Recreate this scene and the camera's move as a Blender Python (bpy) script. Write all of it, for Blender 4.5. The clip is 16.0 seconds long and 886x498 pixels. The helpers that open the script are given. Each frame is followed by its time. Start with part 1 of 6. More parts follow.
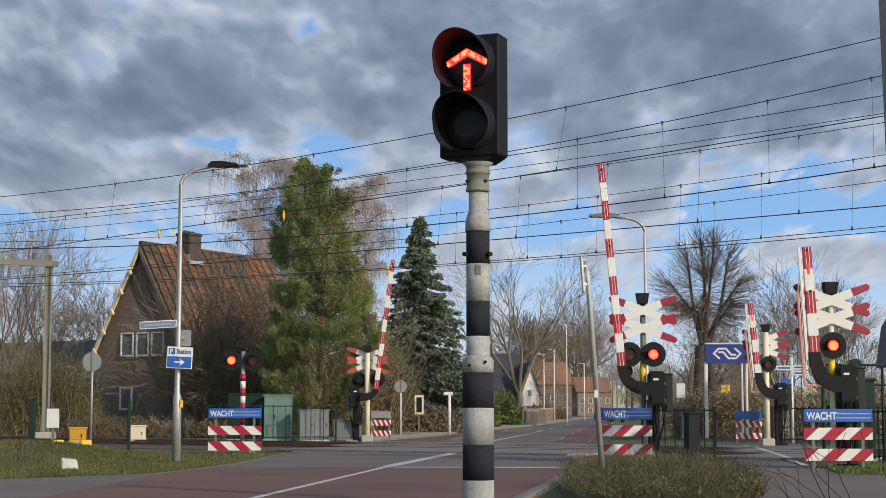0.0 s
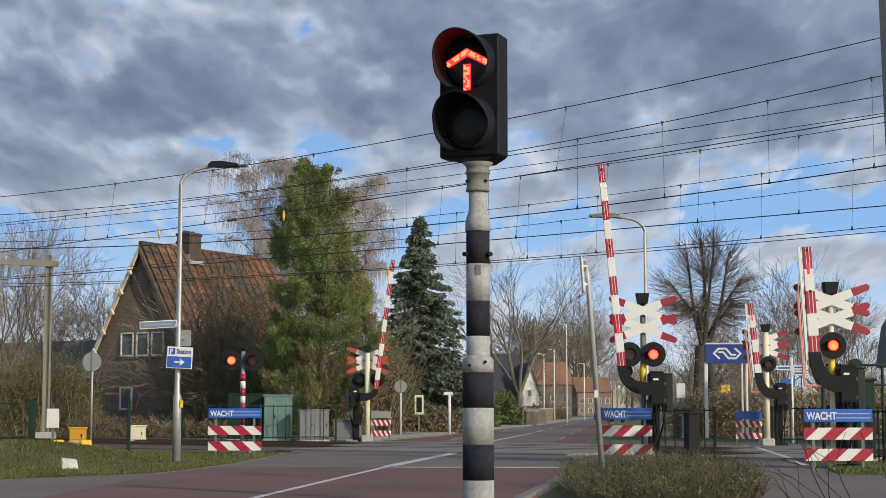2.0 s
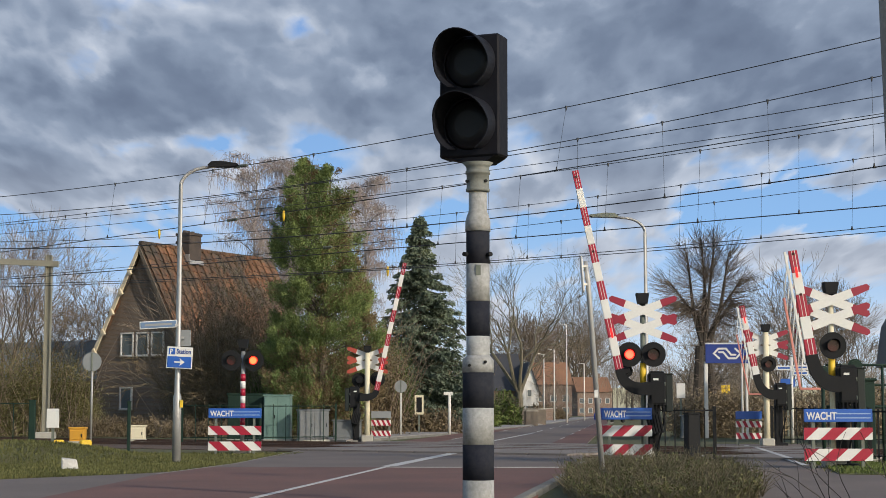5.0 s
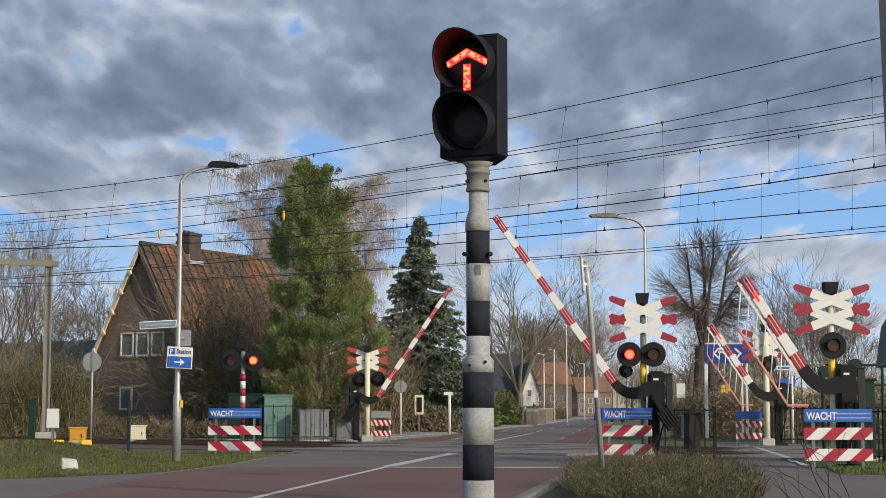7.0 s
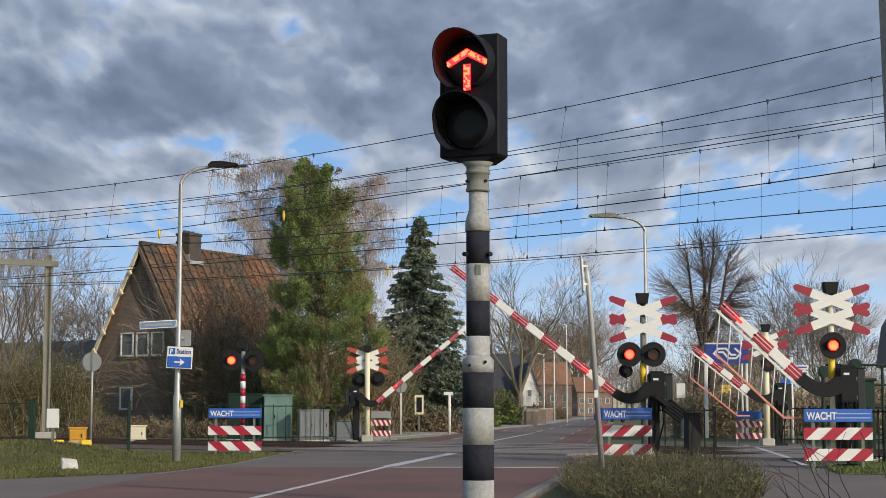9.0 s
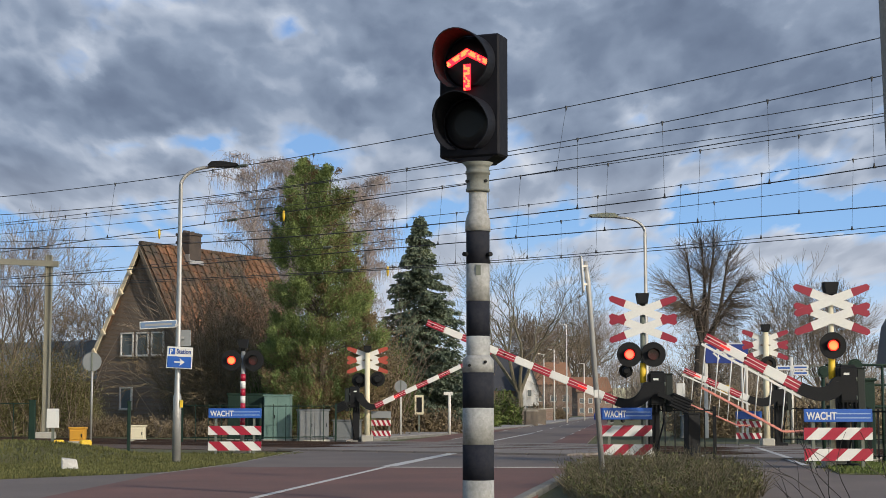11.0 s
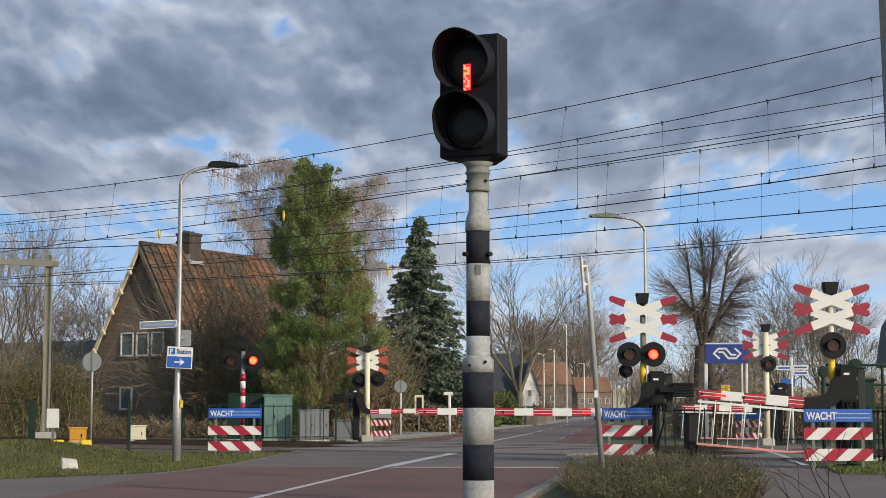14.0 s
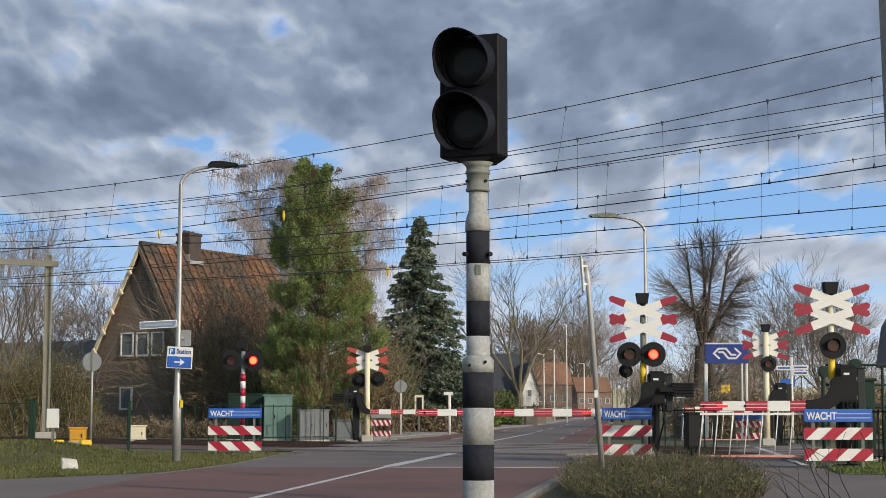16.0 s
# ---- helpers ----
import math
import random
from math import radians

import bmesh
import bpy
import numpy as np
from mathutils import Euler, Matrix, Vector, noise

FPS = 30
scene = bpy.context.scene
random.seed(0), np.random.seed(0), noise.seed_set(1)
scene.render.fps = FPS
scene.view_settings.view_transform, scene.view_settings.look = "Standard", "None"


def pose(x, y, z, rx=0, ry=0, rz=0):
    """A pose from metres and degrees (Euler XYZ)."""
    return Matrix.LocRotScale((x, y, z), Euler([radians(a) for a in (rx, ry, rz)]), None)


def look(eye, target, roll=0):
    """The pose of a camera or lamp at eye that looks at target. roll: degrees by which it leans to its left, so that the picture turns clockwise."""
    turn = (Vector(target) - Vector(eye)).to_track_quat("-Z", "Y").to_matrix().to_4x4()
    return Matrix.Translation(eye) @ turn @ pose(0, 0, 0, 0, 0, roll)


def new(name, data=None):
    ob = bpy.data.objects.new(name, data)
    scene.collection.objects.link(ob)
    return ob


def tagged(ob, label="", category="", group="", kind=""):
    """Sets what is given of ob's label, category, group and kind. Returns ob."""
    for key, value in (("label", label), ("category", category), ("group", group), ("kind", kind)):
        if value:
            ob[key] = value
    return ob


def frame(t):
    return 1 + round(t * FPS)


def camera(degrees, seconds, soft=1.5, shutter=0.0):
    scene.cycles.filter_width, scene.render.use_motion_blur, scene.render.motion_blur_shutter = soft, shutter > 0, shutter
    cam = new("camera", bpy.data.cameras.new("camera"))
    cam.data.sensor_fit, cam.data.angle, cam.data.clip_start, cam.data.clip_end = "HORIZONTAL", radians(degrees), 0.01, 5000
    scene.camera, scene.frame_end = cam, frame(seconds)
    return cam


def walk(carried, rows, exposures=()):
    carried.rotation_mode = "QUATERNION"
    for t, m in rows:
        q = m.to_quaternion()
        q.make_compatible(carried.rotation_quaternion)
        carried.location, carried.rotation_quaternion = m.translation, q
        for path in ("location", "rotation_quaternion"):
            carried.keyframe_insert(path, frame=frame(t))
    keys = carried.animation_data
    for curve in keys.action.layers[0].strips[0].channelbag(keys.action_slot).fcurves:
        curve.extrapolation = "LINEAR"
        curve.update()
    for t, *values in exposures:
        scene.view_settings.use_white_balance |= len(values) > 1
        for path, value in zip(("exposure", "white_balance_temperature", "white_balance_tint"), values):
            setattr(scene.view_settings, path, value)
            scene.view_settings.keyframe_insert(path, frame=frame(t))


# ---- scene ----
# camera: fixed on its stand beside the road
cam = camera(29.27, 16.0, soft=0.85)
EYE = pose(0, 0, 1.1, 95.465, 0, 0)
walk(cam, [(0.0, EYE), (16.0, EYE)], exposures=[(0.0, 0.0), (16.0, 0.0)])

# daylight: low winter sun from behind and to the side, blue sky with clouds
SUN_TO = Vector((0.66, -0.66, 0.38)).normalized()
world = bpy.data.worlds.new("sky")
scene.world = world
world.use_nodes = True
wn = world.node_tree.nodes
sky = wn.new("ShaderNodeTexSky")
sky.sky_type = "NISHITA"
sky.sun_disc = False
sky.sun_elevation = math.asin(SUN_TO.z)
sky.sun_rotation = math.atan2(SUN_TO.x, SUN_TO.y)
world.node_tree.links.new(sky.outputs[0], wn["Background"].inputs["Color"])
wn["Background"].inputs["Strength"].default_value = 0.15
sun = new("sun", bpy.data.lights.new("sun", "SUN"))
sun.data.energy, sun.data.angle, sun.data.color = 3.1, radians(0.8), (1.0, 0.90, 0.76)
sun.matrix_world = look(SUN_TO * 50, (0, 0, 0))


# ---- materials ----
class Nodes:
    """Short-hand for a node material."""

    def __init__(self, name):
        self.mat = bpy.data.materials.new(name)
        self.mat.use_nodes = True
        self.t = self.mat.node_tree
        self.bsdf = self.t.nodes["Principled BSDF"]

    def add(self, kind, inputs=(), **props):
        n = self.t.nodes.new("ShaderNode" + kind)
        for k, v in props.items():
            setattr(n, k, v)
        for k, v in dict(inputs).items():
            self.put(n.inputs[k], v)
        return n

    def put(self, socket, v):
        if isinstance(v, bpy.types.NodeSocket):
            self.t.links.new(v, socket)
        else:
            socket.default_value = v

    def ramp(self, fac, stops):
        n = self.t.nodes.new("ShaderNodeValToRGB")
        e = n.color_ramp.elements
        while len(e) < len(stops):
            e.new(0.5)
        for el, (p, c) in zip(e, stops):
            el.position, el.color = p, (*c, 1)
        self.put(n.inputs[0], fac)
        return n.outputs[0]

    def noise(self, scale, detail=4.0, rough=0.55, vec=None):
        n = self.add("TexNoise", {"Scale": scale, "Detail": detail, "Roughness": rough})
        if vec is None:
            vec = self.add("TexCoord").outputs["Object"]
        self.put(n.inputs["Vector"], vec)
        return n.outputs["Fac"]

    def math(self, op, a, b=0.0, c=0.0):
        n = self.add("Math", operation=op)
        for s, v in zip(n.inputs, (a, b, c)):
            self.put(s, v)
        return n.outputs[0]

    def mix(self, fac, a, b, blend="MIX"):
        n = self.add("Mix", data_type="RGBA", blend_type=blend)
        self.put(n.inputs[0], fac)
        self.put(n.inputs[6], (*a, 1) if isinstance(a, tuple) else a)
        self.put(n.inputs[7], (*b, 1) if isinstance(b, tuple) else b)
        return n.outputs[2]

    def bump(self, height, strength=0.3, dist=0.01):
        n = self.add("Bump", {"Strength": strength, "Distance": dist, "Height": height})
        self.put(self.bsdf.inputs["Normal"], n.outputs[0])


def worn(name, base, dark=None, scale=3.0, fine=40.0, rough=0.6, metal=0.0, amount=0.5, bump=0.2, dist=0.004, rand=0.0, spec=0.5):
    """A surface with broad stains, fine grain and relief."""
    m = Nodes(name)
    dark = dark or tuple(c * 0.55 for c in base)
    big = m.noise(scale, 5.0, 0.6)
    small = m.noise(fine, 3.0, 0.6)
    f = m.ramp(m.math("ADD", m.math("MULTIPLY", big, 0.6), m.math("MULTIPLY", small, 0.4)), [(0.38, (1, 1, 1)), (0.66, (0, 0, 0))])
    col = m.mix(m.math("MULTIPLY", f, amount), base, dark)
    if rand:
        info = m.add("ObjectInfo")
        v = m.math("ADD", 1.0 - rand / 2, m.math("MULTIPLY", info.outputs["Random"], rand))
        col = m.mix(1.0, col, m.add("CombineColor", {0: v, 1: v, 2: v}).outputs[0], "MULTIPLY")
    m.put(m.bsdf.inputs["Base Color"], col)
    m.put(m.bsdf.inputs["Roughness"], m.math("ADD", rough - 0.1, m.math("MULTIPLY", small, 0.2)))
    m.bsdf.inputs["Metallic"].default_value = metal
    m.bsdf.inputs["Specular IOR Level"].default_value = spec
    if bump:
        m.bump(small, bump, dist)
    return m.mat


def foliage(name, dark, light, rough=0.7, scale=0.6, trans=0.0):
    """Leaves or needles, each piece of its own tone."""
    m = Nodes(name)
    geo = m.add("NewGeometry").outputs["Random Per Island"]
    big = m.noise(scale, 3.0)
    f = m.math("ADD", m.math("MULTIPLY", geo, 0.5), m.math("MULTIPLY", m.ramp(big, [(0.40, (0, 0, 0)), (0.60, (1, 1, 1))]), 0.5))
    m.put(m.bsdf.inputs["Base Color"], m.mix(f, dark, light))
    m.bsdf.inputs["Roughness"].default_value = rough
    m.bsdf.inputs["Specular IOR Level"].default_value = 0.25
    return m.mat


def glow(name, rgb, strength):
    m = Nodes(name)
    m.put(m.bsdf.inputs["Base Color"], (*rgb, 1))
    m.put(m.bsdf.inputs["Emission Color"], (*rgb, 1))
    m.bsdf.inputs["Emission Strength"].default_value = strength
    return m.mat


M_WHITE = worn("white_paint", (0.72, 0.70, 0.66), (0.42, 0.41, 0.37), 2.0, 30, 0.5, amount=0.45)
M_WHITEREF = worn("white_reflective_sheet", (0.69, 0.69, 0.66), (0.50, 0.50, 0.47), 2.0, 30, 0.4, amount=0.4)
M_RED = worn("red_reflective_sheet", (0.36, 0.009, 0.035), (0.24, 0.008, 0.024), 2.5, 30, 0.4, amount=0.5)
M_CROSSRED = worn("deep_red_board_ends", (0.27, 0.008, 0.032), (0.18, 0.007, 0.022), 2.5, 30, 0.45, amount=0.5)
M_ORANGE = worn("faded_orange_red", (0.38, 0.062, 0.035), (0.27, 0.05, 0.035), 2.5, 30, 0.5, amount=0.5)
M_PINK = worn("faded_red_skirt", (0.62, 0.24, 0.19), (0.45, 0.16, 0.13), 2.5, 30, 0.5, amount=0.5)
M_BLACK = worn("black_metal", (0.012, 0.013, 0.015), (0.018, 0.018, 0.018), 3.0, 40, 0.6, amount=0.5, spec=0.14)
M_GREENBLACK = worn("green_black_paint", (0.020, 0.026, 0.024), (0.012, 0.015, 0.014), 3.0, 30, 0.5, amount=0.6, spec=0.3)
M_BLACKPAINT = worn("black_pole_paint", (0.016, 0.018, 0.028), (0.045, 0.046, 0.05), 6.0, 50, 0.8, amount=0.5, spec=0.06)
M_COLLAR = worn("grey_green_collar", (0.20, 0.21, 0.19), (0.11, 0.115, 0.10), 9.0, 90, 0.6, amount=0.7, spec=0.3)
M_POLEWHITE = worn("weathered_white_pole", (0.40, 0.405, 0.40), (0.15, 0.15, 0.14), 11.0, 60, 0.7, amount=0.7, bump=0.3, spec=0.25)
M_GALV = worn("galvanised_steel", (0.40, 0.40, 0.39), (0.27, 0.27, 0.27), 3.0, 30, 0.5, 0.4, amount=0.6)
M_GALVDARK = worn("dull_green_steel", (0.16, 0.18, 0.15), (0.09, 0.10, 0.08), 3.0, 30, 0.6, 0.2, amount=0.6)
M_WIRE = worn("wire_copper", (0.035, 0.038, 0.043), rough=0.6, amount=0.2, bump=0)
M_BLUE = worn("blue_sign_face", (0.02, 0.10, 0.42), (0.015, 0.08, 0.33), 2.0, 20, 0.4, amount=0.4)
M_NAVY = worn("dark_blue_sign_face", (0.012, 0.035, 0.22), (0.01, 0.03, 0.17), 2.0, 20, 0.4, amount=0.4)
M_YELLOW = worn("yellow_paint", (0.75, 0.50, 0.03), (0.5, 0.34, 0.03), 3.0, 30, 0.5, amount=0.4)
M_CREAM = worn("cream_post_paint", (0.72, 0.66, 0.48), (0.5, 0.45, 0.32), 3.0, 30, 0.5, amount=0.4)
M_CONCRETE = worn("concrete", (0.42, 0.40, 0.35), (0.26, 0.25, 0.21), 2.0, 40, 0.85, amount=0.7, bump=0.4)
M_KERB = worn("kerb_concrete", (0.22, 0.21, 0.185), (0.12, 0.115, 0.095), 2.0, 40, 0.85, amount=0.7, bump=0.4, rand=0.3)
M_GREEN = worn("dark_green_paint", (0.014, 0.034, 0.025), (0.009, 0.02, 0.014), 3.0, 30, 0.6, amount=0.5, spec=0.2)
M_CABINET = worn("light_grey_cabinet", (0.24, 0.255, 0.26), (0.16, 0.175, 0.18), 2.0, 20, 0.5, amount=0.5)
M_CABGREY = worn("dull_grey_cabinet", (0.165, 0.18, 0.19), (0.10, 0.11, 0.115), 1.5, 14, 0.5, amount=0.7)
M_CABGREEN = worn("pale_green_cabinet", (0.16, 0.26, 0.225), (0.07, 0.13, 0.11), 1.6, 12, 0.35, amount=0.5)
M_WOOD = worn("grey_timber", (0.16, 0.13, 0.10), (0.08, 0.065, 0.05), 2.0, 30, 0.8, amount=0.7, bump=0.4)
M_BARK = worn("bark", (0.15, 0.122, 0.09), (0.07, 0.058, 0.042), 3.0, 25, 0.9, amount=0.8, bump=0.6, dist=0.02)
M_TWIG = worn("twigs", (0.27, 0.21, 0.15), (0.15, 0.115, 0.08), 1.0, 20, 0.9, amount=0.6, bump=0)
M_BIRCH = worn("birch_twigs", (0.30, 0.26, 0.25), (0.18, 0.155, 0.15), 1.0, 20, 0.9, amount=0.6, bump=0)
M_DARKBARK = worn("dark_bark", (0.075, 0.062, 0.05), (0.035, 0.03, 0.025), 3.0, 25, 0.9, amount=0.8, bump=0.6, dist=0.02)
M_SHOOT = worn("dark_shoots", (0.19, 0.15, 0.115), (0.10, 0.08, 0.062), 1.0, 20, 0.9, amount=0.6, bump=0)
M_SCRUBTWIG = worn("scrub_twigs", (0.19, 0.155, 0.09), (0.09, 0.075, 0.045), 1.5, 20, 0.9, amount=0.7, bump=0)
M_BIRCHBARK = worn("birch_bark", (0.40, 0.37, 0.33), (0.16, 0.14, 0.12), 1.5, 12, 0.8, amount=0.7, bump=0.2)
M_PALEBARK = worn("pale_bark", (0.165, 0.145, 0.098), (0.085, 0.075, 0.05), 2.0, 20, 0.9, amount=0.7, bump=0.4)
M_LENS = worn("dark_red_lens", (0.05, 0.008, 0.008), rough=0.25, amount=0.3, bump=0)
M_LAMP = glow("lit_red_lamp", (1.0, 0.014, 0.012), 1.5)
M_LAMPCORE = glow("lit_lamp_core", (1.0, 0.12, 0.06), 2.2)
M_LAMPHOT = glow("hot_lamp_core", (1.0, 0.17, 0.05), 2.1)
M_VISOR = worn("black_visor", (0.015, 0.016, 0.022), (0.010, 0.011, 0.014), 4.0, 40, 0.6, amount=0.5, spec=0.12)
M_DARKLENS = worn("dark_lens_glass", (0.012, 0.013, 0.016), (0.02, 0.02, 0.022), 8.0, 60, 0.35, amount=0.5, bump=0.3, dist=0.002, spec=0.2)
M_LED = glow("lit_red_led", (1.0, 0.012, 0.024), 4.2)
M_LEDHOT = glow("hot_red_led", (1.0, 0.12, 0.034), 4.2)
M_MAST = worn("weathered_mast_steel", (0.26, 0.25, 0.20), (0.16, 0.155, 0.12), 2.0, 20, 0.7, 0.1, amount=0.6)
M_NAMEPLATE = worn("faded_blue_plate", (0.10, 0.17, 0.29), (0.08, 0.13, 0.22), 2.0, 20, 0.5, amount=0.4)
M_HEAD = worn("matt_black_housing", (0.010, 0.011, 0.016), (0.018, 0.018, 0.022), 3.0, 40, 0.6, amount=0.5, spec=0.10)
M_CHIMNEY = worn("sooty_brick", (0.075, 0.058, 0.048), (0.04, 0.033, 0.03), 2.0, 12, 0.9, amount=0.8, bump=0.5)
M_PRINT = worn("pale_blue_print", (0.30, 0.42, 0.60), rough=0.5, amount=0.3, bump=0)


# ---- mesh helpers ----
def cube(bm, c, s, mat=0, rot=(0, 0, 0), bev=0.0):
    """A box with centre c and size s, turned by rot degrees about its centre, edges bevelled."""
    before = set(bm.faces)
    m = pose(*c, *rot) @ Matrix.Diagonal((*s, 1))
    made = bmesh.ops.create_cube(bm, size=1.0, matrix=m)["verts"]
    if bev:
        edges = {e for v in made for e in v.link_edges}
        bmesh.ops.bevel(bm, geom=list(edges), offset=bev, segments=1, affect="EDGES")
    for f in bm.faces:
        if f not in before:
            f.material_index = mat


def tube(bm, pts, radii, seg=8, mat=0, caps=True):
    """A tube through points with a radius at each."""
    rings = []
    for i, p in enumerate(pts):
        p = Vector(p)
        a = Vector(pts[max(i - 1, 0)])
        b = Vector(pts[min(i + 1, len(pts) - 1)])
        d = (b - a).normalized()
        side = d.orthogonal().normalized() if abs(d.z) > 0.98 else d.cross(Vector((0, 0, 1))).normalized()
        if abs(d.z) > 0.98:
            side = (Vector((1, 0, 0)) - d * d.x).normalized()
        up = side.cross(d)
        r = radii[i] if hasattr(radii, "__len__") else radii
        rings.append([bm.verts.new(p + (side * math.cos(t) + up * math.sin(t)) * r) for t in (2 * math.pi * k / seg for k in range(seg))])
    for r0, r1 in zip(rings, rings[1:]):
        for k in range(seg):
            f = bm.faces.new((r0[k], r0[(k + 1) % seg], r1[(k + 1) % seg], r1[k]))
            f.material_index, f.smooth = mat, True
    if caps and seg > 3:
        for ring, flip in ((rings[0], True), (rings[-1], False)):
            f = bm.faces.new(ring[::-1] if not flip else ring)
            f.material_index = mat


def prism(bm, outline, y0, y1, mat=0):
    """An outline in x, z drawn out from y0 to y1."""
    a = [bm.verts.new((x, y0, z)) for x, z in outline]
    b = [bm.verts.new((x, y1, z)) for x, z in outline]
    n = len(a)
    fs = [bm.faces.new(a[::-1]), bm.faces.new(b)]
    fs += [bm.faces.new((a[i], a[(i + 1) % n], b[(i + 1) % n], b[i])) for i in range(n)]
    for f in fs:
        f.material_index = mat


def disc(bm, c, r, depth, seg=24, mat=0, r2=None):
    """A round plate that faces -y."""
    tube(bm, [(c[0], c[1], c[2]), (c[0], c[1] + depth, c[2])], [r, r if r2 is None else r2], seg, mat)


def mesh_of(name, bm, mats):
    me = bpy.data.meshes.new(name)
    bmesh.ops.recalc_face_normals(bm, faces=bm.faces[:])
    bm.to_mesh(me)
    bm.free()
    for m in mats if isinstance(mats, (list, tuple)) else [mats]:
        me.materials.append(m)
    return me


def part(name, bm, mats, parent=None, label="", at=None):
    ob = new(name, bm if isinstance(bm, bpy.types.Mesh) else mesh_of(name, bm, mats))
    ob.parent = parent
    if at is not None:
        ob.matrix_basis = at
    if label:
        ob["label"] = label
    return ob


def thing(name, m, label, category, group="", kind=""):
    return tagged(placed(new(name), m), label, category, group, kind)


def placed(ob, m):
    ob.matrix_basis = m
    return ob


def sheet(name, corners, z, thick, mat, label, category=""):
    """A flat slab of the setting with the given outline in x, y."""
    bm = bmesh.new()
    top = [bm.verts.new((x, y, z)) for x, y in corners]
    low = [bm.verts.new((x, y, z - thick)) for x, y in corners]
    bm.faces.new(top)
    n = len(top)
    for i in range(n):
        bm.faces.new((top[i], low[i], low[(i + 1) % n], top[(i + 1) % n]))
    ob = part(name, bm, mat)
    return tagged(ob, label, category or name, kind="structure")


def raw(name, verts, faces, mats, parent=None, label=""):
    me = bpy.data.meshes.new(name)
    me.from_pydata(verts, [], faces)
    for m in mats if isinstance(mats, (list, tuple)) else [mats]:
        me.materials.append(m)
    return part(name, me, mats, parent, label)


def clip_x(poly, lim, sign):
    out = []
    for (x0, z0), (x1, z1) in zip(poly, poly[1:] + poly[:1]):
        a, b = (x0 - lim) * sign >= 0, (x1 - lim) * sign >= 0
        if a:
            out.append((x0, z0))
        if a != b:
            f = (lim - x0) / (x1 - x0)
            out.append((lim, z0 + (z1 - z0) * f))
    return out


def writing(owner, text, x, y, z, size, width=None, mat=None, up=None):
    cu = bpy.data.curves.new("lettering", "FONT")
    cu.body, cu.size, cu.extrude, cu.offset = text, size, 0.002, size * 0.025
    ob = new("lettering", cu)
    bpy.context.view_layer.update()
    me = bpy.data.meshes.new_from_object(ob.evaluated_get(bpy.context.evaluated_depsgraph_get()))
    bpy.data.objects.remove(ob)
    me.materials.clear()
    me.materials.append(mat or M_WHITEREF)
    w = max(v.co.x for v in me.vertices) - min(v.co.x for v in me.vertices)
    sx = width / w if width else 1.0
    for v in me.vertices:
        v.co.x *= sx
    return part("lettering", me, None, owner, "white lettering", pose(x, y, z, 90, 0, 0))


# ---- sky: a high sheet of cloud far behind everything, drifting ----
# per cloud body or gap: bearing, elevation, half-length, half-height, amount
SKY_BODIES = [
    (-0.2438, 0.1637, 0.0533, 0.0366, 0.08), (-0.1803, 0.1910, 0.0666, 0.0233, 0.12), (-0.1059, 0.1807, 0.0533, 0.0167, 0.08), (-0.0284, 0.2150, 0.0666, 0.0233, 0.10),
    (0.1510, 0.2219, 0.1399, 0.0433, 0.22), (0.0726, 0.1484, 0.0333, 0.0087, 0.10), (0.1096, 0.1416, 0.0366, 0.0080, 0.12), (-0.2229, 0.1280, 0.0500, 0.0150, 0.15),
    (-0.1793, 0.1331, 0.0300, 0.0117, 0.10), (0.0507, 0.1304, 0.0207, 0.0113, 0.22), (0.1178, 0.1223, 0.0213, 0.0093, 0.22), (-0.0282, 0.1280, 0.0250, 0.0140, 0.16),
    (0.1565, 0.1348, 0.0100, 0.0113, 0.15), (0.2329, 0.0953, 0.0500, 0.0093, 0.18), (0.0723, 0.0933, 0.0433, 0.0073, 0.18), (0.1738, 0.1654, 0.0566, 0.0117, 0.10),
    (-0.1526, 0.1450, 0.0167, 0.0080, 0.14), (-0.2289, 0.0977, 0.0666, 0.0093, 0.14),
]
SKY_GAPS = [
    (-0.2160, 0.2030, 0.0167, 0.0200, -0.30), (-0.0929, 0.2305, 0.0113, 0.0100, -0.22), (-0.0487, 0.1978, 0.0153, 0.0080, -0.28), (-0.1529, 0.1610, 0.0300, 0.0067, -0.24),
    (-0.1864, 0.1562, 0.0167, 0.0060, -0.18), (0.2172, 0.1474, 0.0300, 0.0087, -0.12), (0.2066, 0.1196, 0.0866, 0.0153, -0.16), (0.0590, 0.1078, 0.0366, 0.0067, -0.14),
    (-0.0047, 0.1145, 0.0200, 0.0113, -0.10), (-0.1190, 0.1433, 0.0233, 0.0133, -0.10), (0.1166, 0.1722, 0.0133, 0.0047, -0.14), (-0.2547, 0.1944, 0.0067, 0.0080, -0.15),
    (-0.0754, 0.1596, 0.0200, 0.0053, -0.08), (-0.1214, 0.2098, 0.0300, 0.0167, -0.07), (-0.0822, 0.1671, 0.0200, 0.0133, -0.05), (0.0593, 0.1654, 0.0266, 0.0100, -0.08),
    (-0.1638, 0.2184, 0.0133, 0.0080, -0.06),
]


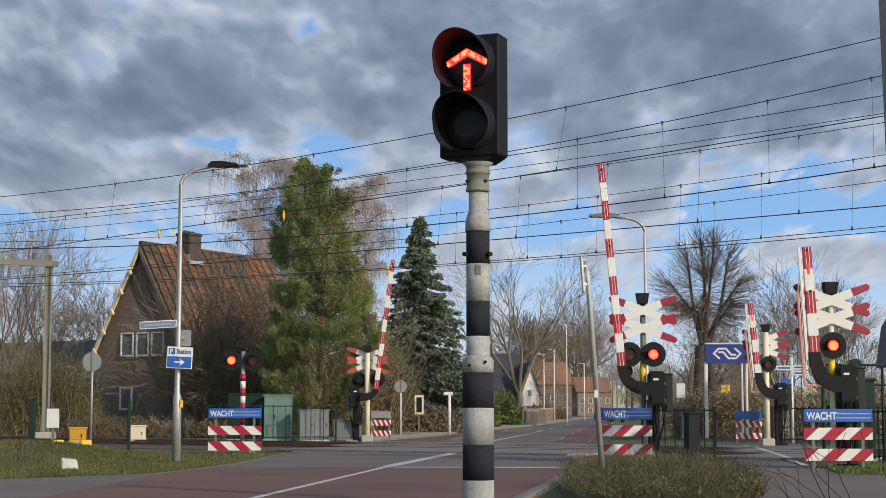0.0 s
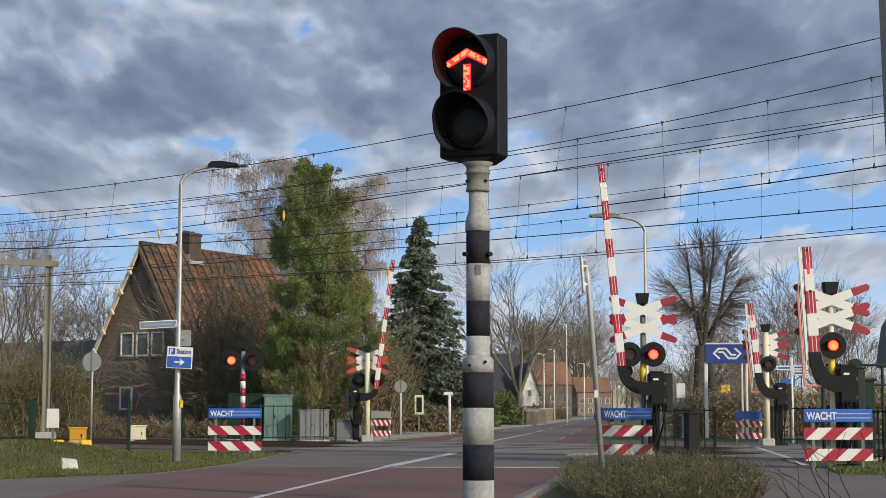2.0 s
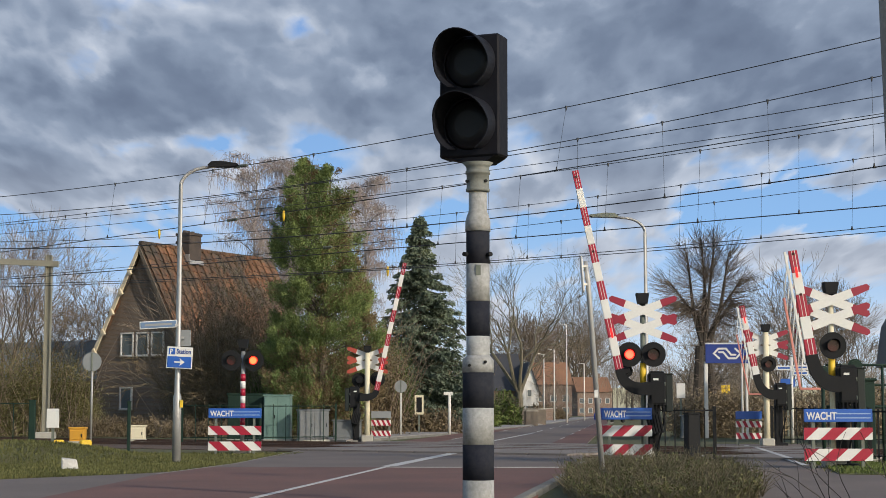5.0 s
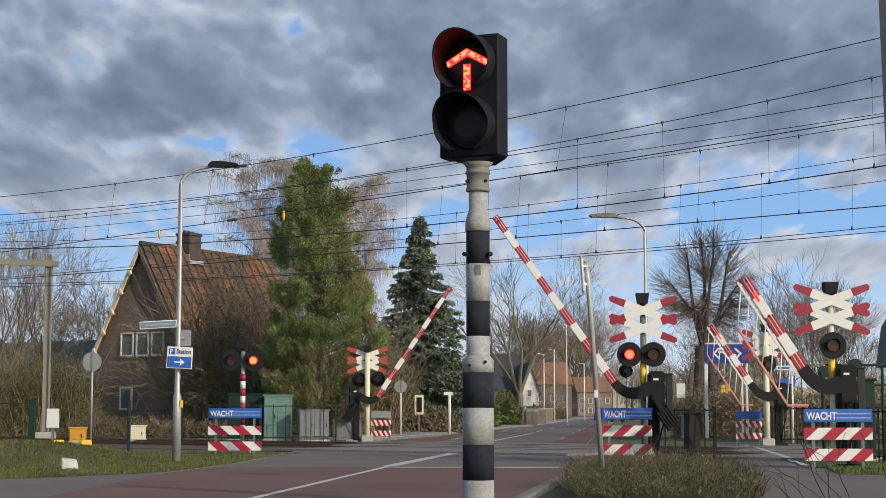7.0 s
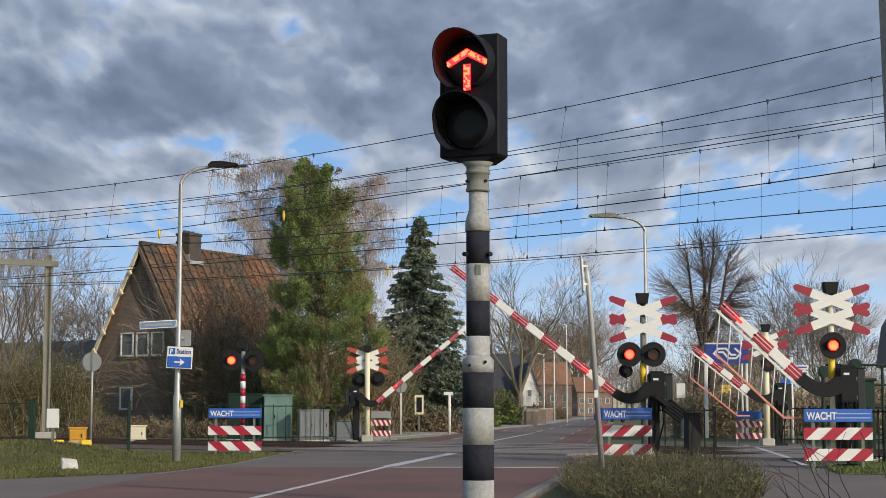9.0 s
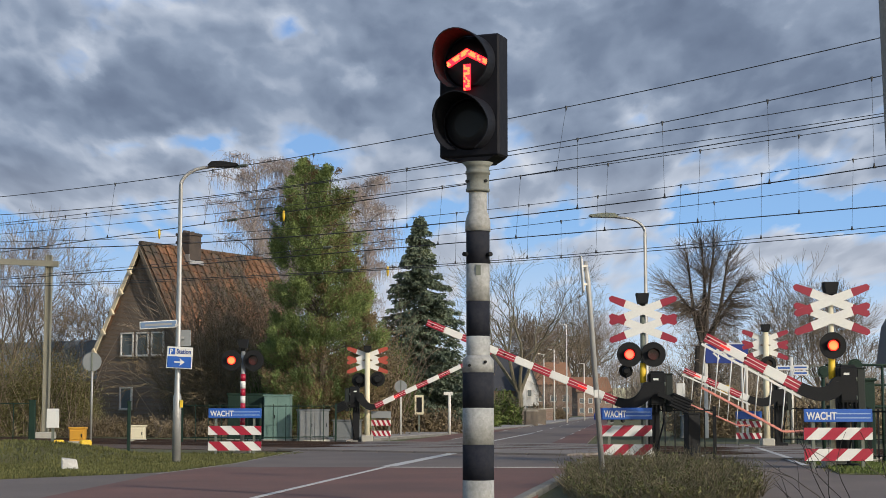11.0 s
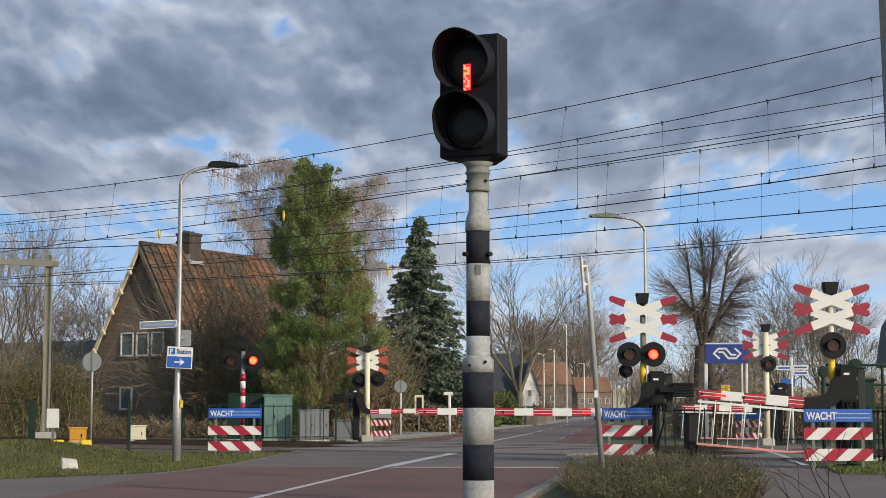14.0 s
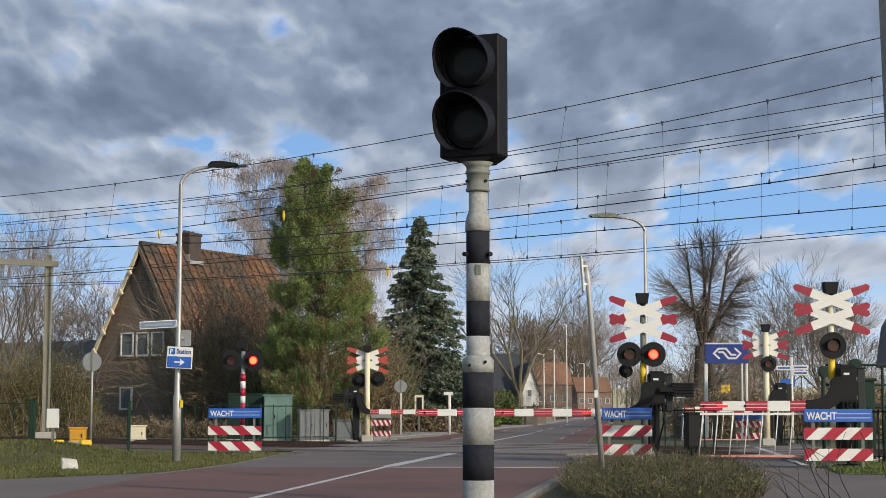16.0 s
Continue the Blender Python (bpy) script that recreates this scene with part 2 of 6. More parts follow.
def cloud_material():
    m = Nodes("cloudy_sky")
    co = m.add("TexCoord").outputs["Object"]
    x, y, z = m.add("SeparateXYZ", {0: co}).outputs
    lift = m.math("DIVIDE", z, y)
    side = m.math("DIVIDE", x, y)
    root = m.math("SQRT", m.math("MAXIMUM", lift, 0.002))
    plane = m.add("CombineXYZ", {0: m.math("DIVIDE", m.math("MULTIPLY", side, 7.0), root), 1: m.math("MULTIPLY", root, 17.0), 2: 5.3}).outputs[0]

    def shift(v, by, amount):
        off = m.add("VectorMath", {0: m.add("VectorMath", {0: by, 1: (0.5, 0.5, 0.5)}, operation="SUBTRACT").outputs[0], "Scale": amount}, operation="SCALE").outputs[0]
        return m.add("VectorMath", {0: v, 1: off}, operation="ADD").outputs[0]

    broad = m.add("TexNoise", {"Scale": 1.1, "Detail": 2.0, "Vector": plane}).outputs["Color"]
    curl = m.add("TexNoise", {"Scale": 4.5, "Detail": 4.0, "Roughness": 0.6, "Vector": plane}).outputs["Color"]
    vec = shift(plane, broad, 0.5)
    puffy = shift(vec, curl, 0.15)
    above = m.add("VectorMath", {0: puffy, 1: (0.10, 0.14, 0.0)}, operation="ADD").outputs[0]

    def billow(v):
        """Rounded heaps at three sizes."""
        total = None
        for scale, amount in ((1.5, 0.50), (3.4, 0.26), (7.5, 0.10)):
            d = m.add("TexVoronoi", {"Scale": scale, "Smoothness": 0.55, "Vector": v}, feature="SMOOTH_F1").outputs["Distance"]
            d = m.math("MULTIPLY", m.math("SUBTRACT", 0.62, d), amount)
            total = d if total is None else m.math("ADD", total, d)
        return total

    heaps, heaps_above = billow(puffy), billow(above)
    body = m.noise(0.9, 7.0, 0.45, vec)
    fine = m.noise(5.0, 6.0, 0.6, puffy)
    cover = m.math("ADD", body, m.math("MULTIPLY", heaps, 0.55))
    for pa, pe, ra, re, amount in SKY_BODIES + SKY_GAPS:
        off = m.add("CombineXYZ", {0: m.math("DIVIDE", m.math("SUBTRACT", side, pa), ra), 1: m.math("DIVIDE", m.math("SUBTRACT", lift, pe), re), 2: 0.0}).outputs[0]
        r = m.add("VectorMath", {0: shift(off, curl, 0.9)}, operation="LENGTH").outputs["Value"]
        bell = m.add("MapRange", {"Value": r, "From Min": 0.0, "From Max": 1.7, "To Min": amount, "To Max": 0.0}, interpolation_type="SMOOTHERSTEP").outputs[0]
        cover = m.math("ADD", cover, bell)
    # closed overhead, broken towards the horizon
    cover = m.math("ADD", cover, m.add("MapRange", {"Value": lift, "From Min": 0.10, "From Max": 0.19, "To Min": -0.07, "To Max": 0.20}, interpolation_type="SMOOTHSTEP").outputs[0])
    blue = m.ramp(m.add("MapRange", {"Value": lift, "From Min": 0.03, "From Max": 0.23}).outputs[0],
                  [(0.0, (0.62, 0.75, 0.88)), (0.4, (0.28, 0.51, 0.86)), (1.0, (0.20, 0.37, 0.71))])
    mask = m.ramp(m.math("ADD", cover, m.math("MULTIPLY", m.math("SUBTRACT", fine, 0.5), 0.08)), [(0.46, (0, 0, 0)), (0.53, (0.5, 0.5, 0.5)), (0.63, (1, 1, 1))])
    light = m.math("MULTIPLY", m.math("SUBTRACT", heaps, heaps_above), 0.95)
    thick = m.math("MULTIPLY", m.math("SUBTRACT", cover, 0.62), -1.05)
    tone = m.math("ADD", 0.66, m.math("ADD", m.math("ADD", light, thick), m.math("MULTIPLY", m.math("SUBTRACT", fine, 0.5), 0.11)))
    cloud = m.ramp(tone, [(0.0, (0.140, 0.182, 0.27)), (0.28, (0.184, 0.236, 0.336)), (0.52, (0.275, 0.34, 0.455)), (0.74, (0.49, 0.555, 0.67)), (0.95, (0.82, 0.84, 0.88))])
    # thin bright cloud low down, grey masses overhead
    low = m.add("MapRange", {"Value": lift, "From Min": 0.06, "From Max": 0.16, "To Min": 0.55, "To Max": 0.0}).outputs[0]
    cloud = m.mix(low, cloud, (0.66, 0.69, 0.76))
    col = m.mix(mask, blue, cloud)
    em = m.add("Emission", {"Color": col, "Strength": 1.0})
    m.t.links.new(em.outputs[0], m.t.nodes["Material Output"].inputs[0])
    return m.mat


def cloud_sheet():
    bm = bmesh.new()
    n = 40
    rows = []
    for j in range(n + 1):
        y = 1000 + 3900 * j / n
        z = 350 - (y - 1300) * 250 / 3200
        rows.append([bm.verts.new((x, y, z)) for x in np.linspace(-2200, 2200, 9)])
    for a, b in zip(rows, rows[1:]):
        for k in range(8):
            bm.faces.new((a[k], a[k + 1], b[k + 1], b[k]))
    ob = part("backdrop", bm, cloud_material())
    return tagged(ob, "grey and white winter clouds with blue gaps", "sky", kind="structure")


SKY_SHEET = cloud_sheet()


# ---- ground, road, tracks ----
M_GRASS = worn("short_grass", (0.10, 0.115, 0.038), (0.10, 0.082, 0.045), 0.8, 14, 0.95, amount=0.8, bump=0.8, dist=0.05)
M_ASPHALT = worn("grey_asphalt", (0.185, 0.147, 0.125), (0.115, 0.092, 0.079), 0.5, 30, 0.85, amount=0.7, bump=0.5, dist=0.006)
M_REDROAD = worn("red_asphalt", (0.205, 0.094, 0.070), (0.11, 0.060, 0.048), 0.35, 24, 0.85, amount=0.9, bump=0.5, dist=0.006)
M_CROSSING = worn("crossing_panels", (0.24, 0.205, 0.18), (0.13, 0.112, 0.10), 0.7, 30, 0.8, amount=0.7, bump=0.5, dist=0.006)
M_LINE = worn("worn_road_marking", (0.62, 0.61, 0.58), (0.28, 0.26, 0.25), 3.0, 25, 0.7, amount=0.6, bump=0.3)
M_BALLAST = worn("rusty_ballast", (0.17, 0.11, 0.075), (0.07, 0.05, 0.04), 2.0, 18, 0.95, amount=0.9, bump=1.0, dist=0.05)
M_RAIL = worn("rusty_rail", (0.16, 0.09, 0.06), (0.08, 0.05, 0.04), 3.0, 30, 0.6, 0.5, amount=0.7)
M_PAVING = worn("grey_paving", (0.33, 0.31, 0.285), (0.22, 0.205, 0.19), 1.0, 20, 0.85, amount=0.7, bump=0.4)


def ground():
    bm = bmesh.new()
    xs = np.linspace(-1, 1, 41)
    ys = np.linspace(0, 1, 41)
    g = [[bm.verts.new((2500 * x * abs(x) ** 1.5, -60 + 4000 * y ** 3, -0.02)) for x in xs] for y in ys]
    for a, b in zip(g, g[1:]):
        for k in range(40):
            bm.faces.new((a[k], a[k + 1], b[k + 1], b[k]))
    return tagged(part("ground", bm, M_GRASS), "flat winter grass ground", "ground", kind="structure")


ground()


def mid(y):
    """The line along the middle of the road."""
    return -4.6 + 0.105 * y


def strip(y0, y1, left, right, z, thick, mat, name, label, step=12.0):
    n = max(1, int((y1 - y0) / step))
    ys = [y0 + (y1 - y0) * i / n for i in range(n + 1)]
    pts = [(mid(y) + left, y) for y in ys] + [(mid(y) + right, y) for y in reversed(ys)]
    return sheet(name, pts[::-1], z, thick, mat, label, "road")


def across(c, u):
    """A point of the railway: c across the tracks, u along them."""
    return (0.6 * c + 0.8 * u, 0.8 * c - 0.6 * u)


sheet("road", [(-5.2, -20), (-0.9, -20), (-0.35, 10), (1.35, 23.2), (2.04, 28.6), (2.5, 33.2), (-4.55, 33.2), (-4.9, 30.4), (-5.05, 22)], 0.02, 0.1, M_REDROAD, "red asphalt road before the level crossing", "road")
sheet("road", [(-4.55, 33.2), (2.5, 33.2), (2.9, 36.5), (5.0, 56), (-3.45, 56), (-3.95, 47), (-4.28, 35.5)], 0.018, 0.1, M_ASPHALT, "grey asphalt of the level crossing", "road")
strip(56, 420, -3.4, 3.4, 0.02, 0.1, M_ASPHALT, "road", "grey asphalt road beyond the level crossing")
strip(58, 420, -3.38, -2.0, 0.025, 0.02, M_REDROAD, "cycle_lane", "red asphalt cycle lane beside the road")
strip(58, 420, 2.2, 3.38, 0.025, 0.02, M_REDROAD, "cycle_lane", "red asphalt cycle lane beside the road")
sheet("road", [(-60, 12), (-60, 25.0), (-9, 26.6), (-7.1, 27.4), (-5.2, 30.2), (-4.8, 31.5), (-4.8, 10)][::-1], 0.012, 0.1, M_ASPHALT, "grey asphalt side road mouth", "road")
sheet("cycle_path", [(2.7, 14), (4.55, 25), (5.95, 34), (9.0, 57), (12.0, 57), (9.4, 34), (8.4, 14)][::-1], 0.014, 0.1, M_ASPHALT, "grey asphalt cycle path over the tracks", "path")
pts = [across(35.3, -60), across(35.3, 60), across(45.0, 60), across(45.0, -60)]
sheet("track_bed", pts, 0.004, 0.1, M_BALLAST, "rusty brown ballast of the railway", "track bed")


# ---- railway: rails, sleepers, overhead wires ----
def railway():
    for c in (39.5, 43.5):
        tr = thing("track", pose(0, 0, 0), "pair of rusty rails on ballast", "railway track", "tracks")
        tr["kind"] = "structure"
        for off in (-0.75, 0.75):
            bm = bmesh.new()
            ax, ay = across(c + off, -70)
            bx, by = across(c + off, 60)
            cx, cy = (ax + bx) / 2, (ay + by) / 2
            turn = math.degrees(math.atan2(by - ay, bx - ax))
            cube(bm, (cx, cy, 0.03), (130, 0.14, 0.02), 0, (0, 0, turn))
            cube(bm, (cx, cy, 0.045), (130, 0.03, 0.03), 0, (0, 0, turn))
            cube(bm, (cx, cy, 0.065), (130, 0.07, 0.025), 0, (0, 0, turn))
            part("rail", bm, M_RAIL, tr)
    # concrete panels between and beside the rails where road and path cross
    for c, w in ((36.95, 3.4), (39.5, 1.26), (41.5, 2.26), (43.5, 1.26), (45.3, 1.86)):
        for (a0, s0), (a1, s1) in (((-8.75, 0.105), (-0.45, 0.105)), ((2.0, 0.124), (5.6, 0.113))):
            y0, y1 = (c - 0.6 * a0) / (0.8 + 0.6 * s0), (c - 0.6 * a1) / (0.8 + 0.6 * s1)
            u0, u1 = 0.8 * (a0 + s0 * y0) - 0.6 * y0, 0.8 * (a1 + s1 * y1) - 0.6 * y1
            nm = max(2, round((u1 - u0) / 1.2))
            step = (u1 - u0) / nm
            for k in range(nm):
                bm = bmesh.new()
                mx, my = across(c, u0 + (k + 0.5) * step)
                cube(bm, (mx, my, 0.035), (step - 0.03, w, 0.07), 0, (0, 0, -36.87), 0.01)
                tagged(part("crossing_panel", bm, M_CROSSING), "grey concrete panel between the rails", "crossing panel", kind="structure")


railway()

# per wire: distance across the tracks, height at three stations along them, radius
WIRES = {
    "a": (34.0, 7.81, 8.16, 9.0), "b": (35.5, 7.51, 7.63, 8.49), "c": (39.5, 7.92, 8.29, 8.83), "d": (39.5, 7.85, 7.96, 8.39),
    "e": (39.5, 6.86, 7.62, 8.32), "f": (39.45, 7.52, 7.66, 8.15), "g": (43.5, 7.87, 7.42, 7.99), "h": (35.5, 6.4, 6.02, 6.48),
    "i": (43.5, 6.42, 6.76, 7.29), "j": (39.5, 5.86, 5.97, 6.11), "k": (43.5, 6.17, 5.81, 6.06), "l": (43.3, 6.03, 5.73, 5.9),
}


def wire_point(key, u):
    c, z0, z1, z2 = WIRES[key]
    u0, u1, u2 = -1.261 * c, -0.75 * c, -0.412 * c
    z = (z0 * (u - u1) * (u - u2) / ((u0 - u1) * (u0 - u2)) + z1 * (u - u0) * (u - u2) / ((u1 - u0) * (u1 - u2))
         + z2 * (u - u0) * (u - u1) / ((u2 - u0) * (u2 - u1)))
    return Vector((*across(c, u), z))


DROPPERS = {
    ("b", "h"): [(-27.84, -27.83), (-25.13, -25.17), (-22.43, -22.45), (-20.02, -19.98), (-17.24, -17.23), (-14.7, -14.69)],
    ("f", "j"): [(-29.61, -29.81), (-26.84, -27.04), (-23.95, -24.11), (-21.12, -21.25), (-18.31, -18.37)],
    ("g", "k"): [(-34.65, -34.69), (-32.08, -32.13), (-29.29, -29.36), (-26.78, -26.86), (-23.94, -24.02), (-21.35, -21.4), (-18.6, -18.68)],
    ("a", "e"): [(-37.62, -44.05), (-33.6, -39.39), (-29.84, -34.94), (-21.8, -25.66)],
    ("i", "l"): [(-34.11, -33.95), (-28.1, -27.98), (-22.86, -22.78)],
    ("c", "g"): [(-46.24, -51.02), (-45.14, -49.78)],
}


def overhead():
    for key, (c, *_) in WIRES.items():
        bm = bmesh.new()
        us = np.linspace(-1.36 * c, -0.33 * c, 26)
        tube(bm, [wire_point(key, u) for u in us], 0.0145 if key in "hje" else (0.0115 if key in "abckl" else 0.0095), 5)
        tagged(part("overhead_wire", bm, M_WIRE), "thin dark overhead railway wire", "overhead wire", "overhead wires")
    for (top, low), spots in DROPPERS.items():
        for ua, ub in spots:
            a, b = wire_point(top, ua), wire_point(low, ub)
            bm = bmesh.new()
            tube(bm, [a, b], 0.0042, 4)
            tube(bm, [a + Vector((0, 0, 0.03)), a - Vector((0, 0, 0.08))], [0.035, 0.012], 6)
            tube(bm, [b + Vector((0, 0, 0.10)), b - Vector((0, 0, 0.02))], [0.012, 0.035], 6)
            tagged(part("dropper", bm, M_WIRE), "short wire dropper between overhead wires", "wire dropper", "droppers")
    # insulators in the wires
    for key, u, mat, size in (("a", -32.5, M_GALVDARK, 0.5), ("e", -38.1, M_GALVDARK, 0.45), ("i", -37.5, M_GALVDARK, 0.4), ("k", -36.6, M_GALVDARK, 0.4)):
        p, q = wire_point(key, u - size / 2), wire_point(key, u + size / 2)
        bm = bmesh.new()
        for i in range(6):
            a = p.lerp(q, i / 6)
            b = p.lerp(q, (i + 0.6) / 6)
            tube(bm, [a, b], [0.055, 0.03], 10)
        tube(bm, [p, q], 0.02, 8)
        tagged(part("insulator", bm, mat), "ribbed dark insulator in the wire", "insulator", "insulators")
    for key, u in (("e", -35.9), ("e", -41.5), ("k", -34.9)):
        p = wire_point(key, u)
        bm = bmesh.new()
        tube(bm, [p + Vector((0, 0, 0.05)), p - Vector((0, 0, 0.1)), p - Vector((0, 0, 0.28))], [0.03, 0.05, 0.02], 10)
        tagged(part("wire_marker", bm, M_YELLOW), "small yellow marker hanging on the wire", "wire marker", "wire markers")


overhead()


def mast(x, y):
    m = thing("catenary_mast", pose(x, y, 0), "grey-green steel overhead line mast with arm", "catenary mast")
    bm = bmesh.new()
    cube(bm, (-0.11, 0, 3.6), (0.04, 0.22, 7.2))
    cube(bm, (0.11, 0, 3.6), (0.04, 0.22, 7.2))
    cube(bm, (0, 0, 3.6), (0.2, 0.03, 7.2))
    part("column", bm, M_MAST, m)
    bm = bmesh.new()
    cube(bm, (-2.2, -0.1, 6.95), (5.2, 0.2, 0.22), 0, (0, 2.5, 0))
    part("cross_arm", bm, M_MAST, m)
    bm = bmesh.new()
    cube(bm, (0, 0, 0.15), (0.7, 0.7, 0.3), bev=0.04)
    part("foot", bm, M_CONCRETE, m, "concrete foot")


mast(-15.45, 66.3)


# ---- posts, lamps and signs ----
def street_lamp(x, y, rise, reach, d, thick_to, label):
    s = thing("street_lamp", pose(x, y, 0), label, "street lamp", "street lamps")
    bm = bmesh.new()
    pts = [(0, 0, 0), (0, 0, thick_to), (0, 0, thick_to + 0.08), (0.01 * d, 0, rise - 0.15)]
    rad = [0.095, 0.09, 0.062, 0.045]
    for k in range(1, 9):
        a = radians(90 * k / 8 * 0.86)
        pts.append((d * (0.01 + 0.62 * (1 - math.cos(a))), 0, rise - 0.15 + 0.42 * math.sin(a)))
        rad.append(0.045 - 0.001 * k)
    pts.append((d * reach * 0.8, 0, rise + 0.27 + 0.03 * reach))
    rad.append(0.035)
    tube(bm, pts, rad, 12)
    part("column", bm, M_GALV, s)
    bm = bmesh.new()
    zc = rise + 0.29 + 0.03 * reach
    o = [(reach * 0.62, 0.0), (reach * 0.70, 0.07), (reach * 0.9, 0.085), (reach * 1.28, 0.03), (reach * 1.30, 0.0), (reach * 1.2, -0.04), (reach * 0.66, -0.05)]
    o = [(d * a, zc + b) for a, b in o]
    prism(bm, o if d > 0 else o[::-1], -0.11, 0.11)
    part("lantern", bm, M_BLACK if d > 0 else M_GALVDARK, s, "flat lantern head")
    return s


street_lamp(-5.79, 37.1, 6.19, 0.98, 1, 1.42, "tall galvanised street lamp with curved arm")
street_lamp(5.66, 47.2, 6.22, 1.22, -1, 1.3, "galvanised street lamp with curved arm beyond the signal")


def far_lamp(x, y, h, label="slender grey street lamp far down the road"):
    s = thing("street_lamp", pose(x, y, 0), label, "street lamp", "street lamps")
    bm = bmesh.new()
    tube(bm, [(0, 0, 0), (0, 0, h)], [0.09, 0.05], 8)
    part("column", bm, M_WHITE, s)
    bm = bmesh.new()
    cube(bm, (-0.3, 0, h), (0.75, 0.2, 0.08), 0, (0, 8, 0), 0.02)
    part("lantern", bm, M_WHITE, s)


for x, y, h in ((12.0, 165, 9.5), (12.1, 185, 7.8), (10.98, 185, 7.3), (16.6, 200, 6.7)):
    far_lamp(x, y, h)


def panel(owner, name, x0, x1, z0, z1, y, mat, label="", thick=0.03, turn=0):
    bm = bmesh.new()
    cube(bm, ((x0 + x1) / 2, y, (z0 + z1) / 2), (x1 - x0, thick, z1 - z0), 0, (0, turn, 0), 0.006)
    return part(name, bm, mat, owner, label)


def station_sign():
    s = thing("direction_sign", pose(-5.91, 37.0, 0, 0, 3, 0), "blue and white station direction sign on the lamp post", "direction sign")
    p = panel(s, "sign_plate", -0.21, 0.35, 2.03, 2.50, -0.09, M_WHITEREF, "white-edged sign plate")
    panel(p, "lower_field", -0.19, 0.33, 2.05, 2.29, -0.107, M_BLUE, "blue arrow field", 0.006)
    panel(p, "blue_letter_field", -0.17, -0.03, 2.33, 2.47, -0.107, M_BLUE, "blue square", 0.006)
    writing(p, "P", -0.145, -0.113, 2.345, 0.15, 0.06)
    writing(p, "Station", 0.0, -0.109, 2.355, 0.14, 0.31, M_NAVY)
    bm = bmesh.new()
    prism(bm, [(-0.04, 2.155), (0.10, 2.155), (0.08, 2.09), (0.19, 2.17), (0.08, 2.25), (0.10, 2.185), (-0.04, 2.185)], -0.116, -0.110)
    part("arrow", bm, M_WHITEREF, p, "white arrow")
    bm = bmesh.new()
    cube(bm, (0, -0.03, 2.15), (0.06, 0.1, 0.05))
    cube(bm, (0, -0.03, 2.40), (0.06, 0.1, 0.05))
    part("clamp", bm, M_GALV, s)
    n = thing("street_name_sign", pose(-5.79, 37.05, 0, 0, 0, 12), "blue-grey street name sign on the lamp post", "street sign")
    p = panel(n, "sign_plate", -0.83, -0.02, 2.895, 3.06, -0.09, M_WHITEREF, "white-edged plate", 0.025, -4)
    p2 = panel(p, "blue_field", -0.81, -0.04, 2.912, 3.043, -0.104, M_NAMEPLATE, "", 0.006, -4)
    panel(p2, "name_bar", -0.72, -0.13, 2.955, 3.0, -0.109, M_CABINET, "illegible name as a pale bar", 0.004, -4)
    bm = bmesh.new()
    cube(bm, (-0.03, -0.05, 2.97), (0.08, 0.12, 0.06))
    part("clamp", bm, M_GALV, n)
    b = thing("small_sign", pose(-5.79, 37.2, 0), "back of a small grey sign on the lamp post", "traffic sign")
    panel(b, "sign_plate", 0.03, 0.25, 2.52, 2.88, 0.08, M_CABINET)
    bm = bmesh.new()
    cube(bm, (0.05, 0.03, 2.7), (0.12, 0.12, 0.06))
    part("clamp", bm, M_GALV, b)
    st = thing("sticker", pose(-5.79, 37.1, 0), "small yellow tag on the lamp post", "tag")
    panel(st, "tag", 0.07, 0.14, 1.18, 1.34, -0.08, M_YELLOW)


station_sign()


def round_back(x, y, z, r, h, label, mat=None, face=None):
    s = thing("round_sign", pose(x, y, 0), label, "traffic sign", "round signs")
    bm = bmesh.new()
    tube(bm, [(0, 0, 0), (0, 0, h)], 0.035, 10)
    part("post", bm, mat or M_GALV, s)
    bm = bmesh.new()
    disc(bm, (0, -0.06, z), r, 0.02, 28)
    part("plate", bm, face or M_CABINET, s, "grey back of the plate")
    bm = bmesh.new()
    cube(bm, (0, -0.075, z), (0.05, 0.02, r * 1.9))
    part("stiffener", bm, M_GALVDARK, s)


round_back(-11.1, 53.8, 2.66, 0.30, 2.95, "back of a round grey sign on steel post")
round_back(-1.80, 72.6, 2.15, 0.265, 2.3, "back of a round grey sign on white post", M_WHITE)


def white_post(x, y, h, label, cap=True):
    s = thing("marker_post", pose(x, y, 0), label, "post", "white posts")
    bm = bmesh.new()
    tube(bm, [(0, 0, 0), (0, 0, h)], 0.07, 10)
    part("post", bm, M_WHITE, s)
    if cap:
        bm = bmesh.new()
        cube(bm, (-0.06, 0, h), (0.42, 0.12, 0.16), bev=0.02)
        part("cap", bm, M_WHITE, s)


white_post(0.30, 80.0, 1.93, "white marker post by the pavement")


def leaning_pole():
    s = thing("leaning_sign_pole", pose(2.29, 24.4, 0), "grey steel pole leaning, small plate edge-on at top", "sign pole")
    bm = bmesh.new()
    tube(bm, [(0, 0, 0), (-0.20, 0, 3.0), (-0.235, 0, 3.26)], [0.042, 0.036, 0.03], 12)
    part("pole", bm, M_GALV, s)
    bm = bmesh.new()
    cube(bm, (-0.285, -0.03, 3.06), (0.024, 0.45, 0.50), 0, (0, -4, -2.6), 0.005)
    for z in (2.92, 3.18):
        cube(bm, (-0.245, -0.03, z), (0.07, 0.05, 0.03))
    part("plate", bm, M_WHITE, s, "plate seen edge-on")
    bm = bmesh.new()
    cube(bm, (-0.10, -0.043, 1.35), (0.05, 0.004, 0.11))
    part("label", bm, M_WHITEREF, s, "white sticker")


leaning_pole()


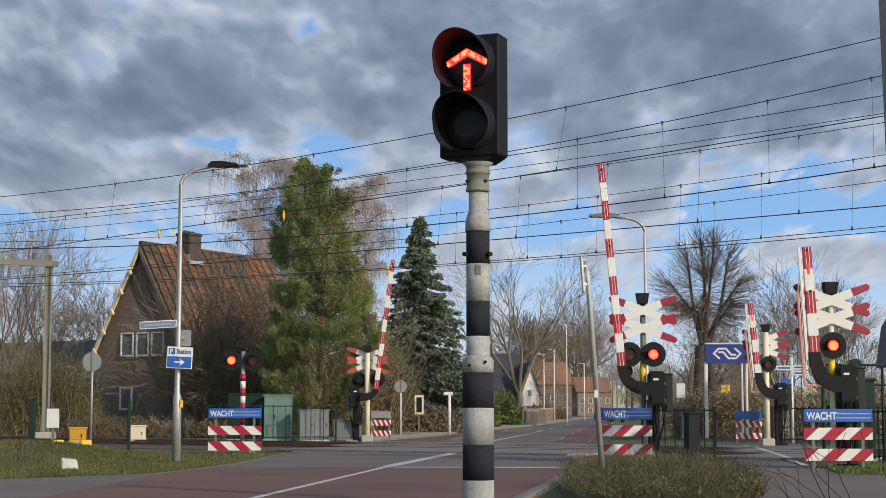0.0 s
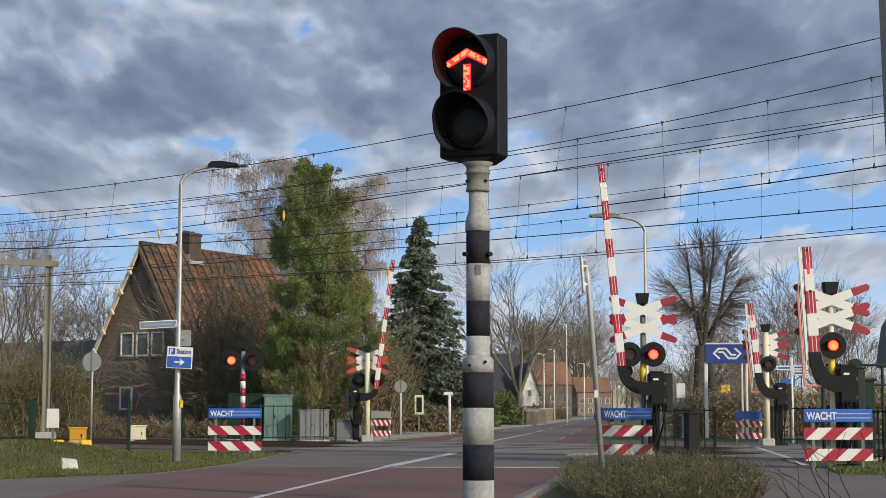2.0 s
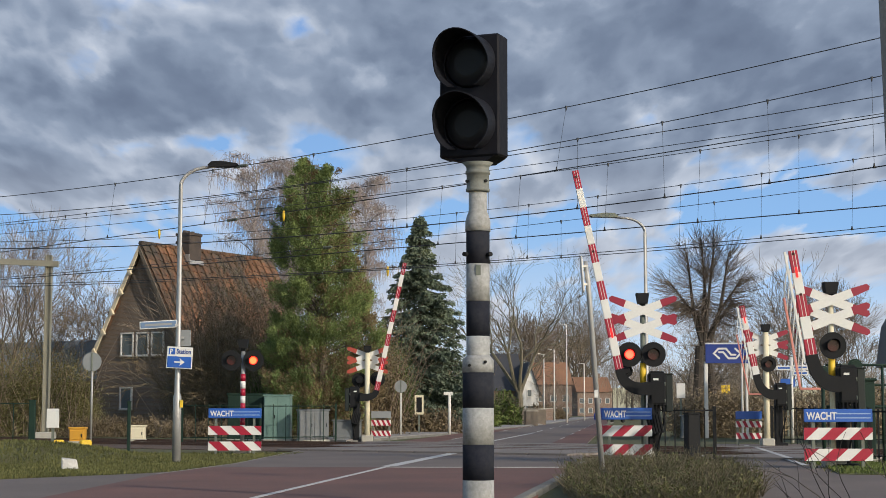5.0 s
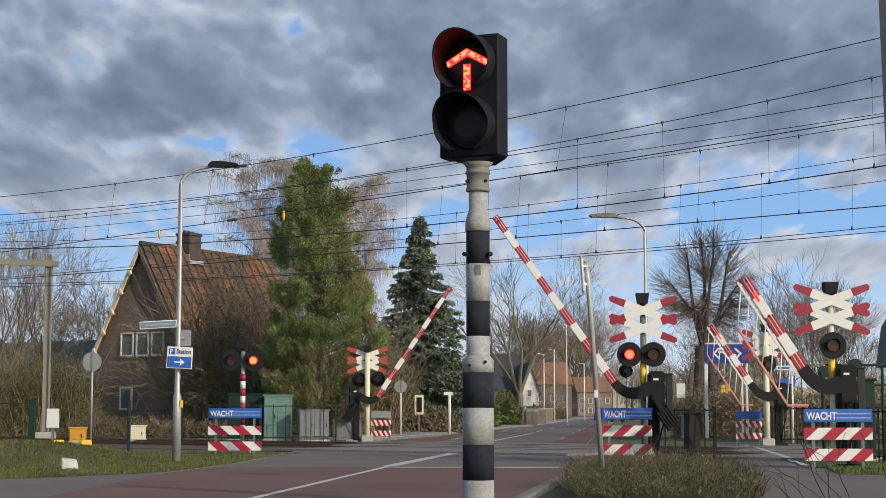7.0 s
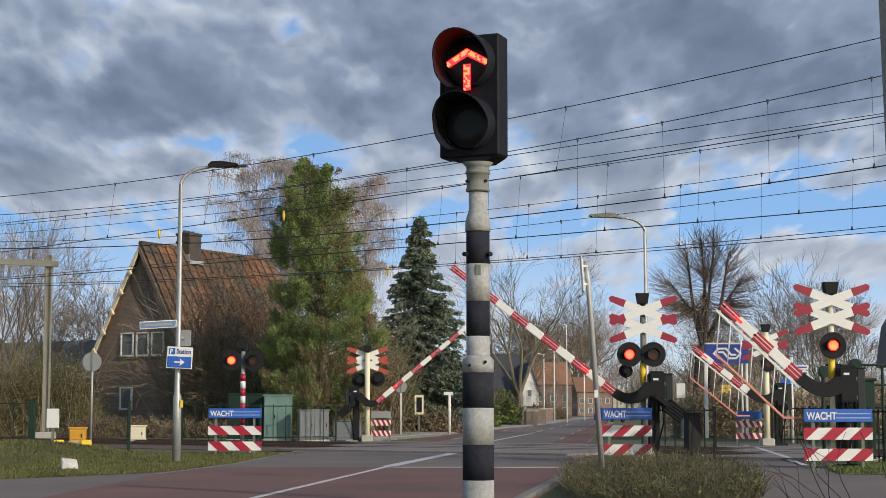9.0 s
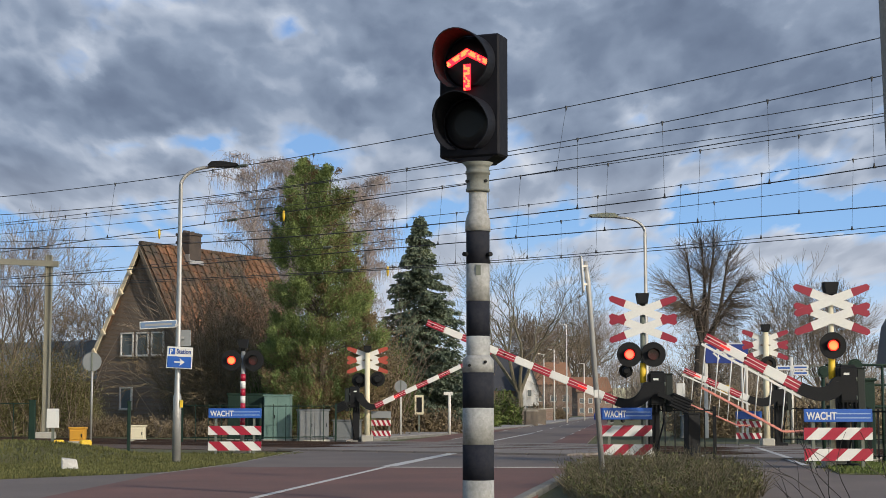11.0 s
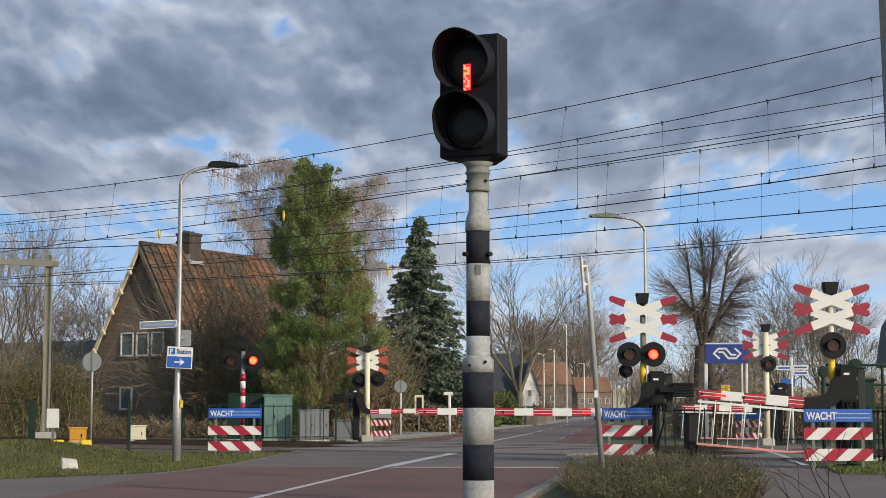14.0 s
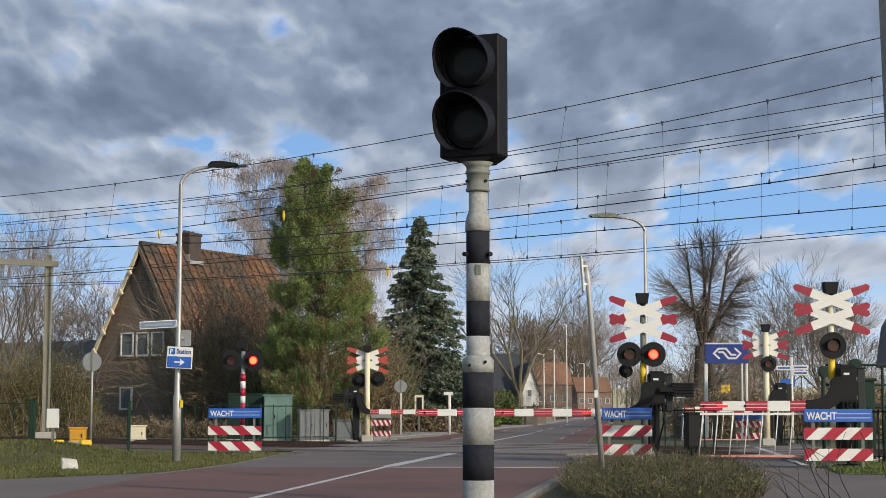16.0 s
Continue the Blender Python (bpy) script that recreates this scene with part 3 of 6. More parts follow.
def near_pole():
    s = thing("timber_pole", pose(4.42, 16, 0), "thick grey weathered pole beside the camera", "pole")
    bm = bmesh.new()
    tube(bm, [(0, 0, -0.1), (-0.05, 0, 2.5), (-0.11, 0, 5.0), (-0.115, 0, 5.25)], [0.13, 0.125, 0.12, 0.12], 20)
    part("pole", bm, worn("weathered_pole", (0.32, 0.30, 0.28), (0.17, 0.155, 0.145), 3.0, 25, 0.8, amount=0.7, bump=0.4), s)


near_pole()


def rail_station_sign():
    s = thing("station_sign", pose(11.38, 70.0, 0), "dark blue railway station sign on white posts", "station sign")
    for px, w in ((-0.55, 0.15), (0.93, 0.08), (1.12, 0.10)):
        bm = bmesh.new()
        cube(bm, (px, 0.06, 1.57), (w, 0.12, 3.14), 0, (0, 0, 0), 0.02)
        part("post", bm, M_WHITE, s)
    p = panel(s, "sign_plate", -0.57, 1.18, 3.07, 3.85, 0, M_NAVY, "dark blue plate", 0.12)
    panel(p, "edge", -0.58, 1.19, 3.85, 3.91, 0, M_WHITE, "white top edge", 0.13)
    # two interlocked bent strokes, each the other turned half round
    bm = bmesh.new()
    stroke = [(0.31, 0.22), (0.55, 0.0), (0.36, -0.20), (0.05, -0.20), (-0.16, 0.05), (-0.37, 0.05)]
    half = 0.038
    for d in (1, -1):
        pts = [Vector((0.32 + d * a, 3.47 + d * c)) for a, c in stroke]
        left, right = [], []
        for k, q in enumerate(pts):
            u = (q - pts[k - 1]).normalized() if k else (pts[1] - q).normalized()
            w = (pts[k + 1] - q).normalized() if k + 1 < len(pts) else u
            n = (Vector((-u.y, u.x)) + Vector((-w.y, w.x))).normalized()
            n = n * half / max(0.35, n.dot(Vector((-u.y, u.x))))
            left.append(tuple(q + n))
            right.append(tuple(q - n))
        front = [[bm.verts.new((a, y, c)) for a, c in side] for y in (-0.072, -0.064) for side in (left, right)]
        for k in range(len(pts) - 1):
            fl, fr, bl, br = [(side[k], side[k + 1]) for side in front]
            bm.faces.new((fl[0], fl[1], fr[1], fr[0]))
            bm.faces.new((bl[0], br[0], br[1], bl[1]))
            bm.faces.new((fl[0], bl[0], bl[1], fl[1]))
            bm.faces.new((fr[0], fr[1], br[1], br[0]))
    part("emblem", bm, M_WHITEREF, p, "white double arrow shape")


rail_station_sign()


def finger_sign():
    s = thing("finger_post", pose(12.3, 60, 0), "white finger post with blue lettered arms", "finger post")
    bm = bmesh.new()
    tube(bm, [(0, 0, 0), (0, 0, 3.0)], 0.05, 10)
    part("post", bm, M_WHITE, s)
    for x0, x1, z in ((-0.55, 0.0, 2.62), (0.02, 0.58, 2.64), (0.02, 0.58, 2.44)):
        p = panel(s, "arm", x0, x1, z - 0.08, z + 0.08, -0.06, M_WHITEREF, "white arm")
        panel(p, "text_bar", x0 + 0.06, x1 - 0.06, z - 0.03, z + 0.03, -0.078, M_BLUE, "illegible blue line", 0.004)


finger_sign()


def info_sign(x, y, z0, z1, w, label, mat, post=True, face=None):
    s = thing("notice_board", pose(x, y, 0), label, "notice", "notices")
    if post:
        bm = bmesh.new()
        cube(bm, (0, 0.05, z1 / 2), (0.08, 0.06, z1))
        part("post", bm, M_GALVDARK, s)
    panel(s, "plate", -w / 2, w / 2, z0, z1, 0, mat)
    if face:
        panel(s, "field", -w * 0.3, w * 0.3, z0 + 0.1, z1 - 0.1, -0.02, face, "", 0.01)


info_sign(-1.12, 79.8, 0.95, 1.85, 0.42, "cream framed notice on the verge", M_CREAM, True, M_BLACK)
info_sign(-11.9, 52.0, 0.6, 1.18, 0.38, "small white notice on green fence", M_WHITEREF)
info_sign(9.85, 70.5, 1.65, 2.25, 0.36, "white back of a notice far away", M_WHITE)
info_sign(14.6, 88, 2.02, 2.45, 0.45, "yellow sign beside the station path", M_YELLOW)
info_sign(15.4, 76, 2.2, 2.55, 0.65, "small blue sign beside the station path", M_BLUE)


def bollard():
    s = thing("bollard", pose(5.02, 34.4, 0), "thick black timber gate post beside the path", "post")
    bm = bmesh.new()
    cube(bm, (0, 0, 0.525), (0.27, 0.25, 1.05), 0, (0, 0, 15), 0.02)
    part("post", bm, M_BLACK, s)
    bm = bmesh.new()
    cube(bm, (0, 0, 1.06), (0.29, 0.27, 0.03), 0, (0, 0, 15), 0.008)
    part("cap", bm, M_BLACK, s)


bollard()


def bar_fence(pts, h, step, label, mat, group="bar fences", rails=(0.15, 0.95)):
    f = thing("bar_fence", pose(*pts[0], 0), label, "fence", group)
    o = Vector((*pts[0], 0))
    for a, b in zip(pts, pts[1:]):
        a, b = Vector((*a, 0)) - o, Vector((*b, 0)) - o
        n = max(2, round((b - a).length / step))
        for k in range(n + 1):
            p = a.lerp(b, k / n)
            bm = bmesh.new()
            r = 0.035 if k % 6 == 0 else 0.013
            cube(bm, (p.x, p.y, h / 2 + (0.03 if k % 6 == 0 else 0)), (2 * r, 2 * r, h))
            part("post" if k % 6 == 0 else "bar", bm, mat, f)
        for z in rails:
            bm = bmesh.new()
            tube(bm, [a + Vector((0, 0, h * z)), b + Vector((0, 0, h * z))], 0.02, 6)
            part("rail", bm, mat, f)


bar_fence([(4.75, 38.2), (6.05, 38.0)], 1.18, 0.22, "black steel bar fence beside the barrier", M_BLACK)
bar_fence([(10.9, 56.5), (14.6, 55.5)], 1.25, 0.2, "black steel bar fence beside the path", M_BLACK)
bar_fence([(8.9, 35.6), (12.0, 33.2)], 1.15, 0.2, "dark bar fence behind the path signal", M_BLACK)
bar_fence([(-13.6, 50.0), (-12.0, 49.6)], 1.35, 0.5, "dark green steel fence beside the track", M_GREEN, rails=(0.05, 0.98))
bar_fence([(-8.9, 58.2), (-3.8, 60.4)], 1.35, 0.45, "green mesh fence along the track", M_GREEN)


def green_post(x, y, h, w, label, mat):
    s = thing("fence_post", pose(x, y, 0), label, "post", "fence posts")
    bm = bmesh.new()
    cube(bm, (0, 0, h / 2), (w, w, h), 0, (0, 0, 0), 0.01)
    cube(bm, (0, 0, h), (w * 1.2, w * 1.2, 0.03))
    part("post", bm, mat, s)


green_post(-11.95, 49.6, 1.42, 0.17, "dark green square fence post", M_GREEN)
green_post(-7.68, 41.7, 1.33, 0.08, "slim dark green post in the verge", M_GREEN)


def cabinet(x, y, w, h, dep, label, mat, doors=2, turn=0):
    c = thing("cabinet", pose(x, y, 0, 0, 0, turn), label, "cabinet", "track side cabinets")
    bm = bmesh.new()
    cube(bm, (0, 0, h / 2 + 0.04), (w, dep, h - 0.08), bev=0.015)
    part("body", bm, mat, c)
    bm = bmesh.new()
    cube(bm, (0, 0, h + 0.02), (w + 0.08, dep + 0.08, 0.06), bev=0.015)
    part("lid", bm, mat, c)
    bm = bmesh.new()
    cube(bm, (0, 0, 0.05), (w + 0.06, dep + 0.06, 0.1))
    part("plinth", bm, M_CONCRETE, c)
    for k in range(doors):
        a = -w / 2 + w * k / doors + 0.02
        d = panel(c, "door", a, a + w / doors - 0.04, 0.16, h - 0.06, -dep / 2 - 0.006, mat, "", 0.02)
        bm = bmesh.new()
        cube(bm, (a + w / doors - 0.1, -dep / 2 - 0.03, h * 0.55), (0.025, 0.03, 0.12))
        part("handle", bm, M_BLACK, d)


cabinet(-4.62, 60.6, 1.05, 1.12, 0.6, "light grey track side cabinet with two doors", M_CABGREY, 2, 12)
cabinet(-3.45, 61.5, 1.0, 0.75, 0.5, "low grey cabinet beside the barrier", M_CABGREY, 1)
cabinet(-5.95, 61.5, 0.95, 1.65, 0.8, "pale green glass fronted track side cabinet", M_CABGREEN, 2)
cabinet(-7.1, 62.5, 1.5, 1.7, 0.8, "dark green equipment cabinet behind fence", M_GREEN, 2)
cabinet(-12.3, 57.5, 0.5, 0.52, 0.4, "orange-yellow track side box", worn("orange_yellow_paint", (0.62, 0.31, 0.025), (0.42, 0.22, 0.03), 3.0, 30, 0.5, amount=0.5), 1)
cabinet(-11.1, 62.0, 0.55, 0.55, 0.4, "dull yellow-grey track side box", M_CREAM, 1)
cabinet(10.2, 70.5, 0.7, 0.9, 0.5, "light grey cabinet beside the station path", M_CABINET, 1)


def far_hatch(x, y, w, label, grey=True):
    b = thing("warning_board", pose(x, y, 0), label, "warning board", "hatched warning boards")
    for px in (-w * 0.42, w * 0.42):
        bm = bmesh.new()
        cube(bm, (px, 0.04, 0.55), (0.07, 0.05, 1.1))
        part("post", bm, M_GALVDARK, b)
    panel(b, "grey_plate", -w / 2, w / 2, 0.85, 1.1, 0, M_CABINET if grey else M_BLUE)
    for z in (0.68, 0.30):
        p = panel(b, "hatched_board", -w / 2, w / 2, z - 0.1, z + 0.1, 0, M_WHITEREF)
        for k in range(4):
            bm = bmesh.new()
            a = -w / 2 + w * k / 4
            prism(bm, [(a + 0.1, z - 0.1), (a + 0.1 + w / 8, z - 0.1), (a + w / 8, z + 0.1), (a, z + 0.1)], -0.022, -0.017)
            part("stripe", bm, M_RED, p)


far_hatch(-2.25, 62.0, 0.72, "grey backed hatched board beyond the tracks")
far_hatch(9.95, 55.5, 0.85, "hatched board beside the far path barrier", False)


def stones():
    s = thing("stone", pose(-7.1, 32.6, 0), "rough white stone lying in the grass", "stone")
    bm = bmesh.new()
    cube(bm, (0, 0, 0.09), (0.34, 0.26, 0.24), 0, (4, 6, 20), 0.02)
    for v in bm.verts:
        top = max(0.0, v.co.z) / 0.3
        v.co.x = v.co.x * (1 - 0.45 * top) - 0.07 * top
        v.co += Vector((noise.noise(v.co * 7), noise.noise(v.co * 9), noise.noise(v.co * 8))) * 0.03
    part("stone_body", bm, worn("pale_stone", (0.55, 0.54, 0.52), (0.33, 0.32, 0.30), 4.0, 30, 0.8, amount=0.7, bump=0.4), s)
    for x in (-11.95, -11.1):
        f = thing("foot_block", pose(x, 53.0, 0), "low yellow block on the ballast", "marker block", "yellow blocks")
        bm = bmesh.new()
        cube(bm, (0, 0, 0.11), (0.36, 0.3, 0.22), 0, (0, 0, 20), 0.05)
        part("block", bm, M_YELLOW, f)


stones()


M_EDGE = worn("worn_edge_strip", (0.30, 0.28, 0.26), (0.17, 0.15, 0.13), 1.2, 25, 0.8, amount=0.9, bump=0.3)


def markings():
    """Painted lines, each a thin slab on the road."""
    def line(x0, y0, x1, y1, w, label, z=0.026, paint=None):
        dx, dy = x1 - x0, y1 - y0
        n = math.hypot(dx, dy)
        ox, oy = -dy / n * w / 2, dx / n * w / 2
        sheet("road_marking", [(x0 - ox, y0 - oy), (x1 - ox, y1 - oy), (x1 + ox, y1 + oy), (x0 + ox, y0 + oy)], z, 0.004, paint or M_LINE, label, "road marking")
    line(-4.1, 5, -1.07, 33.7, 0.10, "worn white centre line on the road")
    line(-1.07, 33.7, 0.5, 46.0, 0.26, "broad faded white centre line over the crossing")
    line(-1.1, 33.1, 2.95, 33.0, 0.22, "white stop line before the crossing")
    line(-3.2, 56.5, 4.9, 55.0, 0.3, "pale joint across the road")
    line(1.3, 58, 4.6, 86, 0.14, "worn white line beyond the crossing")
    for k in range(12):
        y = 90 + 16 * k
        line(mid(y) + 0.1, y, mid(y + 7) + 0.1, y + 7, 0.08, "dashed white centre line down the road")
    for k in range(8):
        y = 66 + 14 * k
        line(mid(y) + 2.2, y, mid(y + 5) + 2.2, y + 5, 0.06, "dashed white cycle lane line")
        line(mid(y) - 2.0, y, mid(y + 5) - 2.0, y + 5, 0.06, "dashed white cycle lane line")
    for p, q in zip(((-4.95, 29.5), (-4.30, 35.5), (-3.97, 47)), ((-4.30, 35.5), (-3.97, 47), (-3.4, 57.5))):
        line(*p, *q, 0.06, "pale edge strip between road and grass", 0.026, M_EDGE)
    line(9.55, 53.8, 7.25, 34.2, 0.14, "white edge line of the cycle path", 0.03)
    line(9.05, 49.5, 7.67, 37.8, 0.14, "white edge line over the crossing panels", 0.0745)
    line(6.35, 42, 6.05, 37.8, 0.12, "white edge line of the cycle path", 0.03)


markings()


def kerbs():
    me = None
    def run(pts, label):
        nonlocal me
        k = tagged(new("kerb"), label, "kerb", kind="structure")
        for (x0, y0), (x1, y1) in zip(pts, pts[1:]):
            n = max(1, round(math.hypot(x1 - x0, y1 - y0) / 1.0))
            turn = math.degrees(math.atan2(y1 - y0, x1 - x0))
            for i in range(n):
                if me is None:
                    bm = bmesh.new()
                    cube(bm, (0, 0, 0), (0.985, 0.15, 0.25), bev=0.015)
                    me = mesh_of("kerb_stone", bm, M_KERB)
                f = (i + 0.5) / n
                part("kerb_stone", me, None, k, "", pose(x0 + (x1 - x0) * f, y0 + (y1 - y0) * f, -0.055, 0, 0, turn))
    run([(-0.6, 10), (2.0, 28.2), (2.45, 31.0), (2.9, 35.5)], "low concrete kerb along the hedge")
    run([(-3.3, 60.0), (0.05, 79), (5.05, 114), (9.45, 150), (16.4, 210)], "low concrete kerb of the far pavement")
    run([(9.0, 98), (12.3, 130), (17, 170)], "low concrete kerb of the far pavement")


kerbs()
pts = [(-3.4, 60), (0.0, 79), (5.0, 114), (9.4, 150), (26.8, 300), (23.6, 300), (7.2, 150), (2.9, 114), (-2.6, 79), (-5.5, 62)]
sheet("pavement", pts, 0.10, 0.15, M_PAVING, "grey paved footway beyond the crossing", "pavement")


def bell_post(x, y, z, r, label):
    s = thing("bell_post", pose(x, y, 0), label, "bell post", "bell posts")
    bm = bmesh.new()
    tube(bm, [(0, 0, 0), (0, 0, z)], 0.04, 10)
    part("post", bm, M_GREEN, s)
    bm = bmesh.new()
    tube(bm, [(0, -0.10, z), (0, -0.04, z), (0, 0.06, z)], [r, r, r * 0.7], 22)
    tube(bm, [(0, -0.12, z), (0, -0.09, z)], [r * 0.7, r * 0.75], 20)
    part("drum", bm, M_GREEN, s, "round dark green drum")


bell_post(7.95, 35.6, 1.92, 0.125, "dark green round drum on a post behind the barrier")
bell_post(8.66, 35.8, 2.05, 0.15, "dark green round drum on a post behind the barrier")
cabinet(8.95, 36.3, 0.42, 1.75, 0.4, "tall dark green relay cabinet behind the barrier", M_GREEN, 1)


def pipe_frame():
    """Dark green tube railing with rings that carries cables behind the barrier."""
    s = thing("pipe_railing", pose(8.25, 36.2, 0), "dark green tubular railing behind the path barrier", "railing")
    for px in (0.0, 0.55, 1.1, 1.65):
        bm = bmesh.new()
        tube(bm, [(px, 0, 0), (px, 0, 2.08)], 0.032, 8)
        part("post", bm, M_GREEN, s)
    for z in (1.2, 1.66, 2.08):
        bm = bmesh.new()
        tube(bm, [(-0.1, 0, z), (1.75, 0, z)], 0.028, 8)
        part("rail", bm, M_GREEN, s)
    for px, r in ((-0.35, 0.12), (0.3, 0.15)):
        bm = bmesh.new()
        ring = [(px + r * math.cos(2 * math.pi * k / 18), -0.08, 1.95 + r * math.sin(2 * math.pi * k / 18)) for k in range(19)]
        tube(bm, ring, 0.018, 6)
        part("ring", bm, M_GALVDARK, s, "grey-green steel ring")


pipe_frame()


# ---- houses ----
def brick_material(name, base, mortar, bw=0.21, bh=0.065):
    m = Nodes(name)
    co = m.add("TexCoord").outputs["Object"]
    sep = m.add("SeparateXYZ", {0: co})
    flat = m.add("CombineXYZ", {0: m.math("ADD", sep.outputs[0], sep.outputs[1]), 1: sep.outputs[2], 2: 0.0}).outputs[0]
    b = m.add("TexBrick", {"Vector": flat, "Color1": (*base, 1), "Color2": (*(c * 0.7 for c in base), 1), "Mortar": (*mortar, 1), "Scale": 1.0,
                           "Mortar Size": 0.012, "Brick Width": bw, "Row Height": bh})
    stain = m.ramp(m.noise(0.9, 5.0, 0.6), [(0.3, (0.7, 0.7, 0.7)), (0.7, (1.15, 1.12, 1.1))])
    m.put(m.bsdf.inputs["Base Color"], m.mix(1.0, b.outputs["Color"], stain, "MULTIPLY"))
    m.bsdf.inputs["Roughness"].default_value = 0.9
    m.bump(b.outputs["Fac"], -0.4, 0.01)
    return m.mat


M_BRICK = brick_material("brown_brick", (0.20, 0.145, 0.105), (0.18, 0.16, 0.14))
M_BRICKRED = brick_material("red_brick", (0.21, 0.125, 0.09), (0.24, 0.21, 0.18))
def tile_material():
    """Pan tiles: rusty orange with broad dark moss, each tile of its own tone."""
    m = Nodes("mossy_roof_tile")
    place = m.add("NewGeometry").outputs["Position"]
    broad = m.ramp(m.noise(0.42, 4.0, 0.6, place), [(0.42, (0, 0, 0)), (0.60, (1, 1, 1))])
    small = m.noise(3.0, 5.0, 0.65, place)
    v = m.math("ADD", 0.72, m.math("MULTIPLY", m.add("ObjectInfo").outputs["Random"], 0.5))
    col = m.mix(broad, (0.06, 0.047, 0.037), (0.19, 0.087, 0.042))
    col = m.mix(m.ramp(small, [(0.45, (0, 0, 0)), (0.7, (0.8, 0.8, 0.8))]), col, (0.07, 0.06, 0.04))
    m.put(m.bsdf.inputs["Base Color"], m.mix(1.0, col, m.add("CombineColor", {0: v, 1: v, 2: v}).outputs[0], "MULTIPLY"))
    m.bsdf.inputs["Roughness"].default_value = 0.85
    m.bump(small, 0.4, 0.02)
    return m.mat


M_TILE = tile_material()
M_TILEFAR = worn("brown_roof_tile", (0.27, 0.135, 0.075), (0.15, 0.085, 0.055), 0.35, 6, 0.85, amount=0.8, bump=0.3, dist=0.02)
M_SLATE = worn("dark_slate", (0.035, 0.037, 0.045), (0.055, 0.055, 0.06), 1.0, 10, 0.6, amount=0.6, bump=0.3)
M_PALEROOF = worn("pale_sheet_roof", (0.20, 0.24, 0.29), (0.14, 0.17, 0.20), 0.5, 8, 0.6, amount=0.6)
M_PLASTER = worn("white_plaster", (0.66, 0.65, 0.62), (0.48, 0.47, 0.45), 0.7, 15, 0.85, amount=0.6)
M_BARGE = worn("cream_bargeboard", (0.72, 0.62, 0.44), (0.5, 0.42, 0.3), 1.0, 15, 0.6, amount=0.5)
M_GLASS = Nodes("window_glass")
M_GLASS.bsdf.inputs["Base Color"].default_value = (0.10, 0.125, 0.14, 1)
M_GLASS.bsdf.inputs["Roughness"].default_value = 0.12
M_GLASS = M_GLASS.mat


def window(owner, x, z, w, h, y, name="window"):
    bm = bmesh.new()
    t = 0.07
    for cx, cz, sx, sz in ((x, z + h / 2, w + t, t), (x, z - h / 2, w + t, t), (x - w / 2, z, t, h), (x + w / 2, z, t, h)):
        cube(bm, (cx, y - 0.02, cz), (sx, 0.10, sz))
    wd = part(name, bm, M_WHITE, owner, "white window frame")
    panel(wd, "pane", x - w / 2, x + w / 2, z - h / 2, z + h / 2, y, M_GLASS, "", 0.02)
    panel(wd, "sill", x - w / 2 - 0.06, x + w / 2 + 0.06, z - h / 2 - 0.08, z - h / 2 - 0.03, y - 0.06, M_CONCRETE, "", 0.12)


def gable_body(w, depth, eave, ridge, mat, owner, name="wall"):
    bm = bmesh.new()
    o = [(-w, -0.3), (w, -0.3), (w, eave), (0, ridge - 0.12), (-w, eave)]
    prism(bm, o, 0, depth)
    return part(name, bm, mat, owner)


def tiled_slope(owner, sgn, w, over, depth, eave, ridge, mat, rows, cols, front=0.3):
    """One roof slope: a solid deck and a course of pan tiles on it, each tile a piece."""
    run, rise = w + over, (ridge - eave) * (w + over) / w
    L = math.hypot(run, rise)
    ang = math.atan2(rise, run)
    bm = bmesh.new()
    o = [(0, ridge), (sgn * run, ridge - rise), (sgn * run, ridge - rise - 0.14), (0, ridge - 0.16)]
    prism(bm, o if sgn > 0 else o[::-1], -front, depth + 0.3)
    deck = part("roof", bm, mat, owner, "steep roof slope")
    th, tw = L / rows, (depth + 0.3 + front) / cols
    bm = bmesh.new()
    seg = 4
    for j in range(seg):
        a0, a1 = j / seg, (j + 1) / seg
        h0, h1 = 0.045 * math.sin(math.pi * a0 * 1.5 + 0.3), 0.045 * math.sin(math.pi * a1 * 1.5 + 0.3)
        vs = [bm.verts.new(p) for p in ((0, tw * a0, 0.05 + h0), (0, tw * a1, 0.05 + h1), (th * 1.08, tw * a1, 0.09 + h1), (th * 1.08, tw * a0, 0.09 + h0))]
        lo = [bm.verts.new((v.co.x, v.co.y, v.co.z - 0.03)) for v in vs]
        bm.faces.new(vs)
        bm.faces.new((vs[2], vs[3], lo[3], lo[2]))
    me = mesh_of("roof_tile", bm, mat)
    for r in range(rows):
        for c in range(cols):
            m = pose(0, -front + c * tw, ridge) @ Matrix.Rotation(ang if sgn > 0 else math.pi - ang, 4, "Y") @ Matrix.Translation((r * th, 0, 0))
            t = part("roof_tile", me, None, deck, "", m)


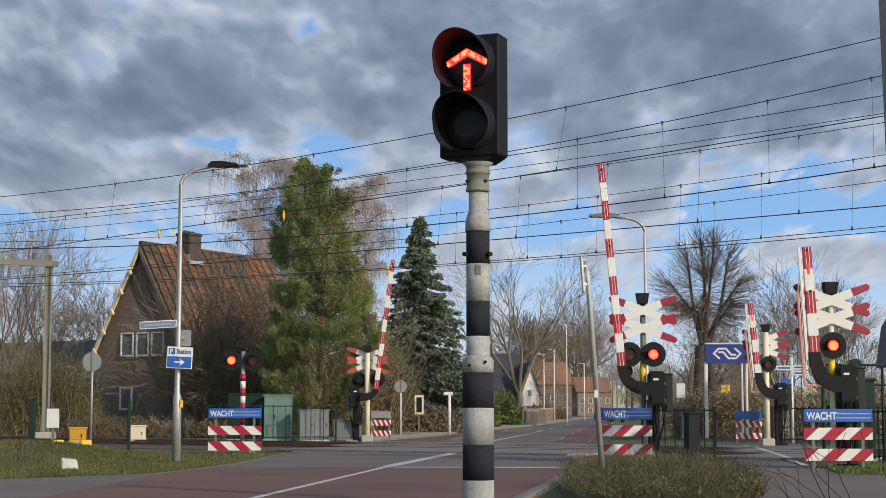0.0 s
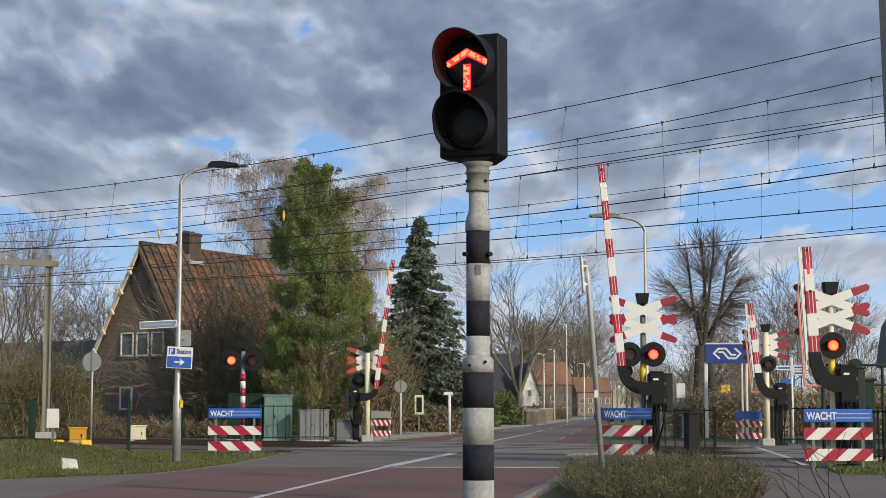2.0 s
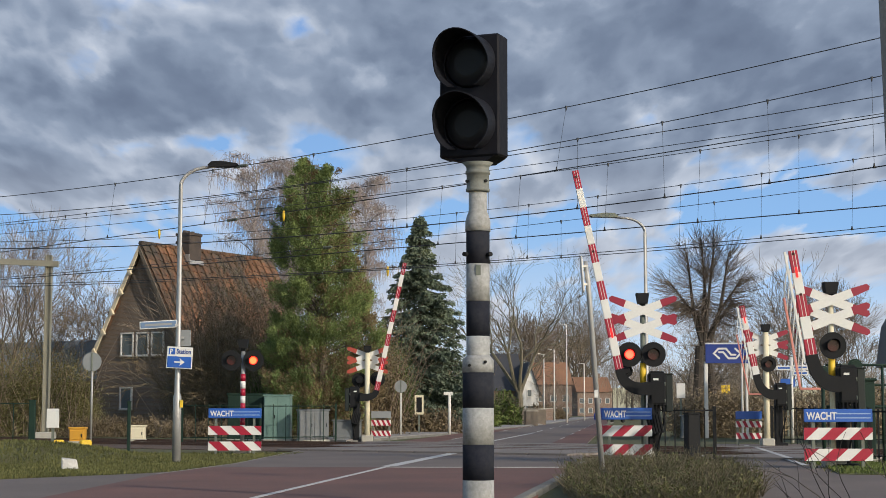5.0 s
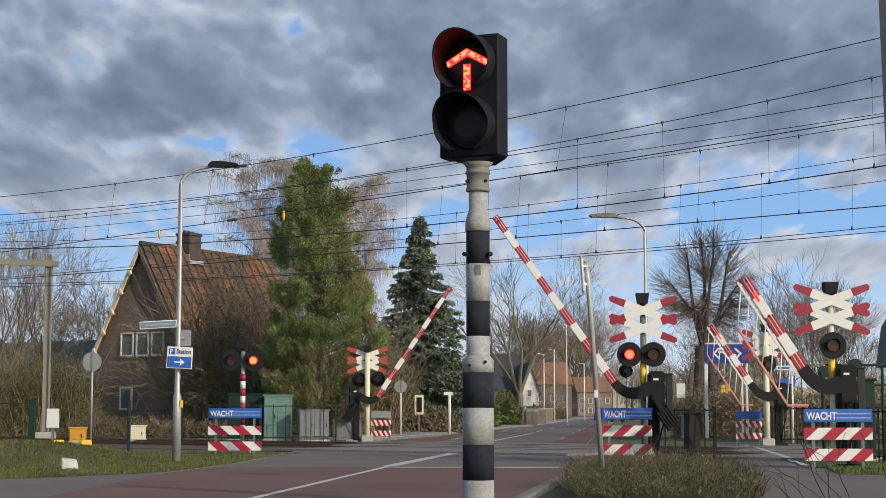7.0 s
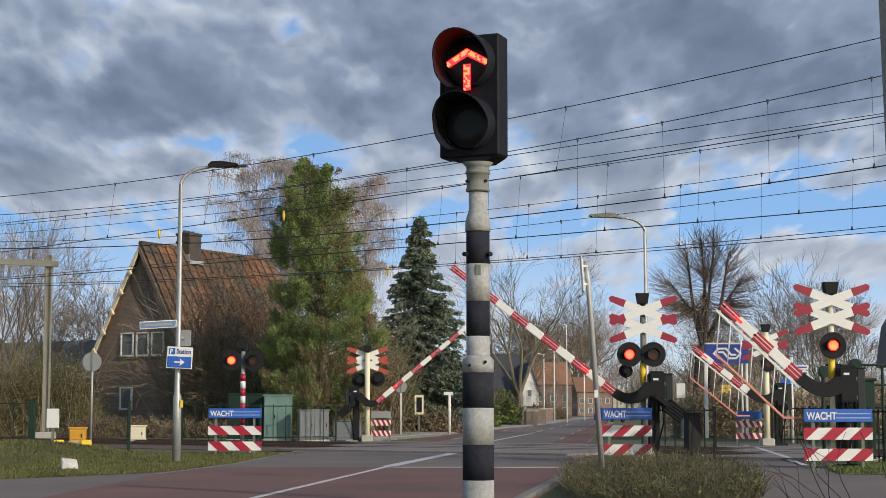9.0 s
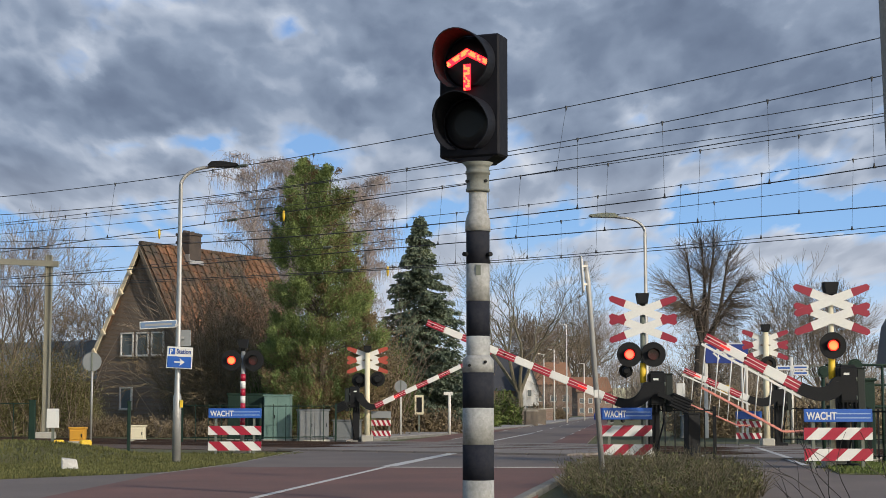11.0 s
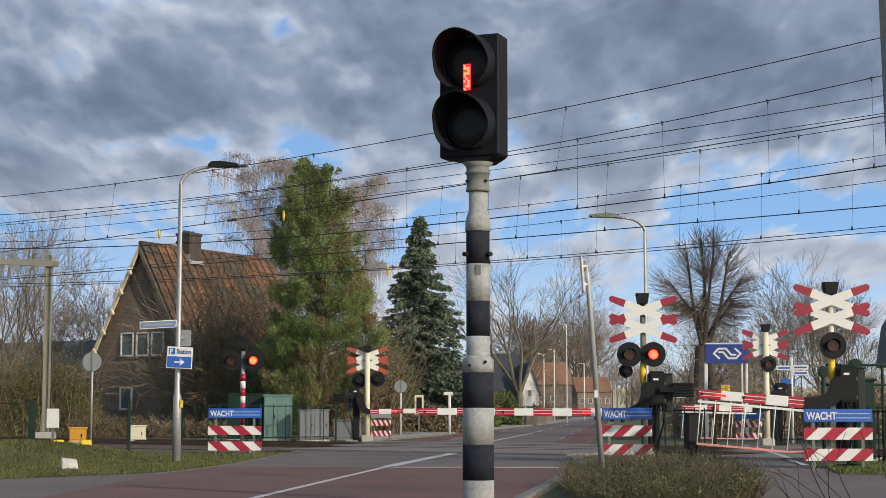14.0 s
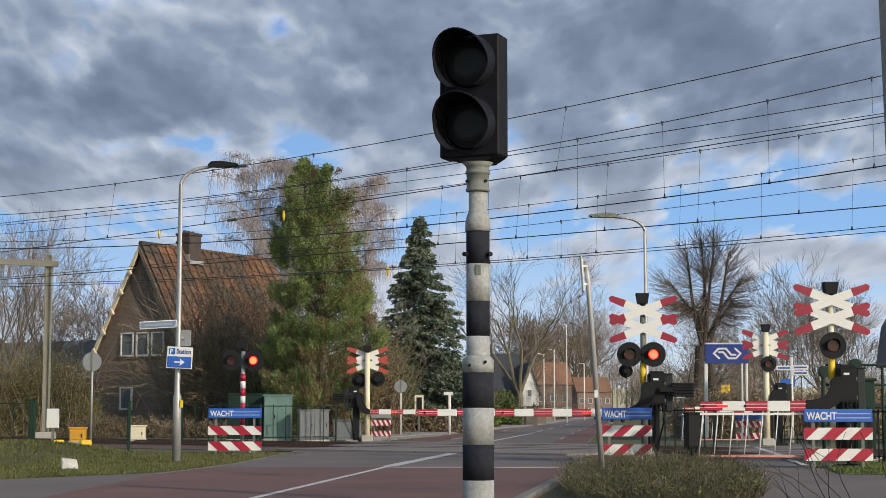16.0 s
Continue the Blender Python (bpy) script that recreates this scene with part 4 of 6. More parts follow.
def left_house():
    h = thing("house", pose(-15.06, 85.0, 0, 0, 0, -29), "brown brick house with steep tiled roof", "house", "houses")
    gable_body(2.9, 11, 4.0, 9.3, M_BRICK, h)
    # wide lower part behind the shrubs
    bm = bmesh.new()
    cube(bm, (2.2, 6.2, 1.9), (6.6, 9.2, 4.2))
    part("wing", bm, M_BRICK, h)
    tiled_slope(h, 1, 2.95, 0.45, 11, 4.0, 9.46, M_TILE, 16, 18)
    tiled_slope(h, -1, 2.95, 0.35, 11, 4.0, 9.46, M_TILE, 4, 4)
    for sgn in (1, -1):
        for k in range(6 if sgn < 0 else 1):
            f0, f1 = (k / 6, (k + 0.97) / 6) if sgn < 0 else (0, 1)
            a, b = Vector((sgn * 3.25 * f0, 0, 9.40 - 6.0 * f0)), Vector((sgn * 3.25 * f1, 0, 9.40 - 6.0 * f1))
            bm = bmesh.new()
            o = [(a.x, a.z), (b.x, b.z), (b.x, b.z - 0.42), (a.x, a.z - 0.34)]
            prism(bm, o, -0.42, -0.34)
            # the right board's dark colour stands in for shade under the roof overhang
            part("bargeboard", bm, M_BARGE if sgn < 0 else M_WOOD, h, "cream painted bargeboard" if sgn < 0 else "bargeboard coloured dark for the overhang's shade")
            if sgn < 0 and k:
                bm = bmesh.new()
                cube(bm, (a.x + 0.02, -0.45, a.z - 0.32), (0.32, 0.14, 0.14), 0, (0, 60, 0))
                part("bracket", bm, M_BARGE, h)
    bm = bmesh.new()
    cube(bm, (0.1, 3.55, 9.5), (0.85, 1.0, 1.7), bev=0.03)
    cube(bm, (0.1, 3.55, 9.85), (0.93, 1.08, 0.12), bev=0.02)
    cube(bm, (0.1, 3.55, 10.25), (0.95, 1.1, 0.16), bev=0.03)
    ch = part("chimney", bm, M_CHIMNEY, h, "sooty brick chimney")
    for py in (3.2, 3.45, 3.85):
        bm = bmesh.new()
        tube(bm, [(0.1, py, 10.3), (0.1, py, 10.46)], [0.13, 0.10], 10)
        part("chimney_pot", bm, M_CHIMNEY, ch)
    bm = bmesh.new()
    cube(bm, (0.58, 3.55, 8.78), (0.12, 1.16, 0.22), 0, (0, -12, 0), 0.01)
    cube(bm, (0.1, 2.98, 9.0), (0.95, 0.05, 0.36), bev=0.01)
    part("flashing", bm, M_GALV, ch, "pale lead flashing")
    bm = bmesh.new()
    for k in range(30):
        tube(bm, [(0, -0.28 + 0.385 * k, 9.50), (0, -0.28 + 0.385 * (k + 1), 9.515)], [0.13, 0.115], 8)
    part("ridge_tiles", bm, M_TILE, h, "rounded ridge tiles")
    for x in (-0.93, 0.05, 1.0):
        window(h, x, 4.45, 0.74, 1.12, -0.01)
    window(h, -0.95, 1.75, 0.72, 1.05, -0.01)
    low = thing("outbuilding", pose(-23.5, 98, 0, 0, 0, -8), "low outbuilding with pale blue-grey roof", "outbuilding")
    bm = bmesh.new()
    cube(bm, (0, 2.5, 1.4), (8.5, 5, 2.8))
    part("wall", bm, M_BRICK, low)
    bm = bmesh.new()
    prism(bm, [(-4.7, 2.7), (4.9, 2.9), (4.9, 5.2), (-2.5, 5.0)], -0.4, 5.4)
    part("roof", bm, M_PALEROOF, low)


left_house()


def row_house(x, y, w, d, eave, ridge, turn, wall, roof, label, cols=3, chim=True):
    """A house with its ridge across the view, windows on the front."""
    h = thing("house", pose(x, y, 0, 0, 0, turn), label, "house", "houses")
    bm = bmesh.new()
    cube(bm, (0, d / 2, eave / 2 - 0.1), (w, d, eave + 0.2))
    part("wall", bm, wall, h)
    bm = bmesh.new()
    a = [bm.verts.new(p) for p in ((-w / 2 - 0.3, -0.4, eave - 0.1), (w / 2 + 0.3, -0.4, eave - 0.1), (w / 2 + 0.3, d + 0.4, eave - 0.1), (-w / 2 - 0.3, d + 0.4, eave - 0.1),
                                   (-w / 2 - 0.2, d / 2, ridge), (w / 2 + 0.2, d / 2, ridge))]
    for q in ((0, 1, 5, 4), (2, 3, 4, 5), (0, 4, 3), (1, 2, 5), (0, 3, 2, 1)):
        bm.faces.new([a[i] for i in q])
    rf = part("roof", bm, roof, h, "pitched tiled roof")
    if chim:
        bm = bmesh.new()
        cube(bm, (w * 0.25, d / 2, ridge + 0.3), (0.7, 0.7, 1.2))
        part("chimney", bm, M_BRICKRED, rf)
    for lvl in (1.3, 3.7):
        if lvl + 0.55 > eave:
            continue
        for k in range(cols):
            window(h, -w / 2 + w * (k + 0.5) / cols, lvl, w / cols * 0.5, 1.2, -0.01)


def gable_house(x, y, w, depth, eave, ridge, turn, label):
    """A narrow house with its gable to the road."""
    h = thing("house", pose(x, y, 0, 0, 0, turn), label, "house", "houses")
    gable_body(w, depth, eave, ridge, M_PLASTER, h)
    for sgn in (1, -1):
        bm = bmesh.new()
        o = [(0, ridge + 0.08), (sgn * (w + 0.3), eave - 0.55), (sgn * (w + 0.3), eave - 0.75), (0, ridge - 0.14)]
        prism(bm, o if sgn > 0 else o[::-1], -0.3, depth + 0.3)
        part("roof", bm, M_SLATE, h, "steep dark slate slope")
    window(h, 0.0, 1.2, 0.9, 1.2, -0.01)
    window(h, 0.0, 3.3, 0.55, 0.8, -0.01)


gable_house(10.5, 207, 1.15, 8, 3.6, 7.0, 8, "white gabled house with steep dark slate roof")
row_house(7.5, 209, 4.6, 8, 3.7, 8.3, 8, M_BRICKRED, M_SLATE, "brick house with dark slate roof", 2, False)
row_house(22.1, 340, 7.4, 10, 6.5, 11.0, 8, M_BRICKRED, M_TILEFAR, "brick house with orange-brown tiled roof", 3)
row_house(37.4, 420, 8.6, 10, 5.9, 9.6, 8, M_BRICKRED, M_TILEFAR, "brick house with orange roof and white windows", 4)


def garden_wall(x, y, w, h, turn, mat, label):
    g = thing("garden_wall", pose(x, y, 0, 0, 0, turn), label, "garden wall", "garden walls")
    bm = bmesh.new()
    cube(bm, (0, 0, h / 2), (w, 0.2, h))
    part("wall_body", bm, mat, g)
    bm = bmesh.new()
    cube(bm, (0, 0, h + 0.03), (w + 0.06, 0.28, 0.06))
    part("coping", bm, M_CONCRETE, g)


garden_wall(6.6, 128, 1.9, 1.1, 60, M_WOOD, "dark timber garden fence down the road")
garden_wall(7.35, 138, 2.0, 1.25, 12, M_WOOD, "dark timber garden fence down the road")
garden_wall(11.0, 190, 2.6, 1.4, 12, M_BRICKRED, "red brick garden wall down the road")


def right_house():
    h = thing("house", pose(17.3, 58, 0, 0, 0, -8), "white plastered house with dark curved roof", "house", "houses")
    bm = bmesh.new()
    prism(bm, [(-1.35, -0.2), (2.6, -0.2), (2.6, 4.2), (0.9, 6.2), (0.3, 6.1), (-1.35, 4.4)], 0, 4.4)
    part("wall", bm, M_PLASTER, h)
    bm = bmesh.new()
    prism(bm, [(-1.95, 2.7), (-1.72, 4.2), (-1.25, 5.05), (0.4, 6.6), (1.0, 6.6), (3.2, 4.2), (3.1, 4.0), (0.95, 6.25), (0.5, 6.25), (-1.05, 4.75), (-1.45, 4.0), (-1.62, 2.7)], -0.5, 4.8)
    part("roof", bm, M_SLATE, h, "dark curved roof")
    window(h, -0.2, 2.35, 0.7, 1.2, -0.01)


right_house()


# ---- trees ----
def limb(vs, fs, p, q, r0, r1, seg):
    d = (q - p)
    if d.length < 1e-4:
        return
    d.normalize()
    s = d.orthogonal().normalized()
    u = d.cross(s)
    n = len(vs)
    for c, r in ((p, r0), (q, r1)):
        for k in range(seg):
            a = 2 * math.pi * k / seg
            vs.append(c + (s * math.cos(a) + u * math.sin(a)) * r)
    for k in range(seg):
        fs.append((n + k, n + (k + 1) % seg, n + seg + (k + 1) % seg, n + seg + k))


def grow(out, rng, p, d, length, r, depth, spread, up, droop, steps=3, kids=3, minr=0.006, weep=0):
    """Tapered limbs that fork; out holds (verts, faces) for limbs and for twigs."""
    vs, fs = out[0] if depth >= out[2] else out[1]
    seg = 6 if r > 0.08 else (4 if r > 0.03 else 3)
    pts = []
    for k in range(steps):
        d = (d + Vector((rng.gauss(0, 1), rng.gauss(0, 1), rng.gauss(0, 1))) * 0.10 + Vector((0, 0, up - droop * (k / steps)))).normalized()
        q = p + d * (length / steps)
        r1 = max(minr * 0.6, r * (1 - 0.3 / steps))
        limb(vs, fs, p, q, r, r1, seg)
        pts.append((q, d, r1))
        p, r = q, r1
    for k in range(weep if depth <= 1 else 0):
        a, _, ra = pts[rng.randrange(len(pts))]
        b = a + Vector((rng.gauss(0, 0.22), rng.gauss(0, 0.22), rng.uniform(-0.1, 0.25)))
        e = b + Vector((rng.gauss(0, 0.12), rng.gauss(0, 0.12), -rng.uniform(0.4, 1.3)))
        limb(*out[1], a, b, minr * 0.8, minr * 0.7, 3)
        limb(*out[1], b, e, minr * 0.7, minr * 0.45, 3)
    if depth <= 0:
        return
    for k in range(kids):
        q, dd, rr = pts[-1] if k < 2 else pts[rng.randrange(len(pts))]
        side = Vector((rng.gauss(0, 1), rng.gauss(0, 1), rng.gauss(0, 0.7)))
        side = (side - dd * side.dot(dd)).normalized()
        nd = (dd + side * spread * rng.uniform(0.6, 1.25)).normalized()
        grow(out, rng, q, nd, length * rng.uniform(0.62, 0.88), max(minr, rr * rng.uniform(0.55, 0.75)), depth - 1, spread, up, droop, steps, kids, minr, weep)


def bare_tree(x, y, height, r, seed, label, bark, twig, trunk_h=0.3, depth=5, spread=0.6, up=0.06, droop=0.0, kids=3, stems=1, lean=0.0, minr=0.007, first=0.36, weep=0):
    rng = random.Random(seed)
    t = thing("bare_tree", pose(x, y, 0), label, "tree", "bare trees")
    out = [([], []), ([], []), max(1, depth - 2)]
    base = Vector((0, 0, -0.1))
    for s in range(stems):
        d = Vector((lean + rng.gauss(0, 0.12) * (stems > 1), rng.gauss(0, 0.1) * (stems > 1), 1)).normalized()
        p = base + Vector((rng.gauss(0, 0.25), rng.gauss(0, 0.25), 0)) * (stems > 1)
        top = p + d * height * trunk_h
        limb(*out[0], p, p + d * 0.5, r * 1.5, r, 9)
        limb(*out[0], p + d * 0.5, top, r, r * 0.85, 9)
        for k in range(kids + 1):
            a = 2 * math.pi * (k + rng.random() * 0.6) / (kids + 1)
            nd = (d + Vector((math.cos(a), math.sin(a), 0)) * spread * rng.uniform(0.5, 1.1)).normalized()
            grow(out, rng, top - d * rng.uniform(0, 0.5), nd, height * first * rng.uniform(0.75, 1.1), r * rng.uniform(0.5, 0.7), depth, spread, up, droop, 3, kids, minr, weep)
    raw("trunk", [tuple(v) for v in out[0][0]], out[0][1], bark, t)
    raw("crown", [tuple(v) for v in out[1][0]], out[1][1], twig, t, "bare winter twigs")
    return t


def birch(x, y, h, reach, seed, label):
    """A pale leader with rising limbs, hung with curtains of very fine twigs."""
    rng = random.Random(seed)
    t = thing("birch_tree", pose(x, y, 0), label, "tree", "bare trees")
    wood, twig = ([], []), ([], [])
    p, r = Vector((0, 0, -0.1)), 0.17
    leader = [p]
    for k in range(12):
        q = Vector((p.x + rng.gauss(0, 0.10), p.y + rng.gauss(0, 0.10), h * 0.93 * (k + 1) / 12))
        limb(*wood, p, q, r, r * 0.86, 7)
        p, r = q, r * 0.86
        leader.append(p)
    for k in range(40):
        f = 0.40 + 0.58 * (k + rng.random()) / 40
        i = min(11, int(f * 12))
        root = leader[i].lerp(leader[i + 1], f * 12 - i) if i < 12 else leader[-1]
        a = rng.uniform(0, 2 * math.pi)
        shape = math.sin(math.pi * min(1.0, (f - 0.28) / 0.74)) ** 0.6
        L = reach * (0.35 + 0.75 * shape) * rng.uniform(0.7, 1.15)
        out = Vector((math.cos(a), math.sin(a), 0))
        pts = [root]
        for g in range(1, 6):
            u = g / 5
            pts.append(root + out * L * u + Vector((rng.gauss(0, 0.08), rng.gauss(0, 0.08), L * (1.15 * u - 0.75 * u * u))))
        for g in range(5):
            limb(*wood, pts[g], pts[g + 1], 0.045 * (1 - 0.16 * g), 0.045 * (0.86 - 0.16 * g), 4)
            for n in range(4 + g):
                b = pts[g].lerp(pts[g + 1], rng.random())
                e = b + Vector((rng.gauss(0, 0.30), rng.gauss(0, 0.30), rng.uniform(0.05, 0.5)))
                limb(*twig, b, e, 0.012, 0.009, 3)
                for w in range(3):
                    v = b.lerp(e, rng.uniform(0.3, 1.0))
                    m = v + Vector((rng.gauss(0, 0.20), rng.gauss(0, 0.20), rng.uniform(-0.25, 0.2)))
                    d = m + Vector((rng.gauss(0, 0.14), rng.gauss(0, 0.14), -rng.uniform(0.3, 1.1)))
                    limb(*twig, v, m, 0.009, 0.008, 3)
                    limb(*twig, m, d, 0.008, 0.006, 3)
    raw("trunk", [tuple(v) for v in wood[0]], wood[1], M_BIRCHBARK, t, "pale grey bark")
    raw("crown", [tuple(v) for v in twig[0]], twig[1], M_BIRCH, t, "fine hanging winter twigs")
    return t


def pollard(x, y, seed):
    """Two stems that part into upright limbs with a dense brush of thin shoots."""
    rng = random.Random(seed)
    t = thing("pollard_tree", pose(x, y, 0), "pollarded bare tree with dense brush of shoots", "tree", "bare trees")
    vs, fs = [], []
    tv, tf = [], []
    for a, b, r0, r1 in ((Vector((-0.35, 0, -0.1)), Vector((-0.38, 0, 1.6)), 0.30, 0.24), (Vector((-0.38, 0, 1.6)), Vector((-0.25, 0, 4.0)), 0.24, 0.21),
                         (Vector((0.38, 0.1, -0.1)), Vector((0.30, 0.1, 2.0)), 0.26, 0.20), (Vector((0.30, 0.1, 2.0)), Vector((0.10, 0.05, 4.0)), 0.20, 0.18)):
        limb(vs, fs, a, b, r0, r1, 10)
    limbs = []
    for k, (dx, zt) in enumerate(((-0.8, 8.7), (-0.2, 9.2), (0.45, 9.3), (1.1, 8.7), (0.1, 8.0), (-1.55, 7.4), (1.7, 7.5), (-1.2, 6.4), (1.3, 6.4))):
        root = Vector((-0.1, 0, 3.9)) if k % 2 == 0 else Vector((0.0, 0.05, 3.6))
        fork = Vector((dx * 0.45 + (0.18 if k % 2 else -0.15), rng.uniform(-0.25, 0.25), rng.uniform(4.9, 5.7)))
        tip = Vector((dx, rng.uniform(-0.6, 0.6), zt * 0.94))
        limb(vs, fs, root, fork, 0.13 if k < 5 else 0.09, 0.09, 7)
        limb(vs, fs, fork, tip, 0.085, 0.025, 6)
        limbs.append((fork, tip))
    for k in range(2300):
        a, b = rng.choice(limbs)
        f = rng.random() ** 0.8
        p = a.lerp(b, f) + Vector((rng.gauss(0, 0.04), rng.gauss(0, 0.04), 0))
        away = p - Vector((0.0, 0.0, 6.6))
        d = (away.normalized() * 0.8 + Vector((rng.gauss(0, 0.75), rng.gauss(0, 0.75), rng.uniform(-0.2, 0.55)))).normalized()
        L = rng.uniform(0.45, 1.45) * (1.2 - 0.3 * f)
        r = rng.uniform(0.006, 0.010)
        q = p + d * L * 0.5
        e = q + (d + Vector((rng.gauss(0, 0.12), rng.gauss(0, 0.12), 0.22))).normalized() * L * 0.6
        limb(tv, tf, p, q, r, r * 0.8, 3)
        limb(tv, tf, q, e, r * 0.8, r * 0.45, 3)
        e2 = q + (d + Vector((rng.gauss(0, 0.4), rng.gauss(0, 0.4), 0.25))).normalized() * L * 0.4
        limb(tv, tf, q, e2, r * 0.6, r * 0.4, 3)
    for k in range(150):
        p = Vector((rng.gauss(0, 0.1), rng.gauss(0, 0.1), rng.uniform(2.0, 5.0)))
        d = Vector((rng.gauss(0, 1), rng.gauss(0, 1), rng.uniform(-0.1, 0.5))).normalized()
        limb(tv, tf, p, p + d * rng.uniform(0.5, 1.5), 0.012, 0.006, 3)
    raw("trunk", [tuple(v) for v in vs], fs, M_DARKBARK, t)
    raw("crown", [tuple(v) for v in tv], tf, M_SHOOT, t, "dense bare shoots")


pollard(11.75, 76.0, 3)

M_CONIFER = foliage("conifer_green", (0.055, 0.09, 0.033), (0.26, 0.325, 0.108), scale=0.9)
M_CONBROWN = foliage("conifer_brown", (0.10, 0.075, 0.04), (0.27, 0.20, 0.11), scale=0.9)
M_SPRUCE = foliage("spruce_green", (0.06, 0.082, 0.06), (0.20, 0.245, 0.165), scale=0.9)
M_IVY = foliage("ivy_green", (0.03, 0.045, 0.012), (0.14, 0.18, 0.045), scale=0.9)
M_BRUSH = foliage("dry_brush", (0.08, 0.06, 0.035), (0.22, 0.17, 0.10), scale=0.7)
M_REED = foliage("dull_green_brush", (0.07, 0.068, 0.025), (0.21, 0.19, 0.08), scale=0.7)
M_SCRUB = foliage("pale_dry_scrub", (0.13, 0.10, 0.06), (0.31, 0.25, 0.155), scale=0.7)
M_TANGLE = foliage("brown_green_tangle", (0.07, 0.058, 0.034), (0.185, 0.155, 0.09), scale=0.7)
M_THICKET = foliage("far_thicket", (0.17, 0.14, 0.11), (0.32, 0.27, 0.21), scale=0.25)
M_BLADEGREEN = foliage("green_grass_blades", (0.045, 0.072, 0.016), (0.125, 0.155, 0.04), scale=0.8)
M_BLADE = foliage("grass_blades", (0.055, 0.062, 0.02), (0.145, 0.142, 0.05), scale=0.8)


def leaf_cloud(pts, size, rng, aim=None, flat=0.5, long=1.6):
    """Small pointed leaves at the points, turned any way."""
    n = len(pts)
    d = rng.normal(size=(n, 3))
    if aim is not None:
        d = d * flat + aim
    d /= np.linalg.norm(d, axis=1)[:, None]
    s = np.cross(d, rng.normal(size=(n, 3)))
    s /= np.linalg.norm(s, axis=1)[:, None] + 1e-9
    L = size * rng.uniform(0.6, 1.3, (n, 1))
    a, b = pts - s * L * 0.5 / long, pts + s * L * 0.5 / long
    tip = 0.29 / long
    c, e = pts + d * L + s * L * tip, pts + d * L - s * L * tip
    v = np.stack([a, b, c, e], 1).reshape(-1, 3)
    f = np.arange(4 * n).reshape(-1, 4)
    return v, f


def leaf_mesh(name, v, f, mat, parent=None, label=""):
    me = bpy.data.meshes.new(name)
    me.from_pydata(v.tolist(), [], f.tolist())
    me.materials.append(mat)
    return part(name, me, None, parent, label)


def conifer(x, y, h, radius, seed, label, mat, dead, tops, clumps, per, size, low=0.04):
    """A trunk and a crown of leafy sprays set on limbs, with an uneven outline."""
    rng = np.random.default_rng(seed)
    t = thing("conifer", pose(x, y, 0), label, "tree", "conifers")
    vs, fs = [], []
    for tx, th in tops:
        limb(vs, fs, Vector((tx * 0.2, 0, -0.1)), Vector((tx, 0, h * th * 0.97)), 0.24, 0.03, 9)
    green, brown, aims_g, aims_b = [], [], [], []
    plumes = []
    for k in range(clumps // 9):
        f = rng.uniform(low, 1.0)
        if rng.random() < 0.25 + 0.75 * radius(f) / radius(0.36):
            plumes.append((f, rng.uniform(0, 2 * math.pi), rng.integers(len(tops)), rng.uniform(0.80, 1.10)))
    for k in range(clumps):
        # upswept plumes of small sprays with shaded gaps between them
        pf, pa, pt, pr = plumes[k % len(plumes)]
        inner = k % 5 == 0
        u = rng.uniform(-1, 1)
        f = min(1.0, max(low, pf + 0.030 * u))
        tx, th = tops[pt]
        z = f * h * th
        r = radius(f)
        a = pa + rng.normal() * 0.27 / max(0.5, r)
        q = r * (0.5 if inner else pr * (0.86 + 0.08 * u + 0.10 * rng.random())) * (1 + 0.07 * math.sin(3 * a + 9 * f) + 0.06 * math.sin(42 * f + 2 * a))
        c = np.array([tx * min(1.0, max(0.0, f * 1.6 - 0.6)) + 0.2 * (1 - f) + q * math.cos(a), q * math.sin(a), z])
        out = np.array([math.cos(a), math.sin(a), 0.9])
        if k % 5 == 1:
            limb(vs, fs, Vector((0, 0, max(0.2, z - 0.4 * q))), Vector(c), 0.03, 0.008, 3)
        m = int(per * rng.uniform(0.6, 1.4))
        s = rng.uniform(-0.5, 1.0, (m, 1))
        wide = (0.30 if inner else 0.115) * (1.15 - 0.55 * s) * min(1.0, 0.3 + 0.7 * r)
        pts = c + rng.normal(size=(m, 3)) * wide + out * s * 0.24 * min(1.0, 0.4 + 0.6 * r)
        if dead and (rng.random() < dead(f, a)):
            brown.append(pts), aims_b.append(np.repeat(out[None], m, 0))
        else:
            green.append(pts), aims_g.append(np.repeat(out[None], m, 0))
    raw("trunk", [tuple(v) for v in vs], fs, M_BARK, t)
    v, f = leaf_cloud(np.concatenate(green), size, rng, np.concatenate(aims_g), 0.7, 2.8)
    leaf_mesh("crown", v, f, mat, t, "dense evergreen sprays")
    if brown:
        v, f = leaf_cloud(np.concatenate(brown), size, rng, np.concatenate(aims_b), 0.6, 2.4)
        leaf_mesh("dead_and_shade_sprays", v, f, M_CONBROWN, t, "brown dead sprays, thickened low down for shade")


def thuja_r(f):
    return float(np.interp(f, [0.0, 0.1, 0.36, 0.46, 0.56, 0.67, 0.77, 0.87, 0.93, 0.97, 1.0], [1.9, 2.2, 2.35, 2.22, 2.02, 1.78, 1.42, 0.90, 0.56, 0.30, 0.04]))


# dead brown sprays; the larger share low down also darkens it for shade
conifer(-5.32, 72.0, 11.75, thuja_r, 4, "tall broad green conifer with brown patches", M_CONIFER, lambda f, a: (0.60 if math.cos(a) > -0.1 else 0.35) if f < 0.30 else (0.30 if math.cos(a) > 0.3 else 0.06), [(-0.62, 1.0), (0.52, 0.99)], 2000, 135, 0.080, 0.03)


